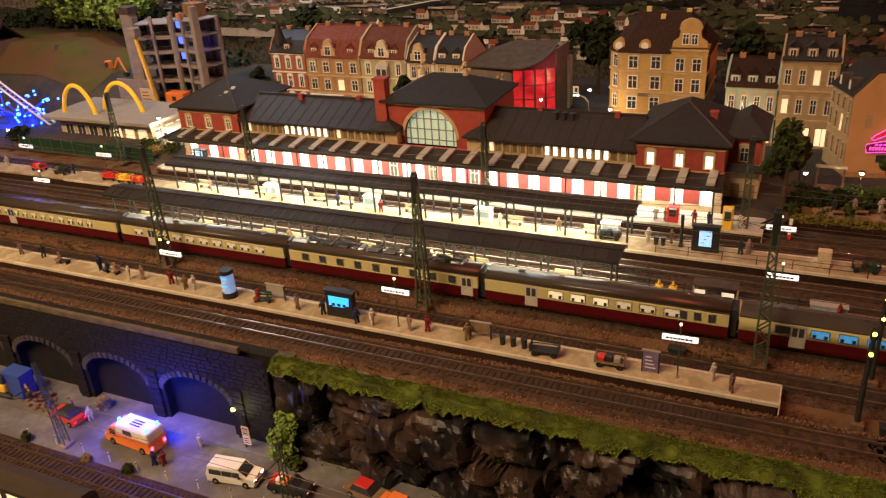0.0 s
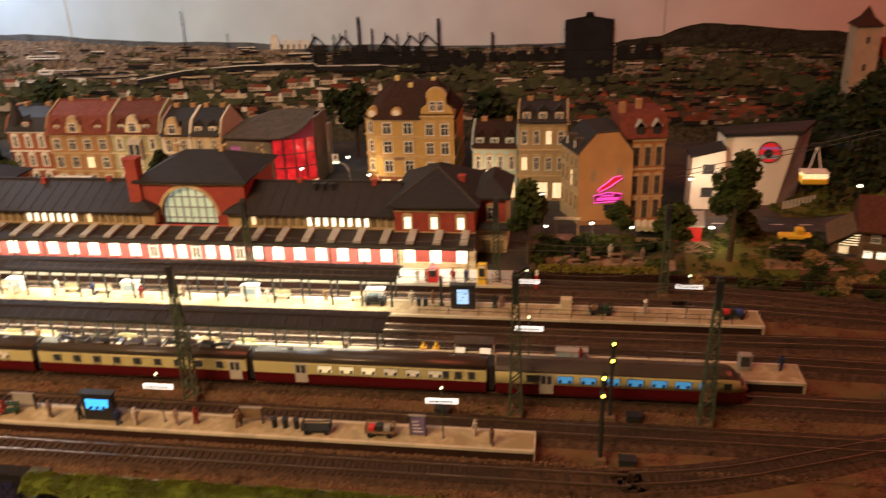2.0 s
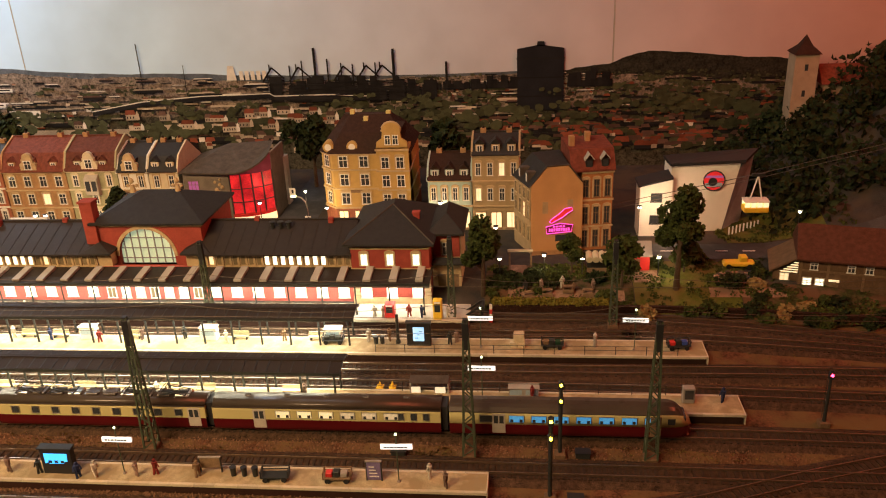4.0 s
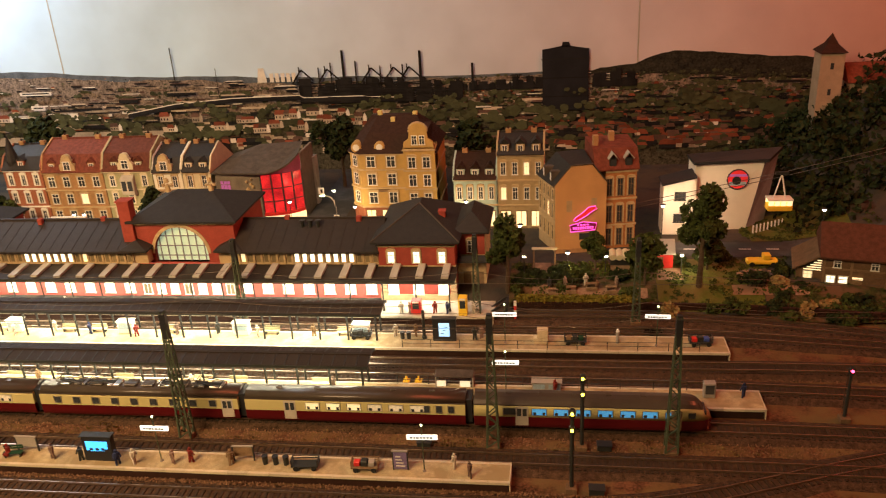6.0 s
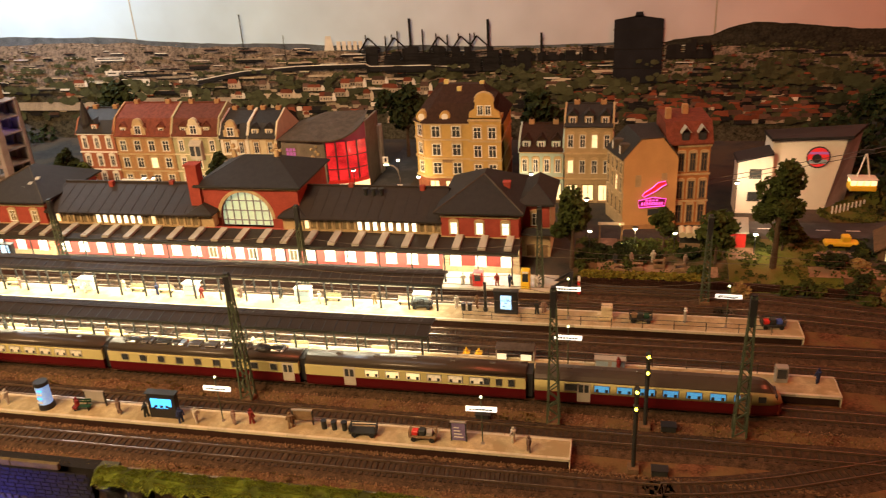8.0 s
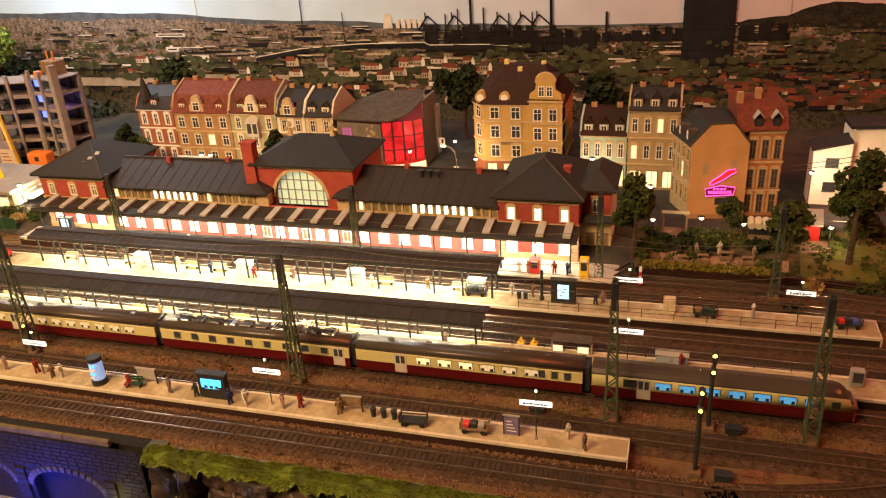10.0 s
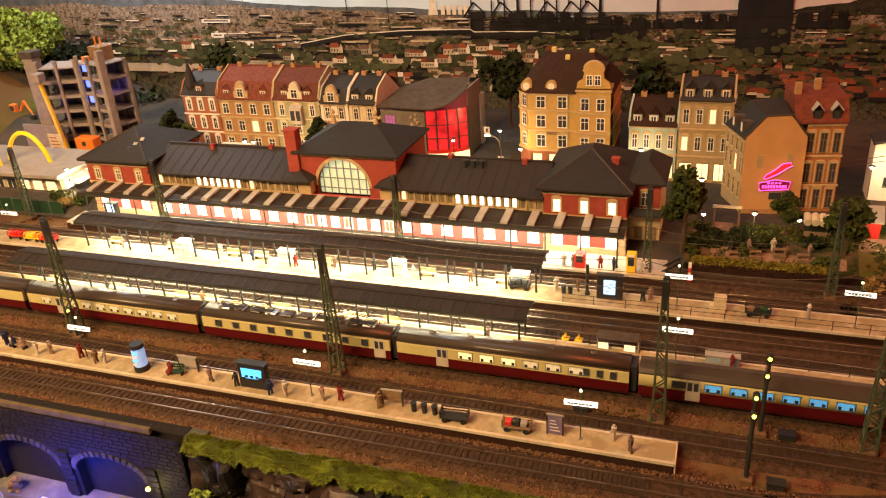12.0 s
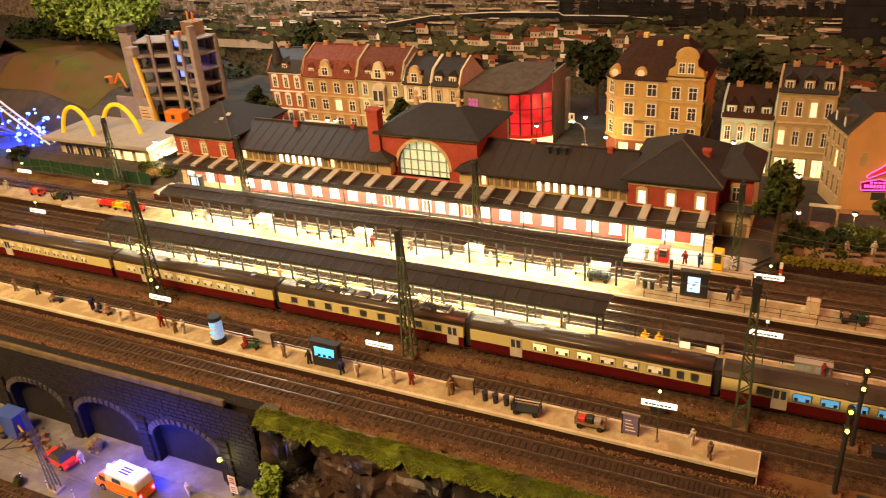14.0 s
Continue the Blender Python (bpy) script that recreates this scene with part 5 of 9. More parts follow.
    for i in range(26):
        x, z = (-66 + 1.9 * i + r.uniform(-0.5, 0.5), r.uniform(12.6, 16.6)) if i < 18 else (r.uniform(-140, -70), r.uniform(12.5, 17))
        w, h = r.uniform(1.6, 3.4), r.uniform(0.8, 1.3)
        off = 0.99 + 0.002 * i
        flat("p_wall", [(x, z - h), (x + w, z - h), (x + w, z), (x, z)], off)
        flat("p_roofred" if i % 3 else "p_roof", [(x - 0.15, z), (x + w + 0.15, z), (x + w - 0.25, z + h * 0.85), (x + 0.25, z + h * 0.85)], off)
        gx = x + w
        flat("p_pale" if i % 2 else "p_wall", [(gx, z - h), (gx + 0.8, z - h + 0.1), (gx + 0.8, z), (gx + 0.4, z + h * 0.75), (gx, z)], off + 0.001)
        for q in range(3):
            flat("p_dark", [(x + 0.25 + w * 0.3 * q, z - h * 0.7), (x + 0.5 + w * 0.3 * q, z - h * 0.7), (x + 0.5 + w * 0.3 * q, z - h * 0.3), (x + 0.25 + w * 0.3 * q, z - h * 0.3)], off + 0.0005)
    for xa, xb, za, zb in ((-112, -104.5, 15.6, 17.2), (-116, -112.4, 18.2, 19.2), (-118, -110, 21.6, 22.4)):
        flat("p_pale", [(xa, za), (xb, za), (xb, zb), (xa, zb)], 0.96)
        flat("p_dark", [(xa + 0.6, za + 0.3), (xb - 0.6, za + 0.3), (xb - 0.6, za + 0.6), (xa + 0.6, za + 0.6)], 0.961)
    for i in range(70):
        x, z = r.uniform(22, 70), r.uniform(13, 20.5)
        w, h = r.uniform(0.5, 1.6), r.uniform(0.25, 0.55)
        flat(r.choice(("p_roofred", "p_roof", "p_roof", "p_dark")), [(x - w / 2, z), (x + w / 2, z), (x + w * 0.3, z + h), (x - w * 0.3, z + h)], 0.8 + 0.0005 * i)
    for k, bm in shades.items():
        tagged(part(k[2:] + "_print", bm, M[k], th), kind="stuff")
    bm = bmesh.new()
    for a, b, z0, z1 in ((-150, -112, 9.5, 11.6), (-112, -84, 10.8, 12.6), (-84, -58, 12.2, 13.4)):
        poly(bm, [(a, Y - 0.95, z0), (b, Y - 0.95, z0), (b, Y - 0.95, z1), (a, Y - 0.95, z1)])
    part("yard_print", bm, M["p_wall"], th, "pale yard in the printed town")
    # clumped tree belts between the roofs
    bm = bmesh.new()
    for i in range(70):
        x = r.uniform(-150, 26) if i % 3 else r.uniform(-30, 60)
        z = r.uniform(11, 19.5)
        for q in range(9):
            cr = r.uniform(0.35, 1.1) * (1.5 - (z - 11) / 10)
            cx, cz = x + r.gauss(0, 1.9), z + r.gauss(0, 0.35)
            poly(bm, [(cx + cr * 1.1 * math.cos(a * math.tau / 8) * r.uniform(0.7, 1.1), Y - 0.97 - 0.001 * q - 0.0001 * i, cz + cr * 0.8 * math.sin(a * math.tau / 8) * r.uniform(0.7, 1.15)) for a in range(8)])
    tagged(part("tree_belt_print", bm, M["p_tree"], th), kind="stuff")
    # gasometer, chimneys and blast furnaces
    bm = bmesh.new()
    pts = [(4.5, 15), (14.4, 15), (14.4, 28.2), (9.4, 29.0), (4.5, 28.2)]
    poly(bm, [(x, Y - 0.62, z) for x, z in pts])
    poly(bm, [(8.6, Y - 0.62, 28.7), (10.4, Y - 0.62, 28.7), (10.2, Y - 0.62, 29.7), (8.8, Y - 0.62, 29.7)])
    part("gasometer_print", bm, M["p_gas"], th, "dark gasometer in the printed town")
    bm = bmesh.new()
    for k in range(3):
        poly(bm, [(4.3, Y - 0.66, 18 + 4 * k), (14.6, Y - 0.66, 18 + 4 * k), (14.6, Y - 0.66, 18.25 + 4 * k), (4.3, Y - 0.66, 18.25 + 4 * k)])
    part("gasometer_rings", bm, M["p_dark"], th)
    bm = bmesh.new()

    def bar(x0, z0, x1, z1, w, off=0.7):
        d = Vector((x1 - x0, 0, z1 - z0)).normalized()
        nrm = Vector((-d.z, 0, d.x)) * w / 2
        a, b = Vector((x0, Y - off, z0)), Vector((x1, Y - off, z1))
        poly(bm, [a - nrm, b - nrm, b + nrm, a + nrm])
    for x, z, w in ((-39.3, 29.6, 0.55), (-22, 29.0, 0.6), (-42.2, 27, 0.3), (-36.5, 27.2, 0.35), (-31, 26, 0.3), (-10.6, 26, 0.5), (-79, 31.5, 0.25), (-69, 26.6, 0.15), (-45, 26, 0.3), (-33.5, 25.6, 0.25), (-26, 26.2, 0.3)):
        bar(x, 20, x, z, w)
    for x in (-49, -43, -33, -28, -24.5):
        bar(x - 2.2, 22.6, x, 25.6, 0.4, 0.72)
        bar(x, 25.6, x + 2.6, 23.2, 0.35, 0.74)
        bar(x - 0.5, 25.0, x - 0.5, 26.3, 0.3, 0.76)
    for k in range(46):
        x = r.uniform(-50, -15)
        w, h = r.uniform(0.6, 3.0), r.uniform(0.8, 4.2)
        poly(bm, [(x, Y - 0.78 - 0.002 * k, 18), (x + w, Y - 0.78 - 0.002 * k, 18), (x + w, Y - 0.78 - 0.002 * k, 19.5 + h), (x, Y - 0.78 - 0.002 * k, 19.5 + h)])
    for k in range(26):
        bar(r.uniform(-52, -14), r.uniform(18, 23), r.uniform(-52, -14), r.uniform(18, 23), 0.18, 0.9 + 0.002 * k)
    for k in range(60):
        x = r.uniform(-16, 3) if k % 3 else r.uniform(15, 23)
        w, h = r.uniform(0.5, 2.2), r.uniform(0.3, 3.4) * r.random()
        poly(bm, [(x, Y - 0.6 - 0.001 * k, 20), (x + w, Y - 0.6 - 0.001 * k, 20), (x + w, Y - 0.6 - 0.001 * k, 21 + h), (x, Y - 0.6 - 0.001 * k, 21 + h)])
    part("steelworks_print", bm, M["p_dark"], th, "dark blast furnaces and chimneys in the printed town")
    bm = bmesh.new()
    poly(bm, [(-59.5, Y - 0.5, 23), (-57.2, Y - 0.5, 23), (-57.7, Y - 0.5, 26.2), (-59.0, Y - 0.5, 26.2)])
    for k in range(5):
        poly(bm, [(-56.5 + 1.3 * k, Y - 0.5, 23), (-55.6 + 1.3 * k, Y - 0.5, 23), (-55.6 + 1.3 * k, Y - 0.5, 25), (-56.5 + 1.3 * k, Y - 0.5, 25)])
    part("cooling_tower_print", bm, M["p_pale"], th)


backdrop()


# ---- town houses ----
def house(name, label, x0, x1, yf, depth, zb, ze, zr, wall, roof, cols, rows, wsize=(1.1, 1.9), lit=(), trim="sand", dormers=0, group="town houses", frame_m="white", gable=0.0, side="glass", shop=None, steep=0.62):
    w = x1 - x0
    th = thing(name, (x0 + x1) / 2, yf, zb, label, "house", group)
    hw, H = w / 2, ze - zb
    part("wall", B(-hw, hw, 0, depth, -0.6, H), M[wall], th)
    for k in range(rows):
        zz = H * (k + 1) / rows
        part("cornice", B(-hw - 0.1, hw + 0.1, -0.22, 0.2, zz - 0.28, zz), M[trim], th)
    part("plinth", B(-hw - 0.06, hw + 0.06, -0.14, 0.1, -0.6, 0.5), M[trim], th)
    bm = bmesh.new()
    R = zr - ze
    extrude_x(bm, [(-0.45, H), (-0.45, H + 0.15), (1.5, H + R * steep), (depth * 0.5, H + R), (depth - 1.5, H + R * steep), (depth + 0.3, H + 0.1), (depth + 0.3, H)], -hw - 0.05, hw + 0.05)
    r = part("roof", bm, M[roof], th)
    part("ridge", B(-hw, hw, depth * 0.5 - 0.18, depth * 0.5 + 0.18, H + R - 0.05, H + R + 0.18), M[roof], r)
    for s in (-1, 1):
        bm = bmesh.new()
        extrude_x(bm, [(-0.55, H - 0.1), (1.4, H + R * steep + 0.25), (depth * 0.5, H + R + 0.3), (depth, H), ], s * hw - 0.16, s * hw + 0.16)
        part("fire_wall", bm, M[wall], r)
    for q in (0.22, 0.78):
        c = part("chimney", B(-hw + w * q - 0.5, -hw + w * q + 0.5, depth * 0.5 - 0.4, depth * 0.5 + 0.5, H + R - 0.6, H + R + 0.7, bev=0.05), M["brownstone"], r)
        part("chimney_pot", cyl(bmesh.new(), (-hw + w * q, depth * 0.5, H + R + 0.7), (-hw + w * q, depth * 0.5, H + R + 1.1), 0.2, n=8), M["tile_brown"], c)
    for i in range(rows):
        for k in range(cols):
            pn = "litsoft" if (i, k) in lit else "glass"
            zz = H * i / rows + (H / rows - wsize[1]) * 0.42
            if i == 0 and shop:
                continue
            win(th, -hw + w * (k + 0.5) / cols, 0, zz, wsize[0], wsize[1], pn, frame_m, trim=trim)
    if shop:
        for k in range(max(2, cols - 1)):
            n = max(2, cols - 1)
            win(th, -hw + w * (k + 0.5) / n, 0, 0.3, w / n * 0.75, H / rows * 0.68, shop, "wood", bars=(1, 0), name="shop_window")
    for k in range(3):
        win(th, hw, 2 + (depth - 4) * k / 2, H * 0.62, 1.0, 1.8, side, frame_m, rz=90)
    dm = ("dormer", wall, roof, round(R, 1))
    for k in range(dormers):
        xx = -hw + w * (k + 0.5) / dormers
        d = part("dormer", CACHE.setdefault(dm, mesh_of("dormer", B(-0.75, 0.75, 0, 1.8, 0, 1.5), M[wall])), None, r, at=at(xx, 0.25, H + 0.35))
        rf = ("droof",) + dm
        if rf not in CACHE:
            b2 = bmesh.new()
            extrude_y(b2, [(-0.95, 1.45), (0, 2.35), (0.95, 1.45), (0.95, 1.6), (0, 2.5), (-0.95, 1.6)], -0.15, 2.2)
            b3 = extrude_y(b2, [(-0.75, 1.5), (0.75, 1.5), (0, 2.3)], 0.0, 1.8)
            CACHE[rf] = mesh_of("dormer_roof", b3, M[roof])
            CACHE[("dpane",)] = mesh_of("dormer_window", B(-0.4, 0.4, -0.06, 0.02, 0.25, 1.25), M["glass"])
            fr = bmesh.new()
            for a, b, c, e in ((-0.5, -0.38, 0.15, 1.35), (0.38, 0.5, 0.15, 1.35), (-0.38, 0.38, 1.23, 1.35), (-0.38, 0.38, 0.15, 0.27), (-0.05, 0.05, 0.27, 1.23)):
                box(fr, a, b, -0.1, 0.0, c, e)
            CACHE[("dframe",)] = mesh_of("dormer_frame", fr, M["white"])
        for key, nm in ((rf, "dormer_roof"), (("dpane",), "dormer_window"), (("dframe",), "dormer_frame")):
            ob = part(nm, CACHE[key], None, r, at=at(xx, 0.25, H + 0.35))
    if gable:
        xx = -hw + w * gable
        pts = [(-1.6, 0)] + [(-1.6, 1.6), (-1.15, 1.9), (-1.15, 2.5)] + [(0.95 * math.cos(math.pi * (1 - k / 8)), 2.6 + 1.1 * math.sin(math.pi * k / 8)) for k in range(9)] + [(1.15, 2.5), (1.15, 1.9), (1.6, 1.6), (1.6, 0)]
        g = part("gable", extrude_y(bmesh.new(), [(xx + a, H + b) for a, b in pts], -0.3, 0.5), M[trim], th, "curved ornamental gable")
        part("gable_body", B(xx - 1.3, xx + 1.3, 0.4, 3.0, H, H + 2.6), M[roof], g)
        win(th, xx, -0.3, H + 0.6, 1.5, 1.7, "glass", frame_m)
    return th


YR = 66.0
house("town_house", "narrow red and white brick house with a pointed turret", -102.5, -94.2, YR, 11, 2.2, 13.5, 17.4, "brick", "slate", 3, 3, (1.0, 2.2), trim="white", dormers=1)
bm = cyl(bmesh.new(), (-100.6, YR + 1.2, 12.6), (-100.6, YR + 1.2, 15.2), 1.1, n=10)
solid("turret", cyl(bm, (-100.6, YR + 1.2, 15.2), (-100.6, YR + 1.2, 20.4), 1.35, 0.05, n=10), M["slate"], "slate-clad pointed corner turret on a brick house", "turret")
house("town_house", "brown sandstone house with a red tiled mansard roof", -94.0, -81.3, YR, 12, 2.2, 12.9, 18.3, "brownstone", "tile_red", 4, 3, (1.5, 2.1), lit=((1, 2),), dormers=3, gable=0.45)
house("town_house", "grey-green house with a bay window and red-brown roof", -81.1, -71.0, YR, 12, 2.2, 13.0, 18.3, "olive", "tile_dull", 3, 3, (1.1, 2.2), trim="cream", dormers=2, gable=0.5)
bayx = -76.0
solid("bay_window", extrude_x(bmesh.new(), [(YR, 8.0), (YR - 1.1, 8.5), (YR - 1.1, 11.6), (YR, 12.3)], bayx - 1.3, bayx + 1.3), M["grey"], "cream bay window on a house front", "bay window")
for q in (-0.62, 0.62):
    bw = bpy.data.objects["bay_window"]
    part("bay_pane", B(bayx + q - 0.45, bayx + q + 0.45, YR - 1.16, YR - 1.08, 9.2, 11.2, bev=0.02), M["glass"], bw, "dark bay pane")
house("town_house", "cream house with a slate mansard roof and ornamental gable", -70.8, -64.9, YR, 12, 2.2, 12.6, 16.9, "whitewall", "slate", 2, 3, (1.1, 2.3), dormers=0, gable=0.45)
house("town_house", "cream house with a slate roof and two dormers", -64.7, -58.9, YR, 12, 2.2, 12.6, 16.9, "cream", "slate", 2, 3, (1.1, 2.3), dormers=2)
house("town_house", "mint-green house with a brown tiled roof and shop", -11.1, -3.3, 62, 11, 2.2, 11.7, 15.3, "mint", "tile_brown", 4, 2, (0.95, 2.4), dormers=3, shop="litsoft")
house("town_house", "tan sandstone house with lit shop windows", -3.1, 5.2, 62, 11, 2.2, 16.2, 18.9, "tan", "slate", 4, 3, (1.0, 2.3), lit=((1, 0), (2, 2)), dormers=3, shop="litsoft")


def hotel():
    x0, x1, y, d, zb, ze = -31.2, -14.6, 65.0, 13.0, 2.2, 15.8
    th = thing("corner_hotel", 0, 0, 0, "tall ochre corner house with white windows and a steep brown roof", "house", "town houses")
    prof = [(x0, y + 2.2), (x0 + 2.4, y), (x1, y), (x1, y + d), (x0, y + d)]

    def block(z0, z1, grow=0.0):
        bm = bmesh.new()
        cx, cy = (x0 + x1) / 2, y + d / 2
        q = [(px + grow * (1 if px > cx else -1), py + grow * (1 if py > cy else -1)) for px, py in prof]
        a = [bm.verts.new((px, py, z0)) for px, py in q]
        b = [bm.verts.new((px, py, z1)) for px, py in q]
        for k in range(5):
            bm.faces.new((a[k], a[(k + 1) % 5], b[(k + 1) % 5], b[k]))
        bm.faces.new(b)
        bm.faces.new(a[::-1])
        return bm
    part("ground_floor", block(zb - 0.5, 5.4, 0.05), M["brick"], th, "red-brown ground floor")
    part("wall", block(5.4, ze), M["ochre"], th)
    for zz in (5.4, 9.1, 12.7, ze - 0.1):
        part("cornice", block(zz, zz + 0.3, 0.2), M["sand"], th)
    bm = bmesh.new()
    cx, cy = (x0 + x1) / 2, y + d / 2
    a = [bm.verts.new((px + (0.4 if px > cx else -0.4), py + (0.4 if py > cy else -0.4), ze + 0.2)) for px, py in prof]
    b = [bm.verts.new((cx + (px - cx) * 0.76, cy + (py - cy) * 0.70, ze + 3.4)) for px, py in prof]
    c = [bm.verts.new((cx + (px - cx) * 0.52, cy + (py - cy) * 0.12, ze + 6.0)) for px, py in prof]
    for lo, hi in ((a, b), (b, c)):
        for k in range(5):
            bm.faces.new((lo[k], lo[(k + 1) % 5], hi[(k + 1) % 5], hi[k]))
    bm.faces.new(c)
    rf = part("roof", bm, M["tile_brown"], th, "steep dark brown tiled roof")
    # projecting bay with a curved gable
    part("bay", B(-20.4, -14.6, y - 0.9, y + 3, 5.4, 17.2), M["ochre"], th)
    pts = [(-20.4, 17.0), (-20.2, 18.2), (-19.3, 18.8), (-19.1, 20.0)] + [(-17.5 + 1.7 * math.cos(math.pi * (1 - k / 10)), 20.2 + 1.5 * math.sin(math.pi * k / 10)) for k in range(11)] + [(-15.9, 20.0), (-15.7, 18.8), (-14.8, 18.2), (-14.6, 17.0)]
    part("gable", extrude_y(bmesh.new(), pts, y - 0.9, y - 0.2), M["ochre"], th, "rounded ochre gable")
    bm = tube(bmesh.new(), [(a, y - 0.6, b + 0.1) for a, b in pts[3:-3]], 0.22, 6)
    part("gable_coping", bm, M["sand"], th)
    part("gable_roof", B(-19.2, -15.8, y - 0.2, y + 6, 16.5, 20.3), M["tile_brown"], rf)
    for zz in (9.1, 12.7, 16.6):
        part("cornice", B(-20.6, -14.4, y - 1.1, y - 0.8, zz, zz + 0.3), M["sand"], th)
    for zz, hgt in ((6.3, 2.2), (9.9, 2.2), (13.4, 2.1)):
        for xx in (-26.8, -23.0):
            win(th, xx, y, zz, 1.7, hgt, "glass", "white", trim="sand")
        for xx in (-18.9, -16.2):
            win(th, xx, y - 0.9, zz, 1.5, hgt, "glass", "white", trim="sand" if zz != 9.9 else None)
        win(th, x0 + 1.2, y + 1.1, zz, 1.4, hgt, "glass", "white", rz=-42.5, trim="sand")
    for xx in (-18.2, -16.8):
        win(th, xx, y - 0.9, 17.8, 1.1, 1.7, "glass", "white")
    for xx in (-29.4, -25.0):
        d2 = part("dormer", cyl(bmesh.new(), (xx, y + 0.2, ze + 1.3), (xx, y + 2.5, ze + 1.3), 1.0, n=12), M["ochre"], rf, "round-headed dormer")
        part("dormer_window", cyl(bmesh.new(), (xx, y + 0.1, ze + 1.3), (xx, y + 0.25, ze + 1.3), 0.62, n=12), M["white"], rf)
    for xx, zz in ((-25.6, 22.6), (-22.9, 22.3), (-18.9, 22.3)):
        part("chimney", B(xx - 0.42, xx + 0.42, cy - 0.8 if xx != -22.9 else cy - 2.2, cy + 0.1 if xx != -22.9 else cy - 1.4, 19.4, zz if xx != -22.9 else 21.6, bev=0.05), M["yellowstone"], rf)
    part("sign_board", B(-25.8, -22.3, y - 0.2, y + 0.05, 8.5, 9.0), M["wood"], th)
    for k in range(3):
        win(th, -27.5 + 3 * k, y - 0.05, 2.8, 1.9, 2.2, "litsoft", "wood", bars=(1, 0))


hotel()


def red_house():
    th = thing("corner_club", 0, 0, 0, "grey corner building with a curved red-lit glass front", "building", "town houses")
    part("wall", B(-58.1, -48.6, 66, 76, 2, 12.3), M["darkgrey"], th)
    cx, cy, rad = -48.8, 74.5, 9.2
    pts = [(cx + rad * math.cos(a), cy - rad * math.sin(a)) for a in [math.pi / 2 - k * math.pi / 3.5 / 12 for k in range(13)]]
    bm = bmesh.new()
    for (xa, ya), (xb, yb) in zip(pts, pts[1:]):
        poly(bm, [(xa, ya, 4.4), (xb, yb, 4.4), (xb, yb, 12.0), (xa, ya, 12.0)])
    part("glass_front", bm, M["redglow"], th, "curved red-lit glazing")
    bm = bmesh.new()
    for k, (xa, ya) in enumerate(pts):
        if k % 3 == 0:
            box(bm, xa - 0.1, xa + 0.1, ya - 0.25, ya + 0.05, 4.2, 12.1)
    for zz in (6.6, 9.2):
        for (xa, ya), (xb, yb) in zip(pts, pts[1:]):
            cyl(bm, (xa, ya - 0.08, zz), (xb, yb - 0.08, zz), 0.09, n=4)
    part("mullions", bm, M["dark"], th)
    for z0, z1, m, g in ((3.7, 4.4, "red", 0.25), (2.0, 3.7, "litsoft", 0.0)):
        bm = bmesh.new()
        for (xa, ya), (xb, yb) in zip(pts, pts[1:]):
            poly(bm, [(xa, ya - g, z0), (xb, yb - g, z0), (xb, yb - g, z1), (xa, ya - g, z1)])
            poly(bm, [(xa, ya - g, z1), (xb, yb - g, z1), (xb, yb + 1, z1), (xa, ya + 1, z1)])
        part("fascia" if m != "litsoft" else "shop_front", bm, M[m], th)
    bm = bmesh.new()
    outer = [(-58.6, 65.5)] + [(x, y - 0.5) for x, y in pts]
    top = [(-57.8, 76, 13.3), (-51.9, 76, 15.2), (-43.3, 77, 15.4)]
    lift = [12.5, 12.5] + [12.5 + 3.0 * (k / 12) ** 2.2 for k in range(1, 13)]
    vs = [bm.verts.new((x, y, z)) for (x, y), z in zip(outer, lift)]
    lo = [bm.verts.new((x, y, z - 0.3)) for (x, y), z in zip(outer, lift)]
    ts = [bm.verts.new(p) for p in top]
    bm.faces.new([vs[0], vs[1], ts[1], ts[0]])
    for k in range(1, len(vs) - 1):
        bm.faces.new((vs[k], vs[k + 1], ts[1] if k < 6 else ts[2]))
    bm.faces.new((vs[6], ts[2], ts[1]))
    for k in range(len(vs) - 1):
        bm.faces.new((lo[k], lo[k + 1], vs[k + 1], vs[k]))
    part("roof", bm, M["rib"], th, "grey sweeping roof")
    bm = bmesh.new()
    for k in range(12):
        (xa, ya), (xb, yb) = pts[k], pts[k + 1]
        poly(bm, [(xa, ya - 0.05, 12.0), (xb, yb - 0.05, 12.0), (xb, yb - 0.05, lift[k + 2] - 0.2), (xa, ya - 0.05, lift[k + 1] - 0.2)])
    part("gable_panel", bm, M["wine"], th, "dark red panel under the rising eave")
    part("roof_back", B(-58.1, -41, 76, 78, 2, 12.3), M["grey"], th)
    part("side_wall", extrude_x(bmesh.new(), [(pts[-1][1], 2), (77, 2), (77, 15.2), (pts[-1][1], 15.3)], pts[-1][0] - 0.3, pts[-1][0] + 0.1), M["darkgrey"], th)
    win(th, -56.2, 66, 8.6, 2.2, 2.2, "purple", "wood", bars=(2, 1))
    bm = bmesh.new()
    for k in range(7):
        ball(bm, (-51.2 + 0.7 * math.cos(k * 1.9), 65.8, 8.0 + 0.5 * k), 0.5 - 0.04 * k, 1.1, 5)
    part("relief", bm, M["sand"], th, "pale sculpted crest on the wall")
    return th


red_house()


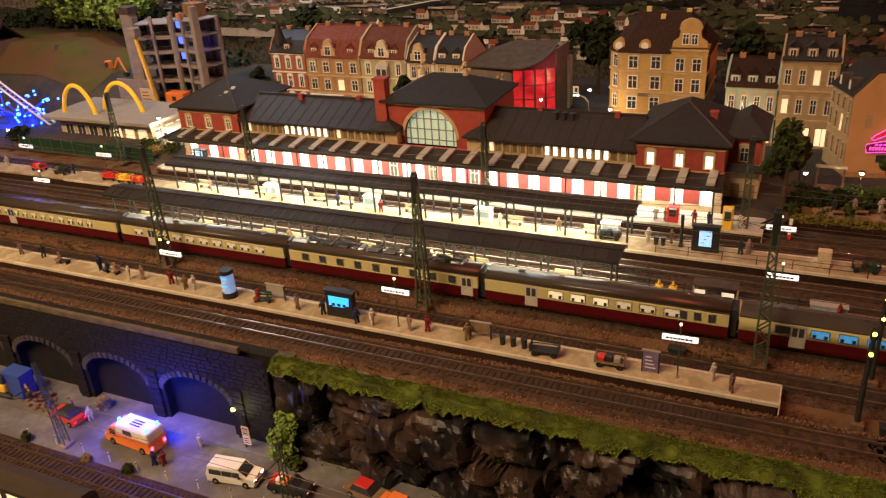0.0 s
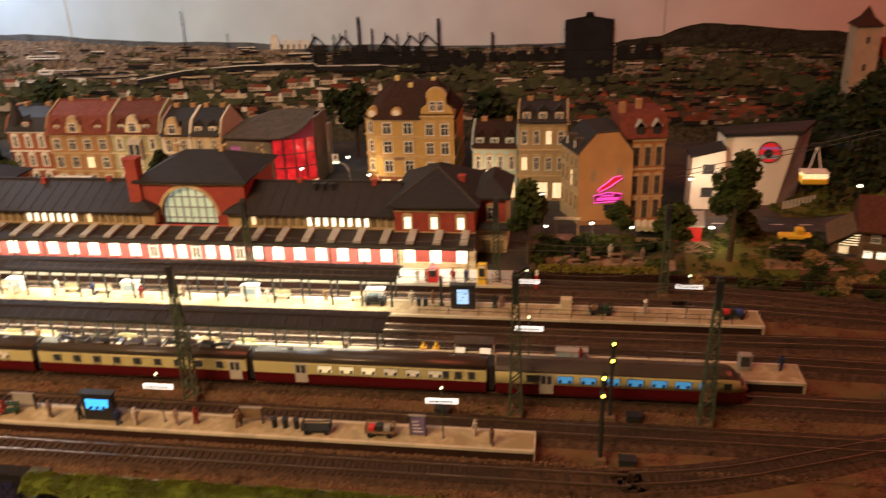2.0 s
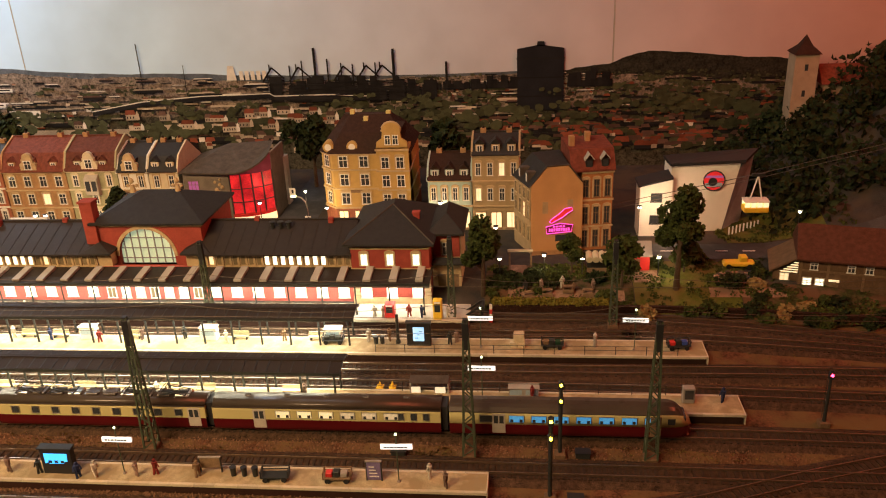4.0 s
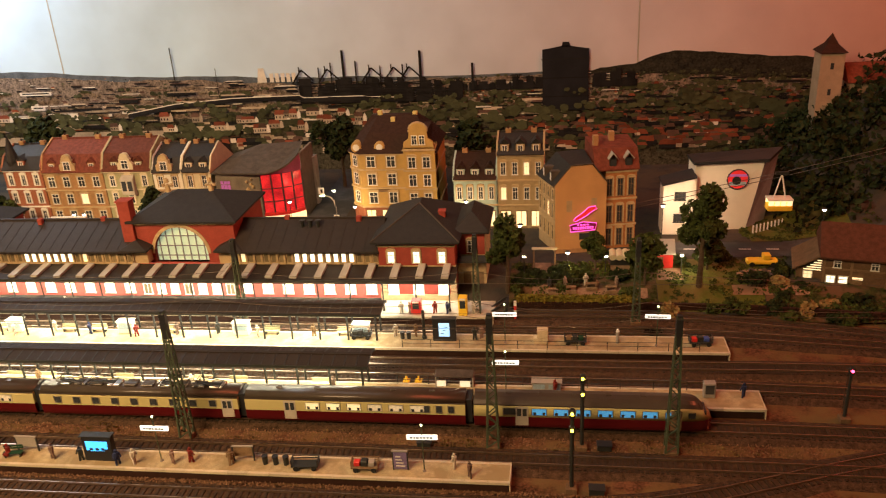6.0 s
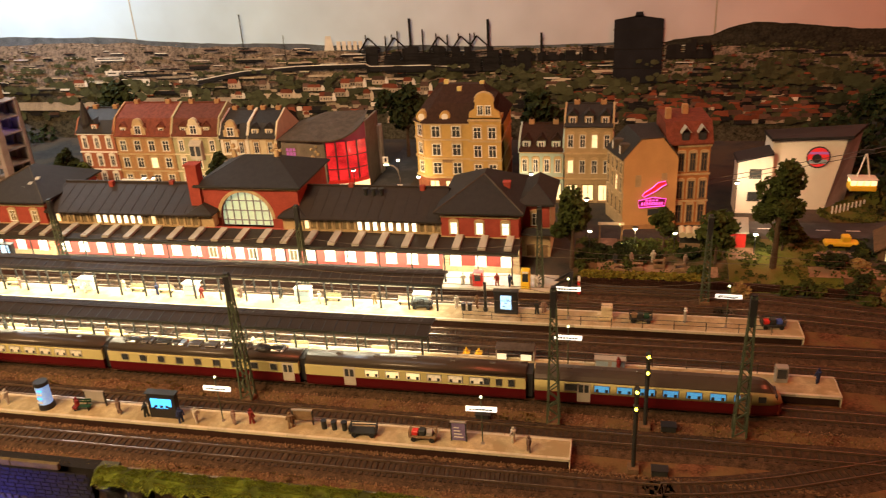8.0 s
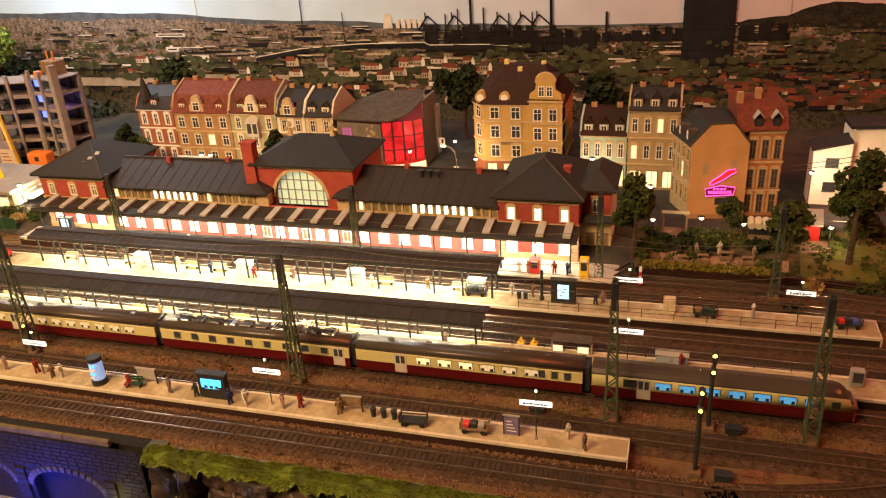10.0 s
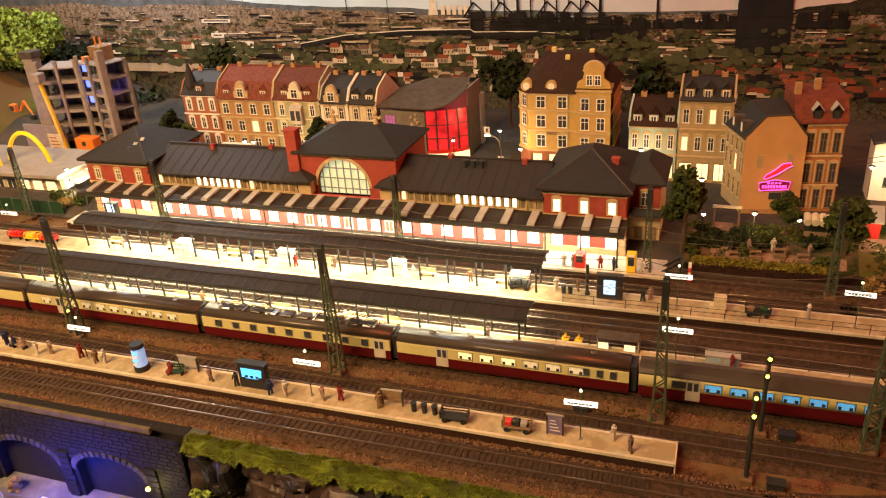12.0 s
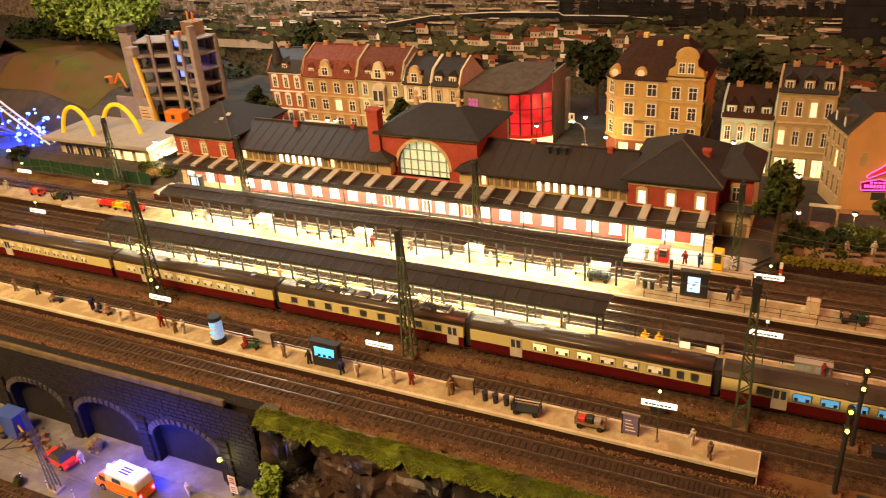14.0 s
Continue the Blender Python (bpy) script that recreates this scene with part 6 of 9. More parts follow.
def neon_house():
    th = thing("gable_house", 7.17, 50.0, 0, "orange rendered gable house with a neon sign on its blank wall", "house", "town houses", rz=9.5)
    zb, ze = 1.8, 14.3
    w, bx, by = 8.45, -1.66, 7.38
    gable = [(0, zb), (w, zb), (w, ze), (6.0, 17.5), (2.6, 17.4), (0, ze)]
    part("gable_wall", extrude_y(bmesh.new(), gable, 0, 0.5), M["ochre2"], th, "blank orange gable wall")
    bm = bmesh.new()
    foot = [(0.02, 0.5), (w, 0.5), (w, 8.0), (bx, by)]
    a = [bm.verts.new((x, y, zb)) for x, y in foot]
    b = [bm.verts.new((x, y, ze)) for x, y in foot]
    for k in range(4):
        bm.faces.new((a[k], a[(k + 1) % 4], b[(k + 1) % 4], b[k]))
    bm.faces.new(b)
    part("wall", bm, M["tan"], th, "pale yellow side wall with rows of windows")
    # slate roof: slope over the side wall, flat top, slope towards the wing
    bm = bmesh.new()
    fr = [(-0.35, 0.12, ze - 0.2), (2.5, 0.12, 17.6), (6.1, 0.12, 17.7), (w + 0.2, 0.12, ze)]
    bk = [(bx - 0.35, by, ze - 0.2), (1.4, by, 17.9), (6.1, by, 18.1), (w + 0.2, 8.0, ze)]
    va, vb = [bm.verts.new(p) for p in fr], [bm.verts.new(p) for p in bk]
    for k in range(3):
        bm.faces.new((va[k], va[k + 1], vb[k + 1], vb[k]))
    bm.faces.new(vb)
    part("roof", bm, M["slate"], th, "slate roof with a flat top")
    part("verge", tube(bmesh.new(), [(x, 0.0, z + 0.02) for x, _, z in fr], 0.10, 6), M["rib"], th)
    for zz, h in ((4.6, 2.6), (8.4, 2.6), (11.6, 1.9)):
        for k in range(4):
            q = 0.14 + 0.24 * k
            win(th, bx * q - 0.02, by * q, zz, 0.9, h, "litsoft" if (zz, k) == (8.4, 1) else "glass", "sand", rz=-77.3)
    for q in (0.3, 0.7):
        d = part("side_dormer", B(bx * q + 0.1, bx * q + 1.9, by * q - 0.6, by * q + 0.6, ze, ze + 2.0, bev=0.1), M["rib"], th)
        part("dormer_window", B(bx * q + 0.02, bx * q + 0.12, by * q - 0.4, by * q + 0.4, ze + 0.4, ze + 1.6), M["white"], d)
    for xx, zz in ((2.3, 9.6), (6.4, 9.8)):
        part("blind_window", B(xx - 0.45, xx + 0.45, -0.06, 0.02, zz, zz + 2.0), M["tan"], th)
    part("dark_recess", B(4.0, 5.8, -0.08, 0.05, 4.6, 5.7), M["glass"], th)
    part("plinth", B(-0.1, w + 0.05, -0.12, 0.1, zb, 3.0), M["brownstone"], th)
    # brick wing with tall windows under a mansard roof
    part("side_wing", B(w + 0.02, 13.6, 0.9, 9.0, zb, 16.2), M["wingbrick"], th, "orange-brown side wing with tall windows")
    r = part("wing_roof", extrude_x(bmesh.new(), [(0.5, 16.1), (0.5, 16.4), (2.4, 19.4), (9.0, 19.8), (9.0, 16.1)], 6.6, 13.9), M["tile_red"], th, "orange-red tiled roof")
    for xx in (9.6, 12.2):
        part("dormer", B(xx - 0.6, xx + 0.6, 0.8, 2.6, 16.6, 18.0), M["slate"], r)
        part("dormer_hood", extrude_y(bmesh.new(), [(xx - 0.8, 17.9), (xx, 18.9), (xx + 0.8, 17.9), (xx + 0.8, 18.1), (xx, 19.1), (xx - 0.8, 18.1)], 0.6, 2.8), M["rooflight"], r, "pale dormer hood")
        part("dormer_window", B(xx - 0.4, xx + 0.4, 0.74, 0.82, 16.8, 17.9), M["glass"], r)
    for xx, yy in ((7.4, 4.0), (10.5, 6.0)):
        part("chimney", B(xx - 0.45, xx + 0.45, yy, yy + 0.9, 17.5, 21.2, bev=0.05), M["brownstone"], r)
    for zz in (2.9, 7.0, 11.7):
        for xx in (9.1, 10.9, 12.7):
            win(th, xx, 0.9, zz, 1.0, 3.0, "glass", "wood", trim="sand")
    for zz in (6.4, 11.0, 15.7):
        part("cornice", B(w, 13.75, 0.7, 0.95, zz, zz + 0.28), M["sand"], th)
    sg = thing("neon_sign", 0, 0, 0, "pink and red neon sign over a lettered band", "neon sign")
    sg.matrix_basis = at(7.17, 50.0, 0, 9.5) @ at(4.6, -0.24, 6.9) @ Matrix.Diagonal((0.86, 1, 0.86, 1))
    out = [(-2.4, -0.9), (2.3, -0.7), (2.6, 0.7), (0, 1.1), (-2.6, 0.5), (-2.4, -0.9)]
    part("backing_board", extrude_y(bmesh.new(), out[:-1], 0.0, 0.18), M["wine"], sg)
    part("neon_outline", tube(bmesh.new(), [(a, -0.08, b) for a, b in out], 0.09, 6), M["neon"], sg)
    for k in range(9):
        part("letter_bar", B(-2.0 + 0.46 * k, -1.7 + 0.46 * k, -0.14, -0.02, -0.45, 0.1), M["neon"], sg)
    for k in range(4):
        part("letter_bar", B(-1.2 + 0.62 * k, -0.8 + 0.62 * k, -0.14, -0.02, 0.32, 0.62), M["neon"], sg)
    boot = [(-1.9, 1.5), (-1.5, 1.2), (0.6, 2.3), (1.6, 3.1), (2.5, 3.6), (2.3, 4.2), (1.0, 4.0), (-0.2, 2.9), (-1.4, 2.1)]
    part("boot_panel", extrude_y(bmesh.new(), boot, 0.0, 0.18), M["redpic"], sg)
    part("boot_outline", tube(bmesh.new(), [(a, -0.06, b) for a, b in boot + boot[:1]], 0.09, 6), M["neon"], sg)


neon_house()


def gallery():
    th = thing("white_hall", 0, 0, 0, "white slanted hall with a round red picture and dark flat roof", "building", "town houses")
    y = 60.0
    bm = bmesh.new()
    f = [(30.9, y, 2), (40.2, y + 1, 2), (42.2, y, 14.9), (30.9, y, 14.4)]
    bk = [(30.9, y + 7, 2), (44.2, y + 5, 2), (45.6, y + 5, 15.2), (30.9, y + 7, 13.6)]
    a = [bm.verts.new(p) for p in f]
    b = [bm.verts.new(p) for p in bk]
    bm.faces.new(a)
    bm.faces.new(b[::-1])
    for k in (0, 2, 3):
        bm.faces.new((a[k], b[k], b[(k + 1) % 4], a[(k + 1) % 4]))
    part("wall", bm, M["whitewall"], th, "smooth white wall")
    bm = bmesh.new()
    poly(bm, [f[1], bk[1], bk[2], f[2]])
    part("glass_side", bm, M["paleblue"], th, "pale blue glazed side")
    bm = bmesh.new()
    t = [(30.6, y - 0.5, 14.5), (42.8, y - 0.6, 15.0), (46.2, y + 5.2, 15.4), (30.6, y + 7.3, 13.7)]
    va = [bm.verts.new(p) for p in t]
    vb = [bm.verts.new((p[0], p[1], p[2] + 0.5)) for p in t]
    bm.faces.new(va[::-1])
    bm.faces.new(vb)
    for k in range(4):
        bm.faces.new((va[k], va[(k + 1) % 4], vb[(k + 1) % 4], vb[k]))
    part("roof", bm, M["black"], th)
    part("round_picture", cyl(bmesh.new(), (38.0, y + 0.15, 11.8), (38.0, y - 0.15, 11.8), 1.75, n=28), M["redpic"], th, "round red picture panel")
    part("picture_ring", tube(bmesh.new(), [(38.0 + 1.75 * math.cos(a * math.tau / 24), y - 0.2, 11.8 + 1.75 * math.sin(a * math.tau / 24)) for a in range(25)], 0.12, 6), M["dark"], th)
    part("picture_strip", B(36.5, 39.5, y - 0.2, y - 0.12, 12.3, 12.7), M["purple"], th)
    part("picture_band", B(36.6, 39.4, y - 0.2, y - 0.1, 10.7, 11.4), M["paleblue"], th)
    part("picture_shape", cyl(bmesh.new(), (37.8, y - 0.24, 11.6), (37.8, y - 0.1, 11.6), 0.75, n=14), M["black"], th)
    bm = bmesh.new()
    extrude_y(bm, [(25.6, 2), (31.0, 2), (31.0, 12.6), (25.6, 11.2)], y - 1.5, y + 3)
    an = part("annex", bm, M["whitewall"], th, "lit white annex")
    part("annex_roof", extrude_y(bmesh.new(), [(25.3, 11.2), (31.0, 12.6), (31.0, 12.9), (25.3, 11.5)], y - 1.8, y + 3.2), M["black"], an)
    for zz in (4.6, 8.6):
        win(th, 28.4, y - 1.5, zz, 1.9, 1.5, "glass", "dark", bars=(2, 1))
    for k in range(9):
        part("picket", B(40.9 + 0.7 * k, 41.1 + 0.7 * k, 58.6 + 0.4 * k, 58.8 + 0.4 * k, 2, 3.8), M["white"], th)


gallery()


def mill():
    th = thing("timber_house", 0, 0, 0, "brown half-timbered house with lit windows and a large dark roof", "house", "town houses")
    x0, x1, y = 46.4, 62.0, 39.5
    part("wall", B(x0, x1, y, y + 9, -0.3, 6.5), M["umber"], th)
    bm = bmesh.new()
    extrude_x(bm, [(y - 0.8, 6.3), (y - 0.8, 6.6), (y + 4.5, 10.3), (y + 9.6, 6.6), (y + 9.6, 6.3)], x0 - 0.5, x1)
    part("roof", bm, M["millroof"], th, "large reddish-brown tiled roof")
    part("lean_to", B(x0 - 3.4, x0, y + 1, y + 8, -0.3, 3.9), M["umber"], th)
    bm = bmesh.new()
    extrude_y(bm, [(x0 - 4.0, 3.6), (x0, 6.2), (x0, 6.5), (x0 - 4.0, 3.9)], y + 0.4, y + 8.4)
    part("lean_to_roof", bm, M["umber"], th)
    for k in range(5):
        part("louvre", B(x0 - 2.5 + 0.45 * k, x0 - 0.1, y + 0.3, y + 0.4, 3.9 + 0.38 * k, 4.05 + 0.38 * k), M["litsoft"], th)
    for xx, pn in ((47.7, "lit"), (49.4, "lit"), (44.6, "litsoft")):
        win(th, xx, y if xx > x0 else y + 1, 2.0, 1.35, 1.5, pn, "white")
    for xx in (48.4, 53.4, 55.8):
        win(th, xx, y, 4.8, 1.1, 1.1, "glass", "white")
    part("door", B(50.6, 52.0, y - 0.06, y + 0.05, 0, 3.0), M["wood"], th)
    part("porch_lamp", B(50.6, 52.0, y - 0.4, y - 0.1, 3.2, 3.45), M["litsoft"], th)
    for xx in (x0 + 0.1, 50.2, 55.0):
        part("timber", B(xx, xx + 0.35, y - 0.08, y + 0.05, -0.3, 6.3), M["wood"], th)
    for zz in (4.4, 6.1):
        part("timber", B(x0, x1, y - 0.1, y + 0.05, zz, zz + 0.3), M["wood"], th)
    return th


timber = mill()
timber.matrix_basis = at(46.6, 39.5, 0, -13) @ at(-46.4, -39.5, 0)


def garage():
    th = thing("parking_structure", 0, 0, 0, "unfinished grey concrete frame building with blue lights inside", "building site")
    n = 5

    def wing_frame(ax, ay, bx, by, depth, cols, ztop):
        """One wing of the frame: floor slabs on slim columns, open at the front."""
        turn = at(ax, ay, 0, math.degrees(math.atan2(by - ay, bx - ax)))
        w = math.hypot(bx - ax, by - ay)
        step = (ztop - 4.2) / n
        for k in range(n + 1):
            zz = 4.2 + step * k
            part("floor_slab", B(0, w, 0, depth, zz - 0.3, zz, bev=0.05), M["concrete"], th, at=turn)
            if k < n:
                part("edge_beam", B(0.1, w - 0.1, 0.02, 0.25, zz + 0.01, zz + 0.45), M["concrete"], th, at=turn)
                part("guard_rail", cyl(bmesh.new(), (0.2, 0.1, zz + 1.3), (w - 0.2, 0.1, zz + 1.3), 0.06, n=5), M["rib"], th, at=turn)
        for i in range(cols + 1):
            q = (w - 0.62) * i / cols
            for yy, up in ((-0.35, 1.5), (depth - 0.6, 0.2)):
                part("column", B(q, q + 0.62, yy, yy + 0.62, 2, ztop + up, bev=0.04), M["concrete"], th, at=turn)
        part("back_wall", B(0.1, w - 0.1, depth, depth + 0.3, 2, ztop - 0.6), M["darkgrey"], th, at=turn)
        return turn
    wing_frame(-133.2, 60.0, -124.6, 62.6, 7.0, 2, 19.8)
    right = wing_frame(-124.7, 62.8, -117.2, 60.9, 6.5, 2, 20.6)
    part("end_pier", B(7.75, 8.75, -0.6, 1.0, 2, 23.6, bev=0.1), M["concrete"], th, "tall pale concrete end wall", at=right)
    part("penthouse", B(0.6, 4.8, 3.0, 6.0, 20.6, 23.4, bev=0.06), M["wood"], th, "brown timber site hut on the roof", at=right)
    part("lift_shaft", B(-136.0, -133.4, 60.0, 62.4, 2, 22.0, bev=0.08), M["concrete"], th, "pale concrete lift shaft")
    part("shaft_head", B(-136.4, -133.0, 59.7, 62.7, 22.0, 23.4, bev=0.1), M["rib"], th)
    part("site_wall", B(-139, -128, 57.9, 58.4, 3.0, 8.4, bev=0.05), M["concrete"], th, "half-built concrete wall")
    for k in range(3):
        part("blue_lamp", B(0.9, 2.2, 0.5, 0.8, 12.2 + 3.28 * k, 13.6 + 3.28 * k), M["bluesoft"], th, "blue glowing lamp strip", at=right)
    for q, m in ((0.3, "orange"), (5.4, "red")):
        part("roof_crate", B(q, q + 1.3, 1.2, 2.4, 20.6, 21.6 + 0.3 * (q > 3), bev=0.08), M[m], th, "orange building material on the roof", at=right)
    for q in (1.6, 3.4):
        part("site_post", cyl(bmesh.new(), (q, 4.5, 23.4), (q, 4.5, 25.2), 0.18, n=6), M["orange"], th, at=right)
    pb = thing("hoarding", -129.5, 56.6, 2.4, "pale printed hoarding panel by the building site", "panel")
    part("board", B(-1.9, 1.9, -0.1, 0.1, 0.6, 4.6, bev=0.04), M["pale"], pb)
    for k in range(4):
        part("text_bar", B(-1.4, 1.2 - 0.3 * k, -0.125, -0.105, 1.4 + 0.75 * k, 1.65 + 0.75 * k), M["brick"], pb)
    for q in (-1.7, 1.7):
        part("leg", B(q - 0.1, q + 0.1, -0.1, 0.1, -0.4, 0.6), M["wood"], pb)
    cr = thing("tower_crane_mast", -127.3, 57.0, 2.2, "tilted yellow crane mast beside the concrete frame", "crane")
    bm = bmesh.new()
    cyl(bm, (0, 0, 0), (-2.6, 0, 16), 0.5, 0.42, n=4)
    part("mast", bm, M["yellow"], cr)
    part("base", B(-1.2, 1.2, -1.2, 1.2, -0.4, 0.5, bev=0.1), M["yellow"], cr)
    part("cab", B(-3.6, -1.6, -1, 1, 15.6, 17.6, bev=0.15), M["concrete"], cr)
    tr = thing("site_trailer", -122.0, 57.6, 3.2, "orange construction trailer with a small window", "trailer")
    part("body", B(-2.4, 2.4, -1.3, 1.3, 0.5, 3.2, bev=0.2), M["orange"], tr)
    part("window", B(-0.5, 0.5, -1.36, -1.28, 1.6, 2.5), M["glass"], tr)
    for q in (-1.6, 1.6):
        part("wheel", cyl(bmesh.new(), (q, -1.35, 0.4), (q, -0.9, 0.4), 0.42, n=12), M["tyre"], tr)
    vn = thing("white_lorry", -114.5, 58.2, 2.4, "small white lorry parked by the building site", "lorry")
    part("cab", B(-2.6, -0.9, -1.1, 1.1, 0.4, 2.3, bev=0.3), M["white"], vn)
    part("load", B(-0.8, 2.6, -1.15, 1.15, 0.5, 2.6, bev=0.1), M["white"], vn)
    for q in (-1.7, 1.6):
        part("wheel", cyl(bmesh.new(), (q, -1.15, 0.4), (q, 1.15, 0.4), 0.42, n=12), M["tyre"], vn)


garage()


def diner():
    th = thing("drive_in_pavilion", 0, 0, 0, "flat grey-roofed pavilion with two yellow arches over it", "pavilion")
    part("wall", B(-137, -113, 39, 50, 0.5, 5.4), M["sand"], th)
    part("roof", B(-139, -111, 36.8, 51, 5.4, 6.2, bev=0.12), M["board"], th, "pale grey flat roof")
    for k in range(7):
        win(th, -134.5 + 3.2 * k, 39, 1.6, 2.4, 2.6, "litsoft" if k > 3 else "glass", "white", bars=(1, 0))
    for k in range(3):
        win(th, -113, 41 + 3 * k, 1.6, 2.2, 2.6, "lit", "white", bars=(1, 0), rz=90)
    part("awning", B(-113, -109.5, 40, 48, 3.6, 3.9), M["white"], th)
    for x0, x1, yy in ((-136.3, -127.3, 40.0), (-129.0, -118.3, 43.5)):
        bm = bmesh.new()
        pts = [Vector(((x0 + x1) / 2 + (x1 - x0) / 2 * math.cos(math.pi * (1 - k / 20)), yy, 3.4 + 8.4 * math.sin(math.pi * k / 20))) for k in range(21)]
        bm = tube(bmesh.new(), pts, 0.42, 8)
        part("yellow_arch", bm, M["yellowglow"], th, "glossy yellow arch with a faint added glow")
    fc = thing("green_fence", 0, 0, 0, "green mesh fence along the tracks", "fence")
    for k in range(12):
        part("panel", B(-143 + 2.9 * k, -140.2 + 2.9 * k, 33.4, 33.55, 0.2, 2.6), M["fence"], fc)
        part("post", B(-143.1 + 2.9 * k, -142.9 + 2.9 * k, 33.3, 33.6, 0, 2.9), M["mastgreen"], fc)
    rd = thing("fairground_ride", -152, 42, 0.5, "blue-lit fairground ride with a pale slide", "ride")
    part("base", cyl(bmesh.new(), (0, 0, 0), (0, 0, 2.2), 6.5, 6.0, n=18), M["bluep"], rd)
    for k in range(9):
        a = k * math.tau / 9
        part("arm", cyl(bmesh.new(), (0, 0, 3), (6 * math.cos(a), 6 * math.sin(a), 5 + (k % 2)), 0.25, n=6), M["bluep"], rd)
        part("lamp", ball(bmesh.new(), (6 * math.cos(a), 6 * math.sin(a), 5 + (k % 2)), 0.45, 1, 5), M["bluelamp"], rd, "glowing blue lamp")
    for yy in (-3.0, -1.6):
        part("slide_rail", tube(bmesh.new(), [(-9 + 2.1 * k, yy, 17 - 14.0 * (k / 10) ** 0.85) for k in range(11)], 0.2, 6), M["white"], rd, "pale sloping slide rail")
    for k in range(22):
        q = k / 21
        part("slide_rung", cyl(bmesh.new(), (-9 + 21 * q, -3.0, 17 - 14.0 * q ** 0.85), (-9 + 21 * q, -1.6, 17 - 14.0 * q ** 0.85), 0.1, n=5), M["paleblue"], rd)
    for k in range(4):
        q = 0.15 + 0.22 * k
        part("slide_post", cyl(bmesh.new(), (-9 + 21 * q, -2.3, 0), (-9 + 21 * q, -2.3, 16.9 - 14.0 * q ** 0.85), 0.16, n=6), M["bluep"], rd)
    rl = random.Random(31)
    for k in range(34):
        part("lamp", ball(bmesh.new(), (rl.uniform(-8, 7), rl.uniform(-4, 5), rl.uniform(2.4, 10 - 0.35 * k / 2)), 0.26, 1, 5), M["bluelamp"], rd, "glowing blue lamp")
    yc = thing("yellow_car", -108.3, 43.0, 0.5, "small yellow car parked by the pavilion", "car")
    part("body", B(-2.3, 2.3, -1, 1, 0.35, 1.2, bev=0.25), M["yellow"], yc)
    part("cabin", B(-1.3, 1.0, -0.9, 0.9, 1.1, 1.8, bev=0.25), M["glass"], yc)
    part("roof", B(-1.0, 0.8, -0.8, 0.8, 1.72, 1.86, bev=0.05), M["yellow"], yc)
    for q in (-1.4, 1.4):
        part("wheel", cyl(bmesh.new(), (q, -1.02, 0.38), (q, 1.02, 0.38), 0.38, n=12), M["tyre"], yc)


diner()


# ---- trees, bushes and hedges ----
def leaf_cloud(bm, c, r, n, s, seed, sz=1.0):
    rr = random.Random(seed)
    for _ in range(n):
        d = Vector((rr.gauss(0, 1), rr.gauss(0, 1), rr.gauss(0, 1))).normalized()
        p = Vector(c) + Vector((d.x, d.y, d.z * sz)) * r * rr.uniform(0.45, 1.0) ** 0.6
        u = Vector((rr.gauss(0, 1), rr.gauss(0, 1), rr.gauss(0, 1))).normalized()
        v = u.orthogonal().normalized()
        k = s * rr.uniform(0.6, 1.4)
        w = u.cross(v) * 0.35 * k
        vs = [bm.verts.new(p + a) for a in (u * k, v * k * 0.7 + w, -u * k, -v * k * 0.7 + w)]
        bm.faces.new(vs)


def tree(x, y, z, h, r, label, m="leaf", seed=1, n=900, trunk=0.35, leaf=0.5):
    th = thing("tree", x, y, z, label, "tree", "trees")
    rr = random.Random(seed)
    bm = cyl(bmesh.new(), (0, 0, -0.3), (0.1, 0, h * 0.55), h * 0.032, h * 0.018, n=7)
    tips = []
    for k in range(7):
        a = k * 2.4 + rr.uniform(-0.4, 0.4)
        z0 = h * rr.uniform(trunk, 0.6)
        q = Vector((math.cos(a) * r * rr.uniform(0.4, 0.7), math.sin(a) * r * rr.uniform(0.4, 0.7), z0 + h * rr.uniform(0.12, 0.3)))
        cyl(bm, (0.05, 0, z0), q, h * 0.012, h * 0.005, n=5)
        tips.append(q)
    part("trunk", bm, M["bark"], th)
    bm = bmesh.new()
    tips += [Vector((rr.uniform(-0.3, 0.3) * r, rr.uniform(-0.3, 0.3) * r, h * f)) for f in (0.6, 0.75, 0.88, 0.95)]
    for k, q in enumerate(tips):
        leaf_cloud(bm, q, r * rr.uniform(0.32, 0.52), n // len(tips), leaf, seed * 31 + k)
    part("crown", bm, M[m], th)
    return th


tree(28.7, 38.0, 2.0, 15.6, 3.6, "broad dark green tree on the lawn", "leaf", 2, 3200, leaf=0.36)
tree(-0.2, 36.6, 1.0, 12.6, 3.0, "tall dark tree beside the station", "leaf", 3, 1900, leaf=0.34)
tree(13.4, 43.0, 2.0, 6.4, 2.5, "small tree in front of the gable house", "leaf", 4, 1000, leaf=0.3)
tree(20.6, 38.0, 2.0, 8.0, 3.0, "bushy tree behind the mast", "leaf", 5, 800)
tree(30.8, 43.5, 2.0, 6.0, 2.2, "small tree by the red shed", "leaf", 7, 600)
tree(-70.5, 62.5, 2.2, 8.0, 2.4, "street tree in front of the house row", "leafd", 8, 700)
tree(-103.5, 62.0, 2.2, 8.5, 2.8, "street tree near the turret house", "leafd", 9, 700)
tree(-98, 60.0, 2.2, 6.5, 2.3, "street tree by the building site", "leaf", 19, 600)
tree(-172, 80.0, 9, 19, 10.0, "large bright green tree on the slope", "leafl", 10, 7000, leaf=0.6)
tree(-158, 82.0, 8, 18, 9.0, "bright green tree on the slope", "leafl", 11, 6000, leaf=0.6)
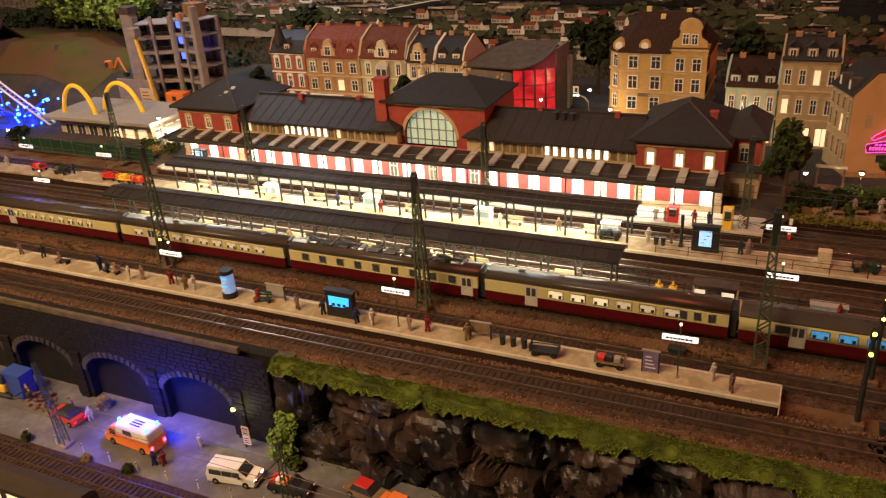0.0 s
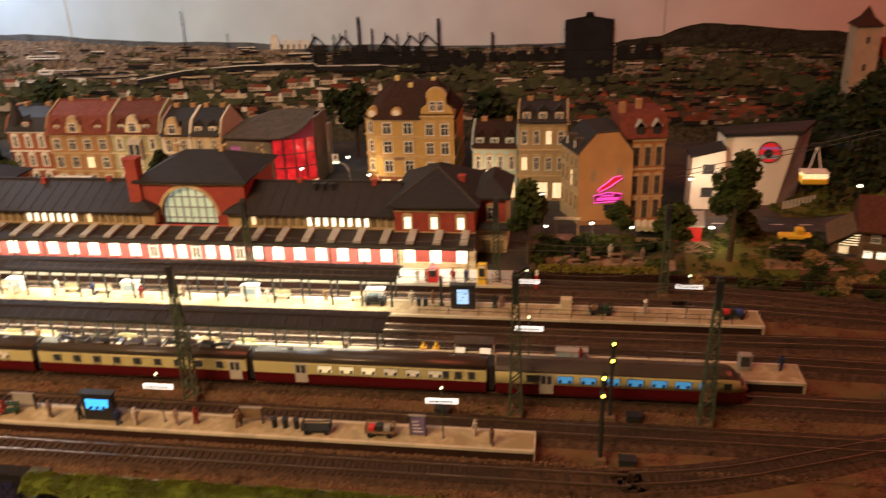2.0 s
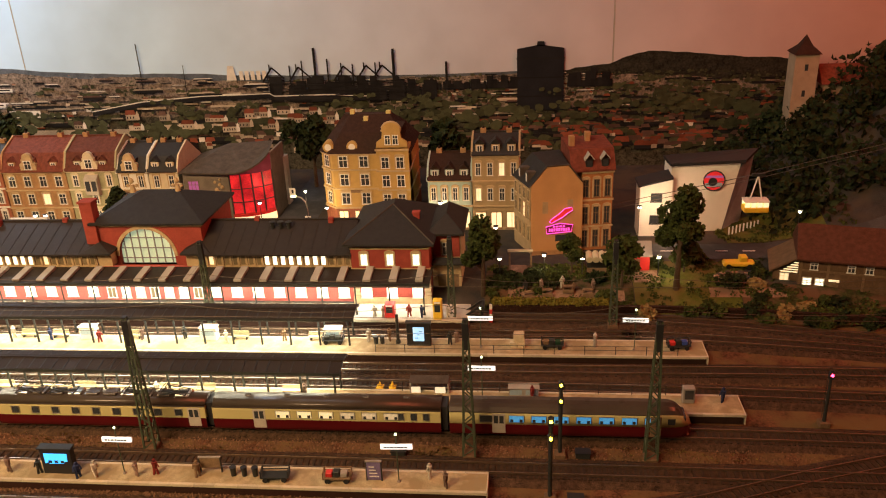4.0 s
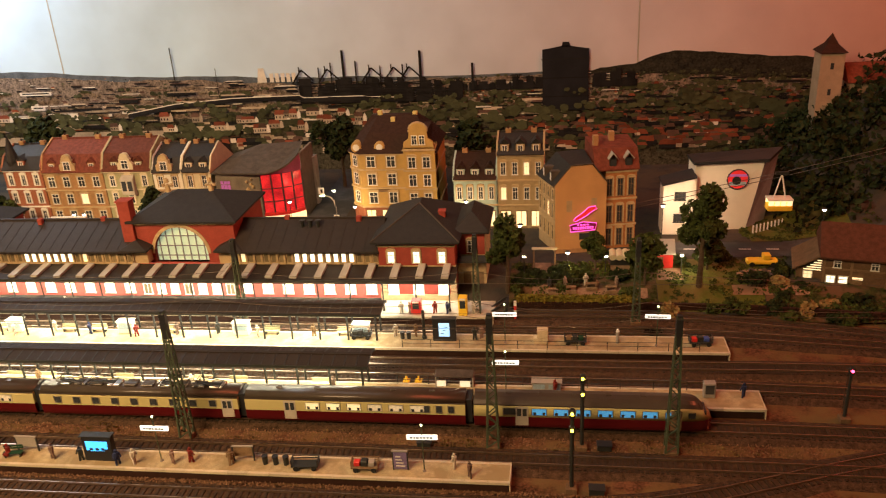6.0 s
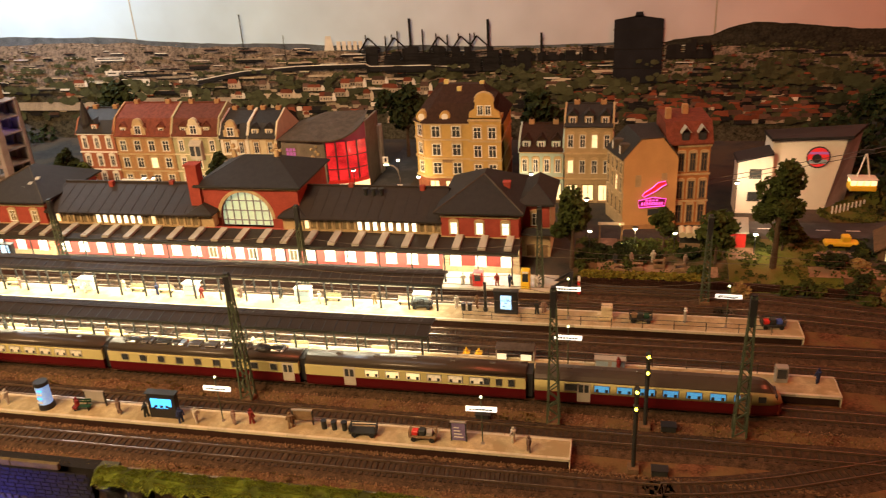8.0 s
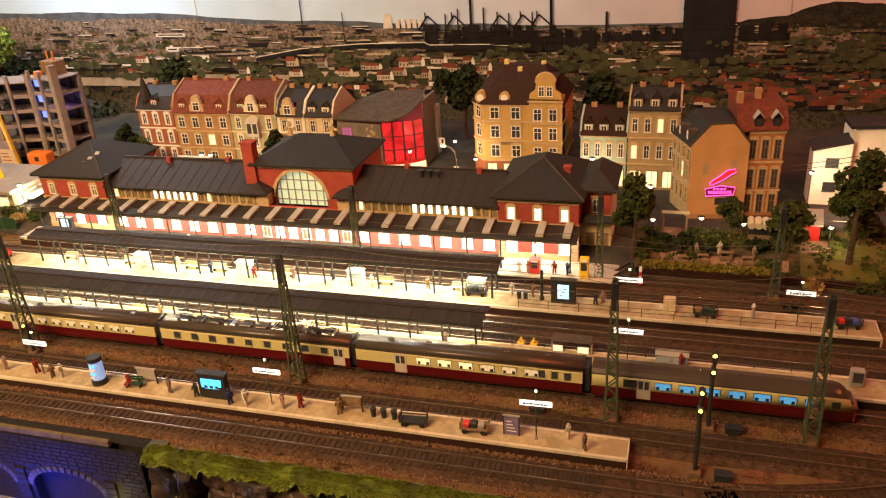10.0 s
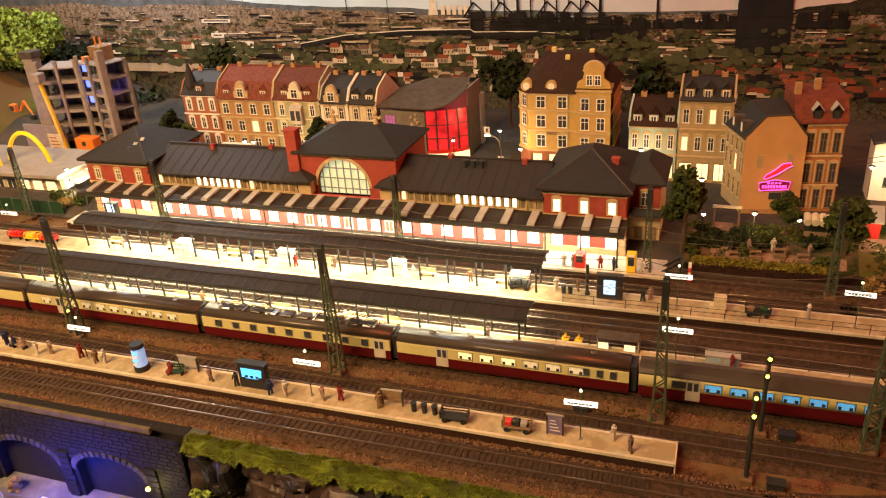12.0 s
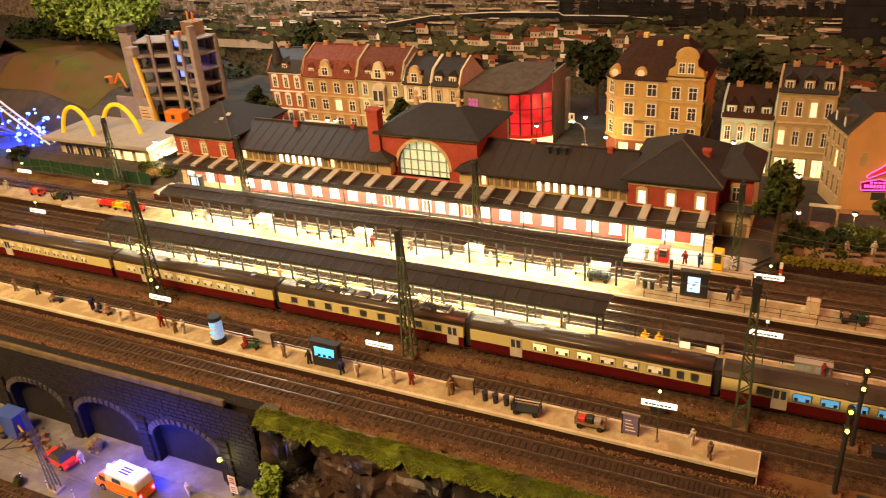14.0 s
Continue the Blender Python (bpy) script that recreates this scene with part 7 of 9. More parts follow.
tree(-104, 84.0, 3, 15, 6.5, "dark tree behind the concrete frame", "leafd", 12, 1300, leaf=0.7)
tree(-38, 86, 3, 14, 6, "dark tree between the houses", "leafd", 13, 1200, leaf=0.7)
tree(-9, 82, 3, 14, 5, "dark tree behind the houses", "leafd", 14, 900, leaf=0.7)


def bush(x, y, z, r, label, m="leaf", seed=1, n=260, sz=0.8, leaf=0.35):
    bm = bmesh.new()
    rr = random.Random(seed)
    for k in range(5):
        leaf_cloud(bm, (rr.uniform(-0.5, 0.5) * r, rr.uniform(-0.4, 0.4) * r, r * sz * rr.uniform(0.4, 0.8)), r * 0.6, n // 5, leaf, seed * 17 + k, sz)
    return solid("bush", bm, M[m], label, "bush", "bushes", pos=at(x, y, z))


for k, (x, y, r, m) in enumerate(((24.2, 32.8, 1.7, "dry"), (38.5, 33.6, 2.0, "leafd"), (33.5, 34.0, 1.9, "leaf"), (40.5, 31.0, 1.4, "leaf"), (43.5, 33.0, 1.9, "dry"), (48, 30.5, 1.5, "leaf"),
                                  (36.5, 38.5, 2.2, "leafd"), (30.5, 33.2, 1.4, "leaf"), (4.2, 40, 1.8, "leafd"), (8.0, 41.5, 2.0, "leafd"), (11.0, 40.2, 1.7, "leaf"), (1.8, 38.4, 1.7, "leafd"), (16.5, 40.2, 1.7, "leafd"),
                                  (18.2, 36.0, 1.5, "leaf"), (26.5, 46.0, 1.6, "leaf"), (33.5, 47.0, 1.7, "leaf"), (40.5, 38.5, 1.3, "dry"), (46.5, 34.5, 1.3, "dry"), (52, 33.5, 1.6, "leaf"), (57, 31, 1.8, "leafd"),
                                  (-106.5, 36.5, 2.0, "leaf"), (-109.5, 35.6, 1.7, "dry"), (-112, 36.8, 1.8, "leaf"), (-146, 36, 2.6, "leafd"))):
    bush(x, y, height(x, y) - 0.1, r, "rounded bush beside the tracks" if m != "dry" else "dry pale shrub beside the tracks", m, 40 + k)
bm = bmesh.new()
for k in range(75):
    leaf_cloud(bm, (1.5 + 0.23 * k, 34.4 + 0.1 * math.sin(k), 1.5), 0.75, 22, 0.25, 300 + k)
solid("hedge", bm, M["hedge"], "low clipped yellow-green hedge along the siding", "hedge")

# garden lawn, low wall, road and paths
def patch(name, x0, x1, y0, y1, m, label, lift=0.12, nx=24, ny=14, cut=None):
    bm = bmesh.new()
    g = [[bm.verts.new((x0 + (x1 - x0) * i / nx, y0 + (y1 - y0) * j / ny, height(x0 + (x1 - x0) * i / nx, y0 + (y1 - y0) * j / ny) + lift)) for j in range(ny + 1)] for i in range(nx + 1)]
    for i in range(nx):
        for j in range(ny):
            bm.faces.new((g[i][j], g[i + 1][j], g[i + 1][j + 1], g[i][j + 1]))
    return solid(name, bm, M[m], label, kind="structure", smooth=True)


patch("lawn", 22.5, 38, 33.2, 47.5, "lawn", "mown green lawn with the tree on it")
patch("lawn_upper", 40, 56, 55, 66, "lawn", "green slope beside the white hall", 0.2)
patch("garden_soil", 0, 22.4, 34.2, 46, "garden", "dark planted beer garden")
patch("garden_right", 38.1, 62, 30.5, 39, "garden", "planted strip beside the tracks", 0.14)
patch("garden_path", 3.6, 6.4, 35.2, 46, "gravelpath", "pale gravel path through the beer garden", 0.2, 4, 14)
patch("garden_path", 6.4, 21, 35.6, 37.4, "gravelpath", "pale gravel terrace between the garden tables", 0.2, 20, 3)
patch("yard_path", 22.8, 26.8, 39.5, 44.0, "gravelpath", "pinkish gravel yard in front of the shed", 0.2, 6, 6)
def pond(x, y, rx, ry):
    z = height(x, y)
    th = thing("pond", x, y, z, "dark round pond with a stony rim", "pond", kind="structure")
    part("water", cyl(bmesh.new(), (0, 0, 0.18), (0, 0, 0.24), 1.0, n=28), M["glass"], th).scale = (rx, ry, 1)
    for k in range(30):
        a = k * math.tau / 30
        q = ball(bmesh.new(), (0, 0, 0), 0.42 + 0.16 * math.sin(k * 2.3), 0.7, 5, 0.3)
        part("rim_stone", q, M["gravelpath" if k % 3 else "rib"], th, at=at(rx * 1.04 * math.cos(a), ry * 1.04 * math.sin(a), 0.25))
pond(38.4, 41.0, 3.0, 1.9)
patch("garden_path", 33.5, 44.5, 36.4, 38.2, "gravelpath", "pinkish gravel path past the pond", 0.2, 12, 3)
patch("town_road", 21, 66, 48.5, 54.5, "road", "asphalt road through the town", 0.22)
patch("town_street", -41, -33.5, 52, 97, "road", "narrow asphalt street between the houses", 0.2)
for k in range(9):
    solid("road_marking", B(24 + 4.4 * k, 26 + 4.4 * k, 51.3, 51.55, 2.46, 2.5), M["white"], "white dashed road marking", kind="structure")
th = thing("garden_wall", 0, 0, 0, "low brick garden wall along the siding", "wall", kind="structure")
bk = mesh_of("brick", B(0.02, 0.98, 0, 0.5, 0.02, 0.42, bev=0.03), M["platwall"])
for k in range(56):
    for j in range(3):
        part("brick", bk, None, th, at=at(0.5 + k + (0.5 if j % 2 else 0), 33.6 - max(0, k - 24) ** 1.5 * 0.018, 0.0 + 0.43 * j))


# forest on the slope
bm = bmesh.new()
rr = random.Random(55)
for k in range(420):
    x, y = rr.uniform(44, 110), rr.uniform(58, 97)
    z = height(x, y)
    leaf_cloud(bm, (x, y, z + 1.8), 2.6, 26, 0.7, 900 + k)
solid("forest", bm, M["leafd"], "dark dense forest on the slope", "forest", kind="stuff")
bm = bmesh.new()
for k in range(150):
    x, y = rr.uniform(-200, -135), rr.uniform(80, 97)
    leaf_cloud(bm, (x, y, height(x, y) + 1.5), 2.4, 22, 0.7, 1500 + k)
solid("forest", bm, M["leafd"], "dark bushes on the far slope", "forest", kind="stuff")
patch("meadow", -200, -146, 56, 76, "meadow", "green-brown meadow slope", 0.2)


def castle():
    th = thing("castle_tower", 59.9, 90.0, 14.5, "square pale stone castle tower with a pointed roof", "tower")
    part("wall", B(-2.2, 2.2, -2.2, 2.2, -4, 13.2), M["castle"], th)
    bm = bmesh.new()
    vs = [bm.verts.new((a, b, 13.1)) for a, b in ((-2.6, -2.6), (2.6, -2.6), (2.6, 2.6), (-2.6, 2.6))]
    mid = [bm.verts.new((v.co.x * 0.4, v.co.y * 0.4, 14.6)) for v in vs]
    top = bm.verts.new((0, 0, 16.6))
    bm.faces.new(vs[::-1])
    for k in range(4):
        bm.faces.new((vs[k], vs[(k + 1) % 4], mid[(k + 1) % 4], mid[k]))
        bm.faces.new((mid[k], mid[(k + 1) % 4], top))
    part("roof", bm, M["tile_brown"], th)
    for zz in (5, 10):
        part("slit_window", B(-0.3, 0.3, -2.25, -2.1, zz, zz + 1.2), M["glass"], th)
    hs = thing("castle_house", 69.5, 92.0, 14.6, "castle building with an orange tiled roof", "house")
    part("wall", B(-5.5, 6, -3, 3, -4, 7.2), M["castle"], hs)
    part("roof", extrude_x(bmesh.new(), [(-3.5, 7.0), (0, 10.4), (3.5, 7.0)], -6, 6.4), M["tile_red"], hs)
    part("turret", cyl(bmesh.new(), (7.5, 0, -4), (7.5, 0, 7.5), 1.8, n=10), M["castle"], hs)
    part("turret_roof", cyl(bmesh.new(), (7.5, 0, 7.4), (7.5, 0, 10.5), 2.2, 0.05, n=10), M["tile_red"], hs)
    return th


castle()


def gondola():
    th = thing("cable_car", 42.6, 51.0, 9.6, "lit cream and yellow cable car cabin on a hanger", "cable car")
    part("cabin", B(-1.9, 1.9, -1.1, 1.1, 0, 0.95, bev=0.15), M["yellow"], th)
    part("ceiling_lamp", B(-1.5, 1.5, -0.6, 0.6, 1.62, 1.75), M["lit"], th, "lit cabin lamp")
    for q in (-1.4, -0.47, 0.47, 1.4):
        for s in (-1.05, 0.95):
            part("window", B(q - 0.4, q + 0.4, s, s + 0.1, 0.95, 1.75), M["litsoft"], th, "lit cabin window")
    part("roof", B(-1.95, 1.95, -1.15, 1.15, 1.75, 2.0, bev=0.08), M["whitewall"], th)
    bm = bmesh.new()
    for q in (-0.9, 0.9):
        cyl(bm, (q, 0, 2.0), (0, 0, 6.0), 0.12, n=5)
    part("hanger", bm, M["white"], th)
    part("carriage", B(-1.0, 1.0, -0.2, 0.2, 5.8, 6.3), M["dark"], th)
    rp = thing("cable_car_rope", 0, 0, 0, "thin carrying rope of the cable car", "rope")
    part("rope", wire([(20, 57, 8.5), (42.6, 51, 15.8), (70, 44, 25.5)], 0.06), M["wire"], rp)
    part("haul_rope", wire([(20, 57.5, 7.5), (42.6, 51.5, 14.9), (70, 44.5, 24.5)], 0.05), M["wire"], rp)
    st = thing("rope_pylon", 20, 58, 2.2, "small steel rope pylon", "pylon")
    part("shaft", cyl(bmesh.new(), (0, 0, 0), (0, 0, 6.4), 0.3, n=8), M["dark"], st)


gondola()


def greens():
    bm, bm2 = bmesh.new(), bmesh.new()
    rr = random.Random(77)
    for k in range(2600):
        x, y = rr.choice(((rr.uniform(0, 22), rr.uniform(34.8, 46)), (rr.uniform(38, 62), rr.uniform(30.5, 39)), (rr.uniform(22, 44), rr.uniform(33, 48)), (rr.uniform(39, 60), rr.uniform(54.8, 66))))
        n1 = noise.noise(Vector((x * 0.25, y * 0.25, 2)))
        if n1 < -0.05:
            continue
        leaf_cloud(bm if n1 < 0.2 else bm2, (x, y, height(x, y) + 0.25), 0.45, 7, 0.22, 4000 + k, 0.5)
    solid("ground_cover", bm, M["leaf"], "low dark planting in the gardens", "planting", kind="stuff")
    solid("ground_cover", bm2, M["grass2"], "low green planting in the gardens", "planting", kind="stuff")
    for k in range(34):
        x, y = rr.choice(((rr.uniform(0.5, 21), rr.uniform(38, 46)), (rr.uniform(0.5, 10), rr.uniform(36, 40)), (rr.uniform(36, 44), rr.uniform(34, 46)), (rr.uniform(44, 60), rr.uniform(30, 36))))
        bush(x, y, height(x, y) - 0.1, rr.uniform(0.8, 1.7), "rounded dark garden bush", rr.choice(("leafd", "leafd", "leaf")), 200 + k, 130, 0.9, 0.3)


greens()


def shed():
    th = thing("red_shed", 23.6, 45.5, 2.2, "small red shed with a grey pitched roof", "shed")
    part("wall", B(-2.0, 2.0, -1.5, 1.5, -0.3, 2.8), M["red"], th)
    part("roof", extrude_x(bmesh.new(), [(-1.9, 2.6), (-1.9, 2.85), (0, 4.6), (1.9, 2.85), (1.9, 2.6)], -2.3, 2.3), M["board"], th)
    part("door", B(-0.4, 0.5, -1.56, -1.45, 0, 2.1), M["wood"], th)
    bh = thing("beer_garden_kiosk", 18.0, 42.0, 2.2, "kiosk with a scalloped yellow awning", "kiosk")
    part("counter", B(-2.2, 2.2, -0.9, 0.9, -0.3, 1.2), M["wood"], bh)
    part("back", B(-2.2, 2.2, 0.7, 0.9, 1.2, 3.2), M["dark"], bh)
    for k in range(5):
        part("awning_scallop", cyl(bmesh.new(), (-2.0 + k, -1.1, 3.3), (-2.0 + k, 0.9, 3.6), 0.52, n=10), M["cream"], bh)
    tr = thing("yellow_tractor", 39.6, 45.2, 2.3, "yellow works vehicle on the road edge", "vehicle")
    part("body", B(-2.6, 2.2, -0.8, 0.8, 0.4, 1.2, bev=0.2), M["yellow"], tr)
    part("cab", B(-0.2, 1.0, -0.7, 0.7, 1.2, 2.1, bev=0.15), M["yellow"], tr)
    for q in (-1.8, 1.4):
        part("wheel", cyl(bmesh.new(), (q, -0.9, 0.45), (q, 0.9, 0.45), 0.45, n=12), M["tyre"], tr)
    gr = thing("garden_gate", 5.4, 44.0, 2.2, "wooden garden gate frame with a beam", "gate")
    for q in (-1.7, 1.7):
        part("post", B(q - 0.15, q + 0.15, -0.15, 0.15, -0.3, 3.4), M["wood"], gr)
    part("beam", B(-2.0, 2.0, -0.2, 0.2, 3.4, 3.75), M["cream"], gr)
    for k, (x, y) in enumerate(((9.5, 36.8), (12.6, 37.4), (15.6, 36.8), (6.8, 36.4))):
        tb = thing("garden_table", x, y, height(x, y) + 0.1, "small wooden beer garden table with benches", "table", "beer garden tables")
        part("tabletop", B(-0.8, 0.8, -0.35, 0.35, 0.8, 0.9), M["wood"], tb)
        for s in (-0.65, 0.65):
            part("leg", B(s - 0.06, s + 0.06, -0.3, 0.3, 0, 0.8), M["wood"], tb)
        for s in (-0.75, 0.75):
            part("bench", B(-0.8, 0.8, s - 0.14, s + 0.14, 0, 0.5), M["wood"], tb)


shed()


# ---- street lamps ----
def street_lamp(x, y, z, h, label="black street lamp with a glowing globe"):
    th = thing("street_lamp", x, y, z, label, "street lamp", "street lamps")
    part("post", cyl(bmesh.new(), (0, 0, -0.3), (0, 0, h), 0.09, 0.06, n=7), M["dark"], th)
    part("shade", cyl(bmesh.new(), (0, 0, h + 0.38), (0, 0, h + 0.5), 0.5, 0.1, n=12), M["dark"], th)
    part("globe", ball(bmesh.new(), (0, 0, h + 0.15), 0.34, 0.9, 5), M["globe"], th, "glowing globe")
    return th


for x, y, h in ((9.1, 42, 3.6), (15.0, 42, 3.0), (2.2, 42, 3.0), (1.5, 46, 6.6), (-8.8, 60, 5.8), (-41.7, 60, 6.0), (-33.0, 60, 8.2), (25.5, 57.5, 5.6), (26.6, 42.0, 3.2), (51.7, 57, 3.4), (-29.4, 60, 5.0), (-84, 58, 4.6), (-82, 58, 4.6), (-108.5, 37, 5.8), (-145, 33, 3.8)):
    street_lamp(x, y, height(x, y), h)

th = thing("street_lamp", -33.4, 61.5, 2.4, "curved grey street lamp with road signs on its post", "street lamp", "street lamps")
part("post", tube(bmesh.new(), [(0, 0, -0.3), (0, 0, 4.2), (-0.2, 0, 5.6), (-0.9, 0, 6.4), (-2.0, 0, 6.7)], 0.13, 6), M["board"], th)
part("head", B(-2.9, -1.8, -0.25, 0.25, 6.5, 6.8, bev=0.08), M["globe2"], th, "glowing lamp head")
for zz, xx in ((7.0, -2.4), (1.6, 0.0)):
    sgn = part("road_sign", B(xx - 0.55, xx + 0.55, -0.2, -0.12, zz, zz + 1.3, bev=0.04), M["white"], th, "small white road sign")
    part("sign_bar", B(xx - 0.12, xx + 0.25, -0.225, -0.2, zz + 0.3, zz + 1.0), M["black"], sgn)

th = thing("barn", -181, 62, 9.0, "dark timber barn on the slope", "barn")
part("wall", B(-5, 5, -4, 4, -4, 6), M["umber"], th)
part("roof", extrude_x(bmesh.new(), [(-4.8, 5.6), (0, 9.6), (4.8, 5.6), (4.8, 6.0), (0, 10.0), (-4.8, 6.0)], -5.6, 5.6), M["tile_brown"], th)

th = thing("excavator", -149, 66, 7.4, "orange excavator on the building site", "excavator")
part("track", B(-1.8, 1.8, -1.2, 1.2, -2.4, -0.6, bev=0.25), M["dark"], th)
part("body", B(-1.6, 1.4, -1.1, 1.1, -0.5, 1.2, bev=0.2), M["orange"], th)
part("cab", B(-0.2, 1.3, -1.0, 0.2, 1.2, 2.9, bev=0.12), M["orange"], th)
part("cab_window", B(0.0, 1.1, -1.05, -0.98, 1.5, 2.6), M["glass"], th)
part("boom", cyl(bmesh.new(), (1.2, 0.5, 0.8), (3.0, 0.5, 3.4), 0.35, 0.28, n=6), M["orange"], th)
part("arm", cyl(bmesh.new(), (3.0, 0.5, 3.4), (4.6, 0.5, 0.2), 0.28, 0.2, n=6), M["orange"], th)
part("bucket", B(4.1, 5.1, -0.1, 1.1, -0.9, 0.3, bev=0.15), M["dark"], th)


# ---- platform furniture ----
def figurine(x, y, z, m, h=2.0, rz=0.0, seat=False):
    bm = bmesh.new()
    if seat:
        box(bm, -0.28, 0.28, -0.5, 0.25, 0.35, 0.65)
        cyl(bm, (0, 0.1, 0.5), (0, 0.12, 1.25), 0.3, 0.26, n=7)
        ball(bm, (0, 0.08, 1.52), 0.2, 1.15, 5)
    else:
        for s in (-0.12, 0.14):
            cyl(bm, (s * 1.4, s * 0.8, 0), (s, 0, 0.95), 0.13, 0.15, n=6)
        cyl(bm, (0, 0, 0.85), (0, 0.02, 1.6), 0.24, 0.3, n=7)
        for s in (-1, 1):
            cyl(bm, (s * 0.3, 0, 1.5), (s * 0.4, -0.15, 0.95), 0.09, n=5)
        ball(bm, (0, 0, 1.82), 0.19, 1.15, 5)
    k = h / 2.0
    for v in bm.verts:
        v.co *= k
    return solid("figurine", bm, M[m], "small painted figurine sitting on the platform" if seat else "small painted figurine standing on the ground", "figurine", "figurines", pos=at(x, y, z, rz))


FIG = ("skin", "dark", "bluefig", "figw", "skin", "redfig", "wood", "figw")
k = 0
for x, y in ((-97.1, -5.5), (-93.1, -5.2), (-82, -5.7), (-76, -6.7), (-74.2, -6.2), (-69.6, -6.0), (-66.9, -6.5), (-65.7, -6.3), (-50.3, -6.5), (-46.7, -6.6), (-42.0, -7.1), (-40.1, -6.9), (-35.6, -6.6),
             (-33.6, -6.2), (-28.8, -6.4), (-3.8, -5.6), (-2.0, -7.0)):
    figurine(x, y, 1.0, FIG[k % 8], 1.95 + 0.1 * (k % 3), 40 * k)
    k += 1
for x, y in ((-15.5, 23.2), (-12.6, 23.4), (-4.1, 22.6), (-3.2, 23.0), (-74, 22), (-62, 22.6), (-54.4, 22.2), (-48.4, 23), (-35.7, 22.4), (-27.5, 23.0), (-42.2, 23.4), (-86, 22.4), (-68, 23.2), (29.4, 9.6), (7.0, 9.4), (-21, 9.2), (-40, 9.0), (-62, 9.4), (-78, 9.2),
             (-136, 22), (-133.5, 22.5), (-116.7, 22.6)):
    figurine(x, y, 1.0, FIG[(k * 3) % 8], 2.0, 55 * k)
    k += 1
for x, y in ((-15.9, 30.4), (-14.6, 30.2), (-10.8, 30.6), (-8.9, 30.4), (-5.0, 30.4), (-24, 31), (-37, 31.5), (-52, 31), (-71, 31.2)):
    figurine(x, y, 1.0, FIG[(k * 5) % 8], 2.0, 70 * k)
    k += 1
for x, y in ((8.6, 37.6), (11.8, 38.2), (13.4, 36.9), (6.2, 37.3), (16.4, 37.6), (-57, -19.4), (-60, -23.6), (-59, -23.2), (-76.8, -19.4), (-73.5, -19.8)):
    figurine(x, y, height(x, y) if y > 0 else -11.3, FIG[(k * 3) % 8], 2.0, 70 * k)
    k += 1


def station_sign(x, y, rz=0.0):
    th = thing("station_sign", x, y, 1.0, "illuminated white station name sign on a slim post", "sign", "station signs", rz)
    part("post", cyl(bmesh.new(), (0, 0, 0), (0, 0, 5.9), 0.07, n=7), M["mastgreen"], th)
    part("foot", cyl(bmesh.new(), (0, 0, 0), (0, 0, 0.25), 0.22, 0.12, n=8), M["concrete"], th)
    pn = part("panel", B(-1.65, 1.65, -0.12, 0.12, 4.15, 4.72, bev=0.03), M["signface"], th, "glowing white panel")
    xx = -1.3
    for w in (0.28, 0.2, 0.34, 0.22, 0.3, 0.26, 0.3):
        part("text_bar", B(xx, xx + w, -0.135, -0.115, 4.33, 4.52), M["black"], pn)
        xx += w + 0.09
    part("lamp", ball(bmesh.new(), (0, 0, 5.95), 0.16, 1.2, 5), M["globe2"], th, "small pale lamp")
    return th


for x, y, r in ((-37.2, -6.2, 0), (-7.0, -6.3, 2), (-68.7, -6.0, 0), (0.2, 21.8, 0), (20.6, 21.6, -2), (1.0, 9.2, 0), (-127, 22.4, 0), (-108, 22.2, 0), (-108.6, 9.6, 0)):
    station_sign(x, y, r)


def screen(x, y, w, h, m, label):
    th = thing("video_screen", x, y, 1.0, label, "screen", "video screens")
    part("housing", B(-w / 2, w / 2, -0.35, 0.45, 0.0, h, bev=0.08), M["black"], th)
    part("roof", B(-w / 2 - 0.12, w / 2 + 0.12, -0.45, 0.55, h, h + 0.14), M["dark"], th)
    if m == "screen":
        dsp = extrude_y(bmesh.new(), [(-1.3, 1.45), (-0.9, 1.6), (-0.85, 1.4), (0.85, 1.45), (0.9, 1.7), (1.25, 1.7), (1.35, 2.7), (-1.3, 2.7)], -0.4, -0.34)
    else:
        dsp = B(-0.75, 0.75, -0.4, -0.34, 0.8, 2.9)
    d = part("display", dsp, M[m], th, "glowing display")
    for k in range(3):
        part("picture_bar", B(-0.5 + 0.3 * k, -0.1 + 0.3 * k, -0.42, -0.39, 1.2 + 0.5 * k, 1.35 + 0.5 * k) if m != "screen" else B(-0.9 + 0.7 * k, -0.5 + 0.7 * k, -0.42, -0.39, 1.5, 1.85), M["paleblue" if m != "screen" else "black"], d)
    return th


screen(-44.4, -6.3, 3.6, 3.25, "screen", "black video screen with a glowing blue picture")
screen(-8.3, 22.3, 3.3, 3.4, "screenw", "black video screen with a white-blue picture")
screen(-95.8, 32.2, 2.6, 3.0, "screenw", "small blue-white screen at the station end")


def advert_column():
    th = thing("advertising_column", -60.2, -6.3, 1.0, "round advertising column with a pale blue lit poster", "advertising column")
    part("base", cyl(bmesh.new(), (0, 0, 0), (0, 0, 0.7), 0.95, 0.9, n=20), M["black"], th)
    part("drum", cyl(bmesh.new(), (0, 0, 0.7), (0, 0, 3.2), 0.78, n=20), M["poster"], th, "lit blue-white poster drum")
    part("cap", cyl(bmesh.new(), (0, 0, 3.2), (0, 0, 3.65), 0.9, 0.8, n=20), M["black"], th)
    for k in range(4):
        part("poster_shape", B(-0.5 + 0.1 * k, 0.2 + 0.1 * k, -0.8, -0.74, 0.95 + 0.55 * k, 1.15 + 0.55 * k), M["screen" if k % 2 else "white"], th)


advert_column()


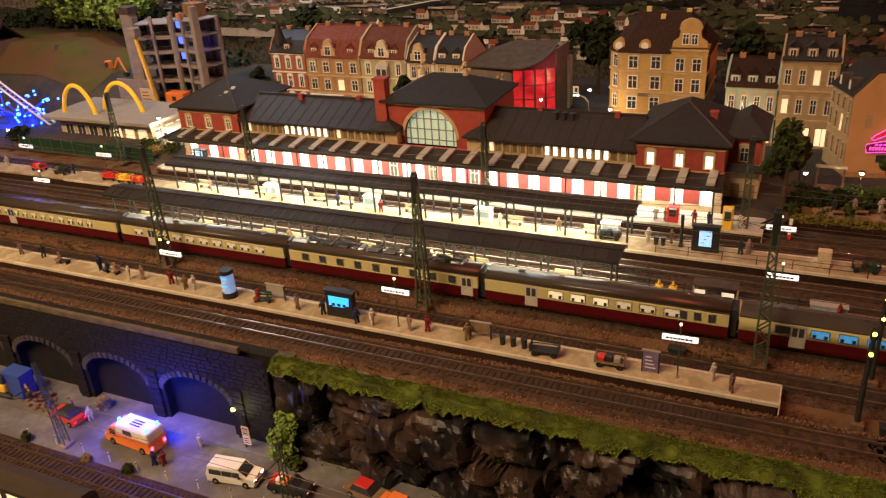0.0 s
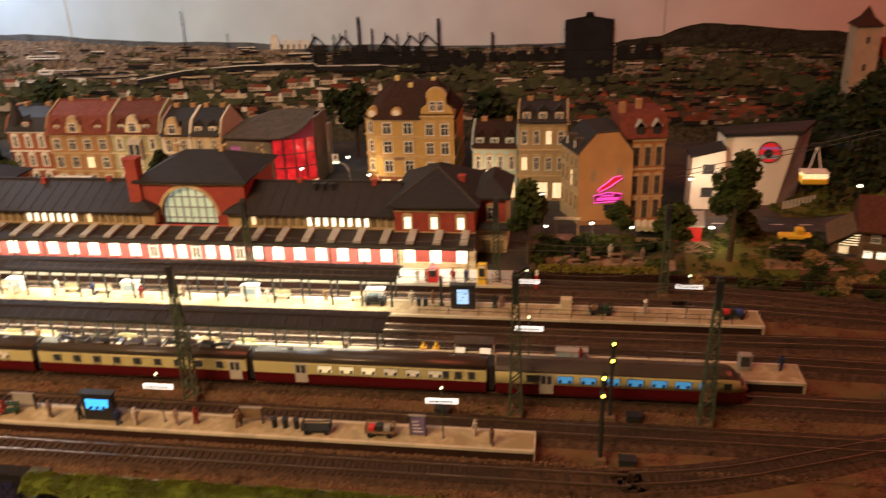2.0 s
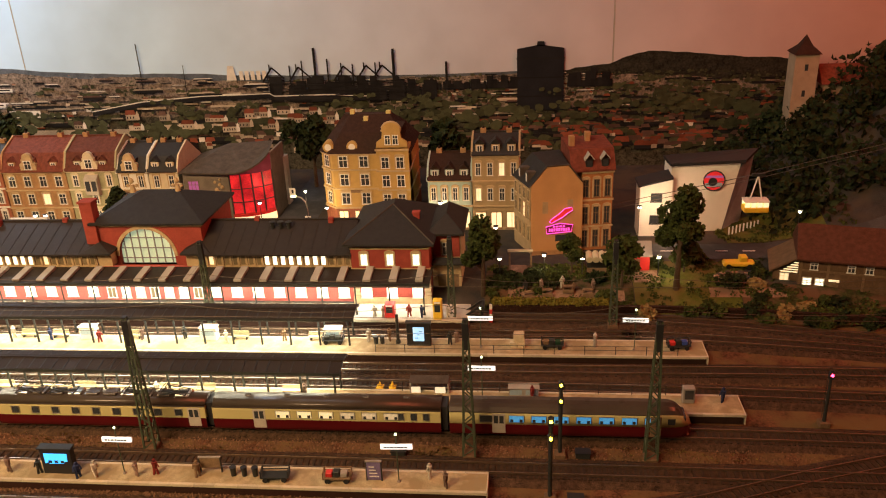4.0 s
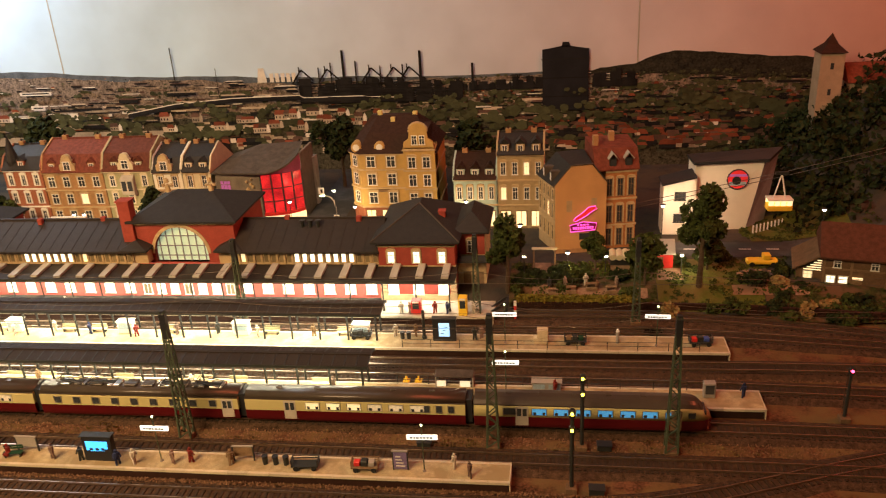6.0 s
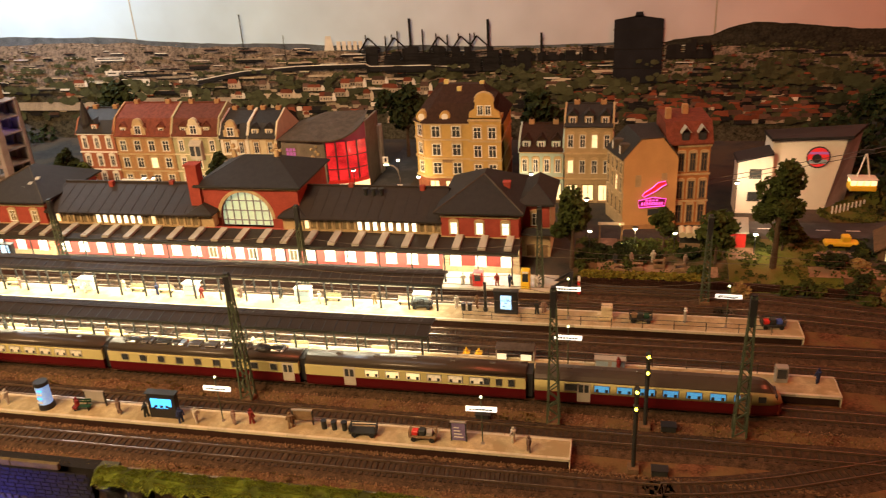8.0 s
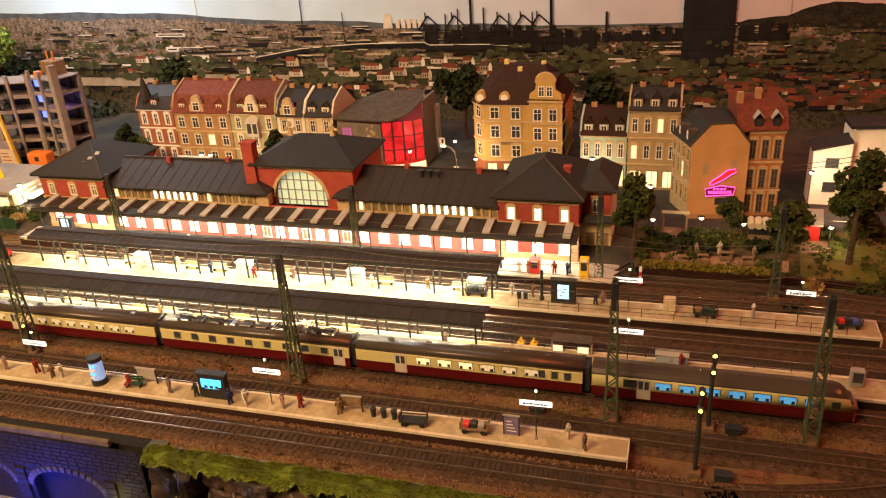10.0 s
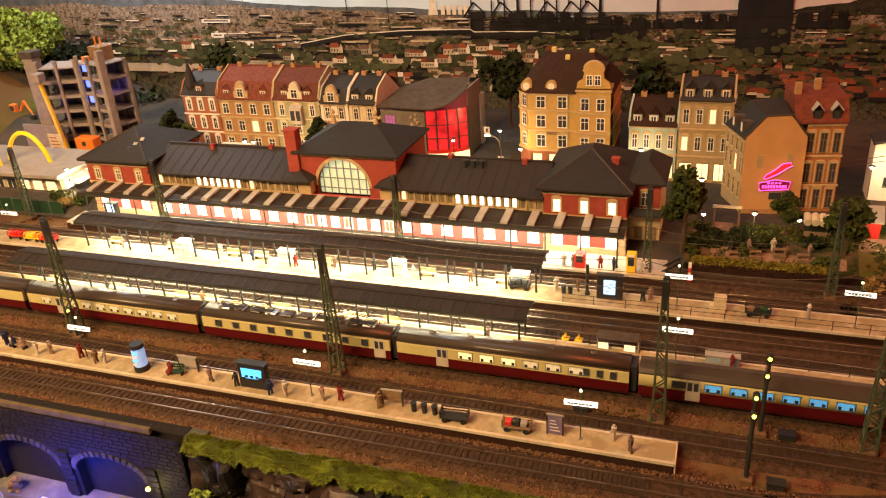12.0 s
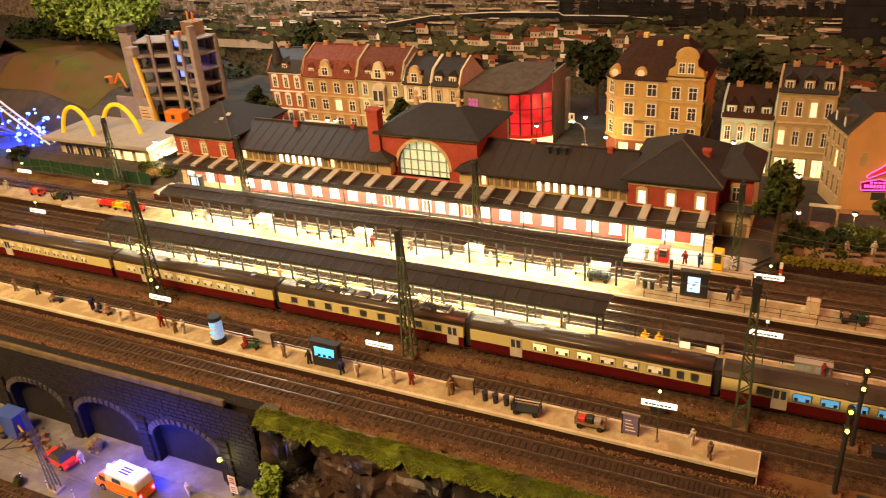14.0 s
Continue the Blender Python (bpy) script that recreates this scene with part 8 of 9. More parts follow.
def bench(x, y, rz, m, label):
    th = thing("platform_bench", x, y, 1.0, label, "bench", "platform benches", rz)
    for q in range(3):
        part("seat_slat", B(-1.1, 1.1, -0.35 + 0.22 * q, -0.18 + 0.22 * q, 0.5, 0.58), M[m], th)
    for q in range(2):
        part("back_slat", B(-1.1, 1.1, 0.33, 0.4, 0.75 + 0.3 * q, 0.97 + 0.3 * q), M[m], th)
    for s in (-0.85, 0.85):
        part("leg", B(s - 0.06, s + 0.06, -0.35, 0.38, 0, 0.5), M["dark"], th)
    return th


bench(-55.4, -6.3, 10, "fence", "green platform bench with slatted back")
bench(-79.5, -6.0, -5, "wood", "brown platform bench with slatted back")
bench(-88.8, -5.8, 5, "dark", "dark platform bench with slatted back")
figurine(-56.0, -6.4, 1.0, "redfig", 2.0, 0, True)
figurine(-79.0, -6.1, 1.0, "skin", 2.0, 0, True)
figurine(-80.4, -6.1, 1.0, "bluefig", 2.0, 0, True)
figurine(-89.2, -5.9, 1.0, "skin", 2.0, 0, True)


def cart(x, y, rz, label, m="dark", load=None, z=1.0):
    th = thing("luggage_cart", x, y, z, label, "luggage cart", "luggage carts", rz)
    part("bed", B(-1.5, 1.5, -0.6, 0.6, 0.5, 0.65), M[m], th)
    for s in (-1.0, 1.0):
        for t in (-0.62, 0.5):
            part("wheel", cyl(bmesh.new(), (s, t, 0.3), (s, t + 0.12, 0.3), 0.3, n=12), M["tyre"], th)
    for s in (-1.45, 1.45):
        for zz in (0.95, 1.3):
            part("rail", B(s - 0.05, s + 0.05, -0.6, 0.6, zz - 0.05, zz + 0.05), M[m], th)
        for t in (-0.55, 0.55):
            part("upright", B(s - 0.05, s + 0.05, t - 0.05, t + 0.05, 0.6, 1.4), M[m], th)
    for zz in (0.95, 1.3):
        part("rail", B(-1.45, 1.45, 0.52, 0.6, zz - 0.05, zz + 0.05), M[m], th)
    for i, ld in enumerate(load or ()):
        part("parcel", B(-1.2 + 0.8 * i, -0.5 + 0.8 * i, -0.4, 0.35, 0.66, 1.2 + 0.15 * (i % 2), bev=0.06), M[ld], th)
    return th


cart(-20.2, -6.5, 4, "dark slatted luggage cart on the front platform")
cart(-13.5, -6.4, 2, "wooden luggage cart with a red seat load", "wood", ("red", "dark", "board"))
cart(9.8, 21.9, 0, "dark luggage cart on the middle platform", "dark", ("wood", "dark", "fence"))
cart(26.4, 22.0, 6, "luggage cart with dark and red boxes", "dark", ("red", "dark", "bluep"))
cart(-20.4, 22.6, 0, "black luggage cart under the canopy end", "black", ("dark", "black", "dark"))
cart(-125, 22.3, 0, "red luggage cart with parcels", "red", ("red", "orange", "dark"))
cart(-119, 22.0, 0, "dark luggage cart with crates", "dark", ("wood", "fence", "dark"))
cart(-107.5, 22.0, 4, "small red electric cart on the platform", "red", ("red", "red", "red"))
cart(-103.8, 21.8, 4, "small yellow electric cart on the platform", "yellow", ("yellow", "yellow", "orange"))
cart(-100.5, 21.8, 4, "red electric cart at the canopy end", "red", ("red", "orange", "red"))

th = thing("crate_stack", 5.0, 22.2, 1.0, "stack of pale wooden crates on the platform", "crates")
for i, (a, b, c) in enumerate(((0, 0, 0), (1.05, 0, 0), (0.5, 0, 0.85), (0.5, 0, 1.5))):
    part("crate", B(a - 0.9, a + 0.1 if i < 2 else a + 0.6, -0.6, 0.6, c, c + (0.8 if c < 0.9 else 0.55), bev=0.05), M["pale"], th)


def board(x, y, w, h, label, m="wood", rz=0.0, z=1.0, lift=0.0):
    th = thing("notice_board", x, y, z, label, "notice board", "notice boards", rz)
    part("panel", B(-w / 2, w / 2, -0.08, 0.08, lift, lift + h, bev=0.03), M[m], th)
    part("cap", B(-w / 2 - 0.08, w / 2 + 0.08, -0.14, 0.14, lift + h, lift + h + 0.12), M["board"], th)
    for s in (-w / 2, w / 2):
        part("post", B(s - 0.07, s + 0.07, -0.09, 0.09, 0, lift + h), M["dark"], th)
    return th


board(-27.6, -5.6, 2.3, 1.3, "brown wooden notice board", "wood", 3, 1.0, 0.6)
board(-54.2, -5.2, 2.6, 1.4, "grey notice board behind a bench", "board", 0, 1.0, 0.5)
bd = board(-9.6, -6.2, 1.6, 2.3, "upright timetable stand with a purple poster", "poster2", 0, 1.0, 0.1)
for k in range(4):
    part("text_bar", B(-0.5, 0.5 - 0.15 * k, -0.1, -0.085, 0.5 + 0.4 * k, 0.62 + 0.4 * k), M["white"], bd)
for k in range(3):
    b = thing("litter_bin", -25.0 + 1.2 * k, -6.0, 1.0, "small dark litter bin on the platform", "bin", "litter bins")
    part("drum", cyl(bmesh.new(), (0, 0, 0), (0, 0, 1.0), 0.28, 0.33, n=12), M["dark"], b)
    part("rim", cyl(bmesh.new(), (0, 0, 1.0), (0, 0, 1.08), 0.36, n=12), M["black"], b)
for k in range(2):
    b = thing("litter_bin", -14.4 + 0.9 * k, 22.6, 1.0, "small dark litter bin near the screen", "bin", "litter bins")
    part("drum", cyl(bmesh.new(), (0, 0, 0), (0, 0, 1.0), 0.28, 0.33, n=12), M["dark"], b)
    part("rim", cyl(bmesh.new(), (0, 0, 1.0), (0, 0, 1.08), 0.36, n=12), M["black"], b)
p = thing("bollard", 15.5, 22.2, 1.0, "grey ticket post on the platform", "post")
part("shaft", cyl(bmesh.new(), (0, 0, 0), (0, 0, 1.8), 0.22, n=10), M["board"], p)
part("head", cyl(bmesh.new(), (0, 0, 1.8), (0, 0, 2.2), 0.3, 0.1, n=10), M["white"], p)
p = thing("pillar", -11.3, 22.8, 1.0, "dark iron pillar beside the screen", "pillar")
part("shaft", cyl(bmesh.new(), (0, 0, 0), (0, 0, 4.4), 0.22, n=10), M["dark"], p)
part("base", cyl(bmesh.new(), (0, 0, 0), (0, 0, 0.4), 0.34, n=10), M["dark"], p)


def booth(x, y, m, label, w=1.2, h=2.9, z=1.0):
    th = thing("telephone_booth", x, y, z, label, "booth", "booths")
    part("body", B(-w / 2, w / 2, -w / 2, w / 2, 0, h, bev=0.1), M[m], th)
    part("window", B(-w * 0.32, w * 0.32, -w / 2 - 0.03, -w / 2 + 0.05, h * 0.42, h * 0.85), M["glass"], th)
    part("sign", B(-w * 0.34, w * 0.34, -w / 2 - 0.04, -w / 2 + 0.05, h * 0.88, h * 0.97), M["white"], th)
    return th


booth(-6.5, 30.2, "yellow", "yellow telephone booth on the station platform", 1.3, 3.0)
booth(-13.6, 30.6, "red", "red ticket machine on the station platform", 1.5, 2.2)
# kiosk and glass shelters behind the train
th = thing("subway_shelter", -5.6, 10.2, 1.0, "grey-roofed stair shelter on the middle platform", "shelter")
part("roof", B(-2.5, 2.4, 0.0, 1.9, 1.45, 1.6, bev=0.05), M["rib"], th)
for s in (-1.6, 1.5):
    part("lit_panel", B(s - 0.8, s + 0.5, 0.1, 0.2, 0.1, 0.9), M["signface2"], th, "glowing pale panel")
for s in (-3.0, 3.0):
    part("side", B(s * 0.78 - 0.08, s * 0.78 + 0.08, 0.05, 1.8, 0, 1.45), M["board"], th)
th = thing("glass_waiting_room", 6.0, 9.6, 1.0, "low grey waiting room with pale windows", "waiting room")
part("body", B(-1.8, 1.8, 0.3, 1.4, 0, 1.15, bev=0.06), M["board"], th)
for s in (-0.95, 0.95):
    part("window", B(s - 0.72, s + 0.72, 0.25, 0.35, 0.3, 0.95), M["paleblue"], th)
part("roof", B(-1.9, 1.9, 0.2, 1.5, 1.15, 1.25), M["rooflight"], th)
th = thing("vending_machine", 25.4, 9.6, 1.0, "grey vending cabinet at the platform end", "cabinet")
part("body", B(-0.7, 0.7, -0.5, 0.5, 0, 2.0, bev=0.06), M["board"], th)
part("front", B(-0.5, 0.5, -0.54, -0.48, 0.6, 1.8), M["glass"], th)
for k, x in enumerate((-12.0, -10.4)):
    th = thing("warning_cone", x, 11.6, 1.0, "small yellow warning cone", "cone", "warning cones")
    part("cone", cyl(bmesh.new(), (0, 0, 0), (0, 0, 0.9), 0.3, 0.04, n=10), M["yellow"], th)
    part("foot", B(-0.45, 0.45, -0.45, 0.45, 0, 0.1), M["yellow"], th)


# ---- signals ----
def signal(x, y, z, h, lamps, label, m="amber", ladder=True):
    th = thing("railway_signal", x, y, z, label, "signal", "signals")
    part("foot", B(-0.6, 0.6, -0.6, 0.6, -0.35, 0.35, bev=0.08), M["umber"], th)
    part("post", cyl(bmesh.new(), (0, 0, 0.3), (0, 0, h), 0.22, 0.16, n=8), M["dark"], th)
    for zz in lamps:
        hd = part("head", B(-0.3, 0.3, -0.25, 0.25, zz - 0.5, zz + 0.5, bev=0.1), M["black"], th, "black signal head")
        for q in (0.12,):
            part("lens", cyl(bmesh.new(), (0.0, -0.25, zz + q), (0.0, -0.36, zz + q), 0.17, n=12), M[m], hd, "glowing lens")
    if ladder:
        bm = bmesh.new()
        for s in (-0.2, 0.2):
            cyl(bm, (s, 0.4, 0.3), (s, 0.3, h - 0.5), 0.035, n=4)
        for k in range(int(h / 0.5)):
            cyl(bm, (-0.2, 0.38, 0.6 + 0.5 * k), (0.2, 0.38, 0.6 + 0.5 * k), 0.03, n=4)
        part("ladder", bm, M["dark"], th)
    return th


signal(8.7, -7.0, 0, 10.0, (9.4, 7.4), "tall black railway signal with yellow-green lamps")
signal(10.0, 0.2, 0, 9.6, (9.0, 7.0), "black railway signal beside the train")
signal(40.2, 7.1, 0, 7.0, (6.4,), "black railway signal with a red lamp", "redlamp")
signal(-75.0, -0.9, 0, 4.6, (4.2,), "short signal with a yellow lamp beside a mast")
for x, y in ((11.3, -7.2), (12.5, 0.3), (-8, -0.2)):
    bx = thing("signal_box", x, y, -0.3, "small dark relay box beside the track", "box", "relay boxes")
    part("body", B(-0.8, 0.8, -0.5, 0.5, 0, 0.7, bev=0.06), M["dark"], bx)
    part("lid", B(-0.86, 0.86, -0.56, 0.56, 0.7, 0.8), M["black"], bx)


def buffer_stop():
    th = thing("buffer_stop", -1.2, 32.0, 0.2, "black steel buffer stop with a red and white post", "buffer stop")
    for s in (-0.8, 0.8):
        part("frame", extrude_y(bmesh.new(), [(-2.4, 0), (-2.0, 0), (0.9, 2.0), (0.9, 0), (1.2, 0), (1.2, 2.4), (0.8, 2.4)], s - 0.12, s + 0.12), M["black"], th)
    part("beam", B(1.0, 1.4, -1.3, 1.3, 1.6, 2.3), M["black"], th)
    for k in range(4):
        part("post_band", B(2.2, 2.6, -1.6, -1.2, 0.7 * k, 0.7 * (k + 1)), M["white" if k % 2 else "red"], th)


buffer_stop()
# railing on the middle platforms
for y0, xa, xb in ((20.1, -14, 29), (10.8, -13, 26)):
    th = thing("platform_railing", 0, 0, 1.0, "thin dark railing along the platform", "railing", "railings")
    n = int((xb - xa) / 4)
    for k in range(n + 1):
        part("post", cyl(bmesh.new(), (xa + 4 * k, y0, 0), (xa + 4 * k, y0, 1.3), 0.05, n=5), M["dark"], th)
    for zz in (0.7, 1.3):
        part("rail", cyl(bmesh.new(), (xa, y0, zz), (xa + 4 * n, y0, zz), 0.035, n=5), M["dark"], th)
# furniture under the canopies
for k, x in enumerate(range(-88, -20, 9)):
    for yy, lab in ((23.4, "bench under the rear canopy"), (9.8, "bench under the front canopy")):
        th = thing("platform_bench", x + 2.1 * (k % 3), yy, 1.0, ("pale wooden " if k % 2 else "olive-green ") + lab, "bench", "canopy benches")
        part("seat", B(-1.2, 1.2, -0.3, 0.3, 0.45, 0.58), M["pale" if k % 2 else "olive"], th)
        part("backrest", B(-1.2, 1.2, 0.2, 0.3, 0.7, 1.2), M["pale" if k % 2 else "olive"], th)
        for s in (-0.9, 0.9):
            part("leg", B(s - 0.08, s + 0.08, -0.28, 0.28, 0, 0.45), M["dark"], th)
    if k % 2:
        th = thing("platform_kiosk", x + 4.5, 23.4, 1.0, "small white kiosk under the canopy", "kiosk", "kiosks")
        part("body", B(-1.2, 1.2, -0.6, 0.6, 0, 1.9, bev=0.08), M["whitewall"], th)
        part("window", B(-0.95, 0.95, -0.66, -0.58, 0.8, 1.6), M["paleblue"], th)
        part("roof", B(-1.3, 1.3, -0.7, 0.7, 1.9, 2.0), M["rooflight"], th)
    th = thing("platform_clock" if k % 3 == 0 else "hanging_sign", x, 23.4, 4.2, "small hanging platform sign under the roof", "sign", "hanging signs")
    part("panel", B(-0.8, 0.8, -0.08, 0.08, 0, 0.5), M["bluep" if k % 2 else "white"], th)
    for s in (-0.6, 0.6):
        part("rod", cyl(bmesh.new(), (s, 0, 0.5), (s, 0, 1.35), 0.03, n=4), M["dark"], th)


# ---- the street below the wall ----
Z = -11.3
solid("pavement", B(-160, -46.0, -18.4, -14.9, Z, Z + 0.18, bev=0.03), M["asphalt"], "narrow concrete pavement along the wall", kind="structure")


def vehicle_wheels(th, xs, hw, r=0.42):
    me = mesh_of("wheel", cyl(bmesh.new(), (0, -0.16, 0), (0, 0.16, 0), r, n=16), M["tyre"])
    hub = mesh_of("hub", cyl(bmesh.new(), (0, -0.18, 0), (0, 0.18, 0), r * 0.5, n=12), M["chrome"])
    for x in xs:
        for s in (-hw, hw):
            w = part("wheel", me, None, th, at=at(x, s, r))
            part("hub", hub, None, w)


def van_body(prof, hw):
    """A side profile of (x, z) points swept across, with a narrower roof."""
    bm = bmesh.new()
    top = max(z for _, z in prof)
    rings = []
    for y in (-hw, -hw * 0.97, hw * 0.97, hw):
        rings.append([bm.verts.new((x, y * (0.86 + 0.14 * min(1, (top - z) / (top * 0.45))), z)) for x, z in prof])
    n = len(prof)
    for a, b in zip(rings, rings[1:]):
        for k in range(n):
            bm.faces.new((a[k], b[k], b[(k + 1) % n], a[(k + 1) % n]))
    bm.faces.new(rings[0])
    bm.faces.new(rings[-1][::-1])
    return bm


def ambulance():
    th = thing("ambulance", -64.8, -21.3, Z, "orange and white ambulance with lit blue beacons", "ambulance", rz=176)
    hw = 1.25
    part("lower_body", van_body([(-3.7, 0.35), (3.5, 0.35), (3.75, 1.0), (3.4, 1.45), (-3.7, 1.45)], hw), M["orange"], th, "orange lower body")
    part("cab", van_body([(1.4, 1.44), (3.45, 1.44), (2.5, 2.5), (1.4, 2.75)], hw), M["orange"], th)
    part("box", B(-3.7, 1.45, -hw, hw, 1.45, 3.15, bev=0.15), M["whitewall"], th, "white box body")
    part("stripe", B(-3.72, 1.46, -hw - 0.03, hw + 0.03, 1.5, 2.0), M["orange"], th)
    part("windscreen", extrude_y(bmesh.new(), [(3.33, 1.55), (3.38, 1.55), (2.6, 2.46), (2.55, 2.46)], -0.95, 0.95), M["glass"], th)
    for s in (-1, 1):
        part("side_window", B(1.6, 2.55, s * (hw + 0.01) - 0.02, s * (hw + 0.01) + 0.02, 1.6, 2.3), M["glass"], th)
        part("side_window", B(-1.2, 0.2, s * (hw + 0.03) - 0.02, s * (hw + 0.03) + 0.02, 2.15, 2.8), M["glass"], th)
        part("headlight", cyl(bmesh.new(), (3.62, s * 0.85, 0.95), (3.82, s * 0.85, 0.95), 0.2, n=10), M["globe"], th)
        part("tail_light", B(-3.8, -3.68, s * 0.95 - 0.15, s * 0.95 + 0.15, 0.9, 1.3), M["redlamp"], th)
    for x, y in ((2.0, 0.0), (-3.3, 0.8), (-3.3, -0.8)):
        zz = 2.7 if x > 0 else 3.15
        part("beacon", cyl(bmesh.new(), (x, y, zz), (x, y, zz + 0.35), 0.24, 0.18, n=12), M["bluelamp"], th, "glowing blue beacon")
    for k in range(3):
        part("roof_text_bar", B(-1.8, -0.2, -0.5 + 0.4 * k, -0.3 + 0.4 * k, 3.15, 3.165), M["black"], th)
    part("bumper", B(3.6, 3.85, -1.15, 1.15, 0.35, 0.65, bev=0.06), M["dark"], th)
    vehicle_wheels(th, (-2.3, 2.4), 1.12, 0.45)


ambulance()


def white_van(x, y, rz):
    th = thing("white_van", x, y, Z, "white passenger van with dark windows on the street", "van", rz=rz)
    part("body", van_body([(-2.8, 0.3), (2.75, 0.3), (2.9, 0.75), (2.75, 1.15), (1.9, 1.3), (0.95, 2.15), (-2.6, 2.2), (-2.85, 1.2)], 1.1), M["white"], th)
    part("windscreen", extrude_y(bmesh.new(), [(1.86, 1.36), (1.92, 1.36), (1.08, 2.1), (1.02, 2.1)], -0.85, 0.85), M["glass"], th)
    for s in (-1, 1):
        for a, b in ((-2.4, -1.0), (-0.85, 0.3), (0.4, 1.2)):
            part("side_window", B(a, b, s * 1.06 - 0.05, s * 1.06 + 0.05, 1.25, 1.85), M["glass"], th)
        part("headlight", B(2.7, 2.86, s * 0.8 - 0.2, s * 0.8 + 0.2, 0.75, 1.0), M["globe"], th, "lit headlight")
        part("mirror", B(1.15, 1.35, s * 1.25 - 0.1, s * 1.25 + 0.1, 1.3, 1.55), M["dark"], th)
        part("tail_light", B(-2.9, -2.8, s * 0.85 - 0.12, s * 0.85 + 0.12, 0.9, 1.3), M["red"], th)
    part("bumper", B(2.75, 2.98, -1.0, 1.0, 0.3, 0.6, bev=0.05), M["board"], th)
    vehicle_wheels(th, (-1.8, 1.8), 1.0, 0.38)


white_van(-49.9, -22.3, 8)


def car(x, y, rz, m, label, roofm=None, load=None, z=Z):
    th = thing("car", x, y, z, label, "car", "cars", rz)
    part("body", van_body([(-2.3, 0.28), (2.3, 0.28), (2.4, 0.7), (2.2, 0.95), (-2.3, 1.0), (-2.4, 0.6)], 1.0), M[m], th)
    part("cabin", van_body([(-1.6 if not load else 0.1, 0.96), (1.2, 0.96), (0.6, 1.62), (-1.2 if not load else 0.2, 1.66)], 0.9), M["glass"], th, "dark glazed cabin")
    part("roof", B(-1.15 if not load else 0.2, 0.6, -0.72, 0.72, 1.6, 1.72, bev=0.05), M[roofm or m], th)
    for s in (-1, 1):
        part("headlight", B(2.3, 2.42, s * 0.7 - 0.16, s * 0.7 + 0.16, 0.6, 0.8), M["white"], th)
        part("tail_light", B(-2.44, -2.34, s * 0.7 - 0.16, s * 0.7 + 0.16, 0.65, 0.85), M["redlamp2"], th)
    for i, l in enumerate(load or ()):
        part("load", B(-2.1 + 0.7 * i, -1.5 + 0.7 * i, -0.7, 0.6, 1.0, 1.5 + 0.2 * (i % 2), bev=0.08), M[l], th)
    vehicle_wheels(th, (-1.5, 1.5), 0.92, 0.36)
    return th


car(-43.2, -21.6, 4, "black", "black pickup with red and pale load", None, ("red", "white", "orange"))
car(-35.2, -19.6, -8, "wood", "brown estate car with a red roof", "red")
car(-31.0, -20.4, -8, "orange", "orange car beside the rock face", "orange")
car(-76.2, -20.6, 172, "red", "small dark red car with lit tail lamps", "dark")
car(-95, -20.8, 176, "bluep", "blue car parked by the wall")
th = thing("blue_skip", -86.2, -18.8, Z + 0.18, "blue steel container beside an excavation", "container")
part("body", extrude_y(bmesh.new(), [(-1.3, 0), (1.3, 0), (1.6, 3.4), (-1.6, 3.4)], -1.0, 1.0), M["bluep"], th)
part("rim", B(-1.7, 1.7, -1.1, 1.1, 3.4, 3.6), M["bluep"], th)
th = thing("excavator", -88.5, -19.5, Z, "yellow-orange excavator digging at the wall foot", "excavator")
part("track", B(-1.6, 1.6, -0.9, 0.9, 0, 0.8, bev=0.2), M["dark"], th)
part("body", B(-1.4, 1.2, -0.9, 0.9, 0.9, 2.2, bev=0.2), M["yellow"], th)
part("cab", B(0.0, 1.2, -0.8, 0.1, 2.2, 3.4, bev=0.1), M["glass"], th)
part("boom", cyl(bmesh.new(), (1.0, 0.3, 1.8), (3.0, 0.3, 3.6), 0.25, 0.18, n=6), M["yellow"], th)
part("arm", cyl(bmesh.new(), (3.0, 0.3, 3.6), (4.2, 0.3, 1.2), 0.18, 0.14, n=6), M["yellow"], th)
part("bucket", B(3.8, 4.6, -0.2, 0.8, 0.5, 1.3, bev=0.15), M["dark"], th)
bm = bmesh.new()
rr = random.Random(91)
for k in range(60):
    ball(bm, (rr.gauss(0, 1.6), rr.gauss(0, 0.8), abs(rr.gauss(0.2, 0.3))), rr.uniform(0.15, 0.4), 0.8, 5)
solid("rubble", bm, M["gravel"], "heap of brown rubble beside the excavator", "rubble", kind="stuff", pos=at(-82.5, -18.8, Z))

# wall lamp with posters, bushes
th = thing("street_lamp", -51.9, -17.7, Z + 0.18, "street lamp with a yellow glowing head and posters on its post", "street lamp", "street lamps")
part("post", cyl(bmesh.new(), (0, 0, 0), (0, 0, 5.2), 0.1, 0.07, n=7), M["dark"], th)
part("arm", cyl(bmesh.new(), (0, 0, 5.2), (-0.7, 0, 5.3), 0.06, n=6), M["dark"], th)
part("head", ball(bmesh.new(), (-0.8, 0, 5.05), 0.3, 0.9, 8), M["wallglow"], th, "glowing yellow lamp head")
for z0, m in ((1.9, "pale"), (0.6, "whitewall")):
    b = part("poster", B(-0.1, 0.9, -0.14, -0.08, z0, z0 + 1.2), M[m], th, "small poster")
    for k in range(3):
        part("text_bar", B(0.05, 0.7, -0.155, -0.135, z0 + 0.2 + 0.3 * k, z0 + 0.32 + 0.3 * k), M["red" if k == 1 else "black"], b)
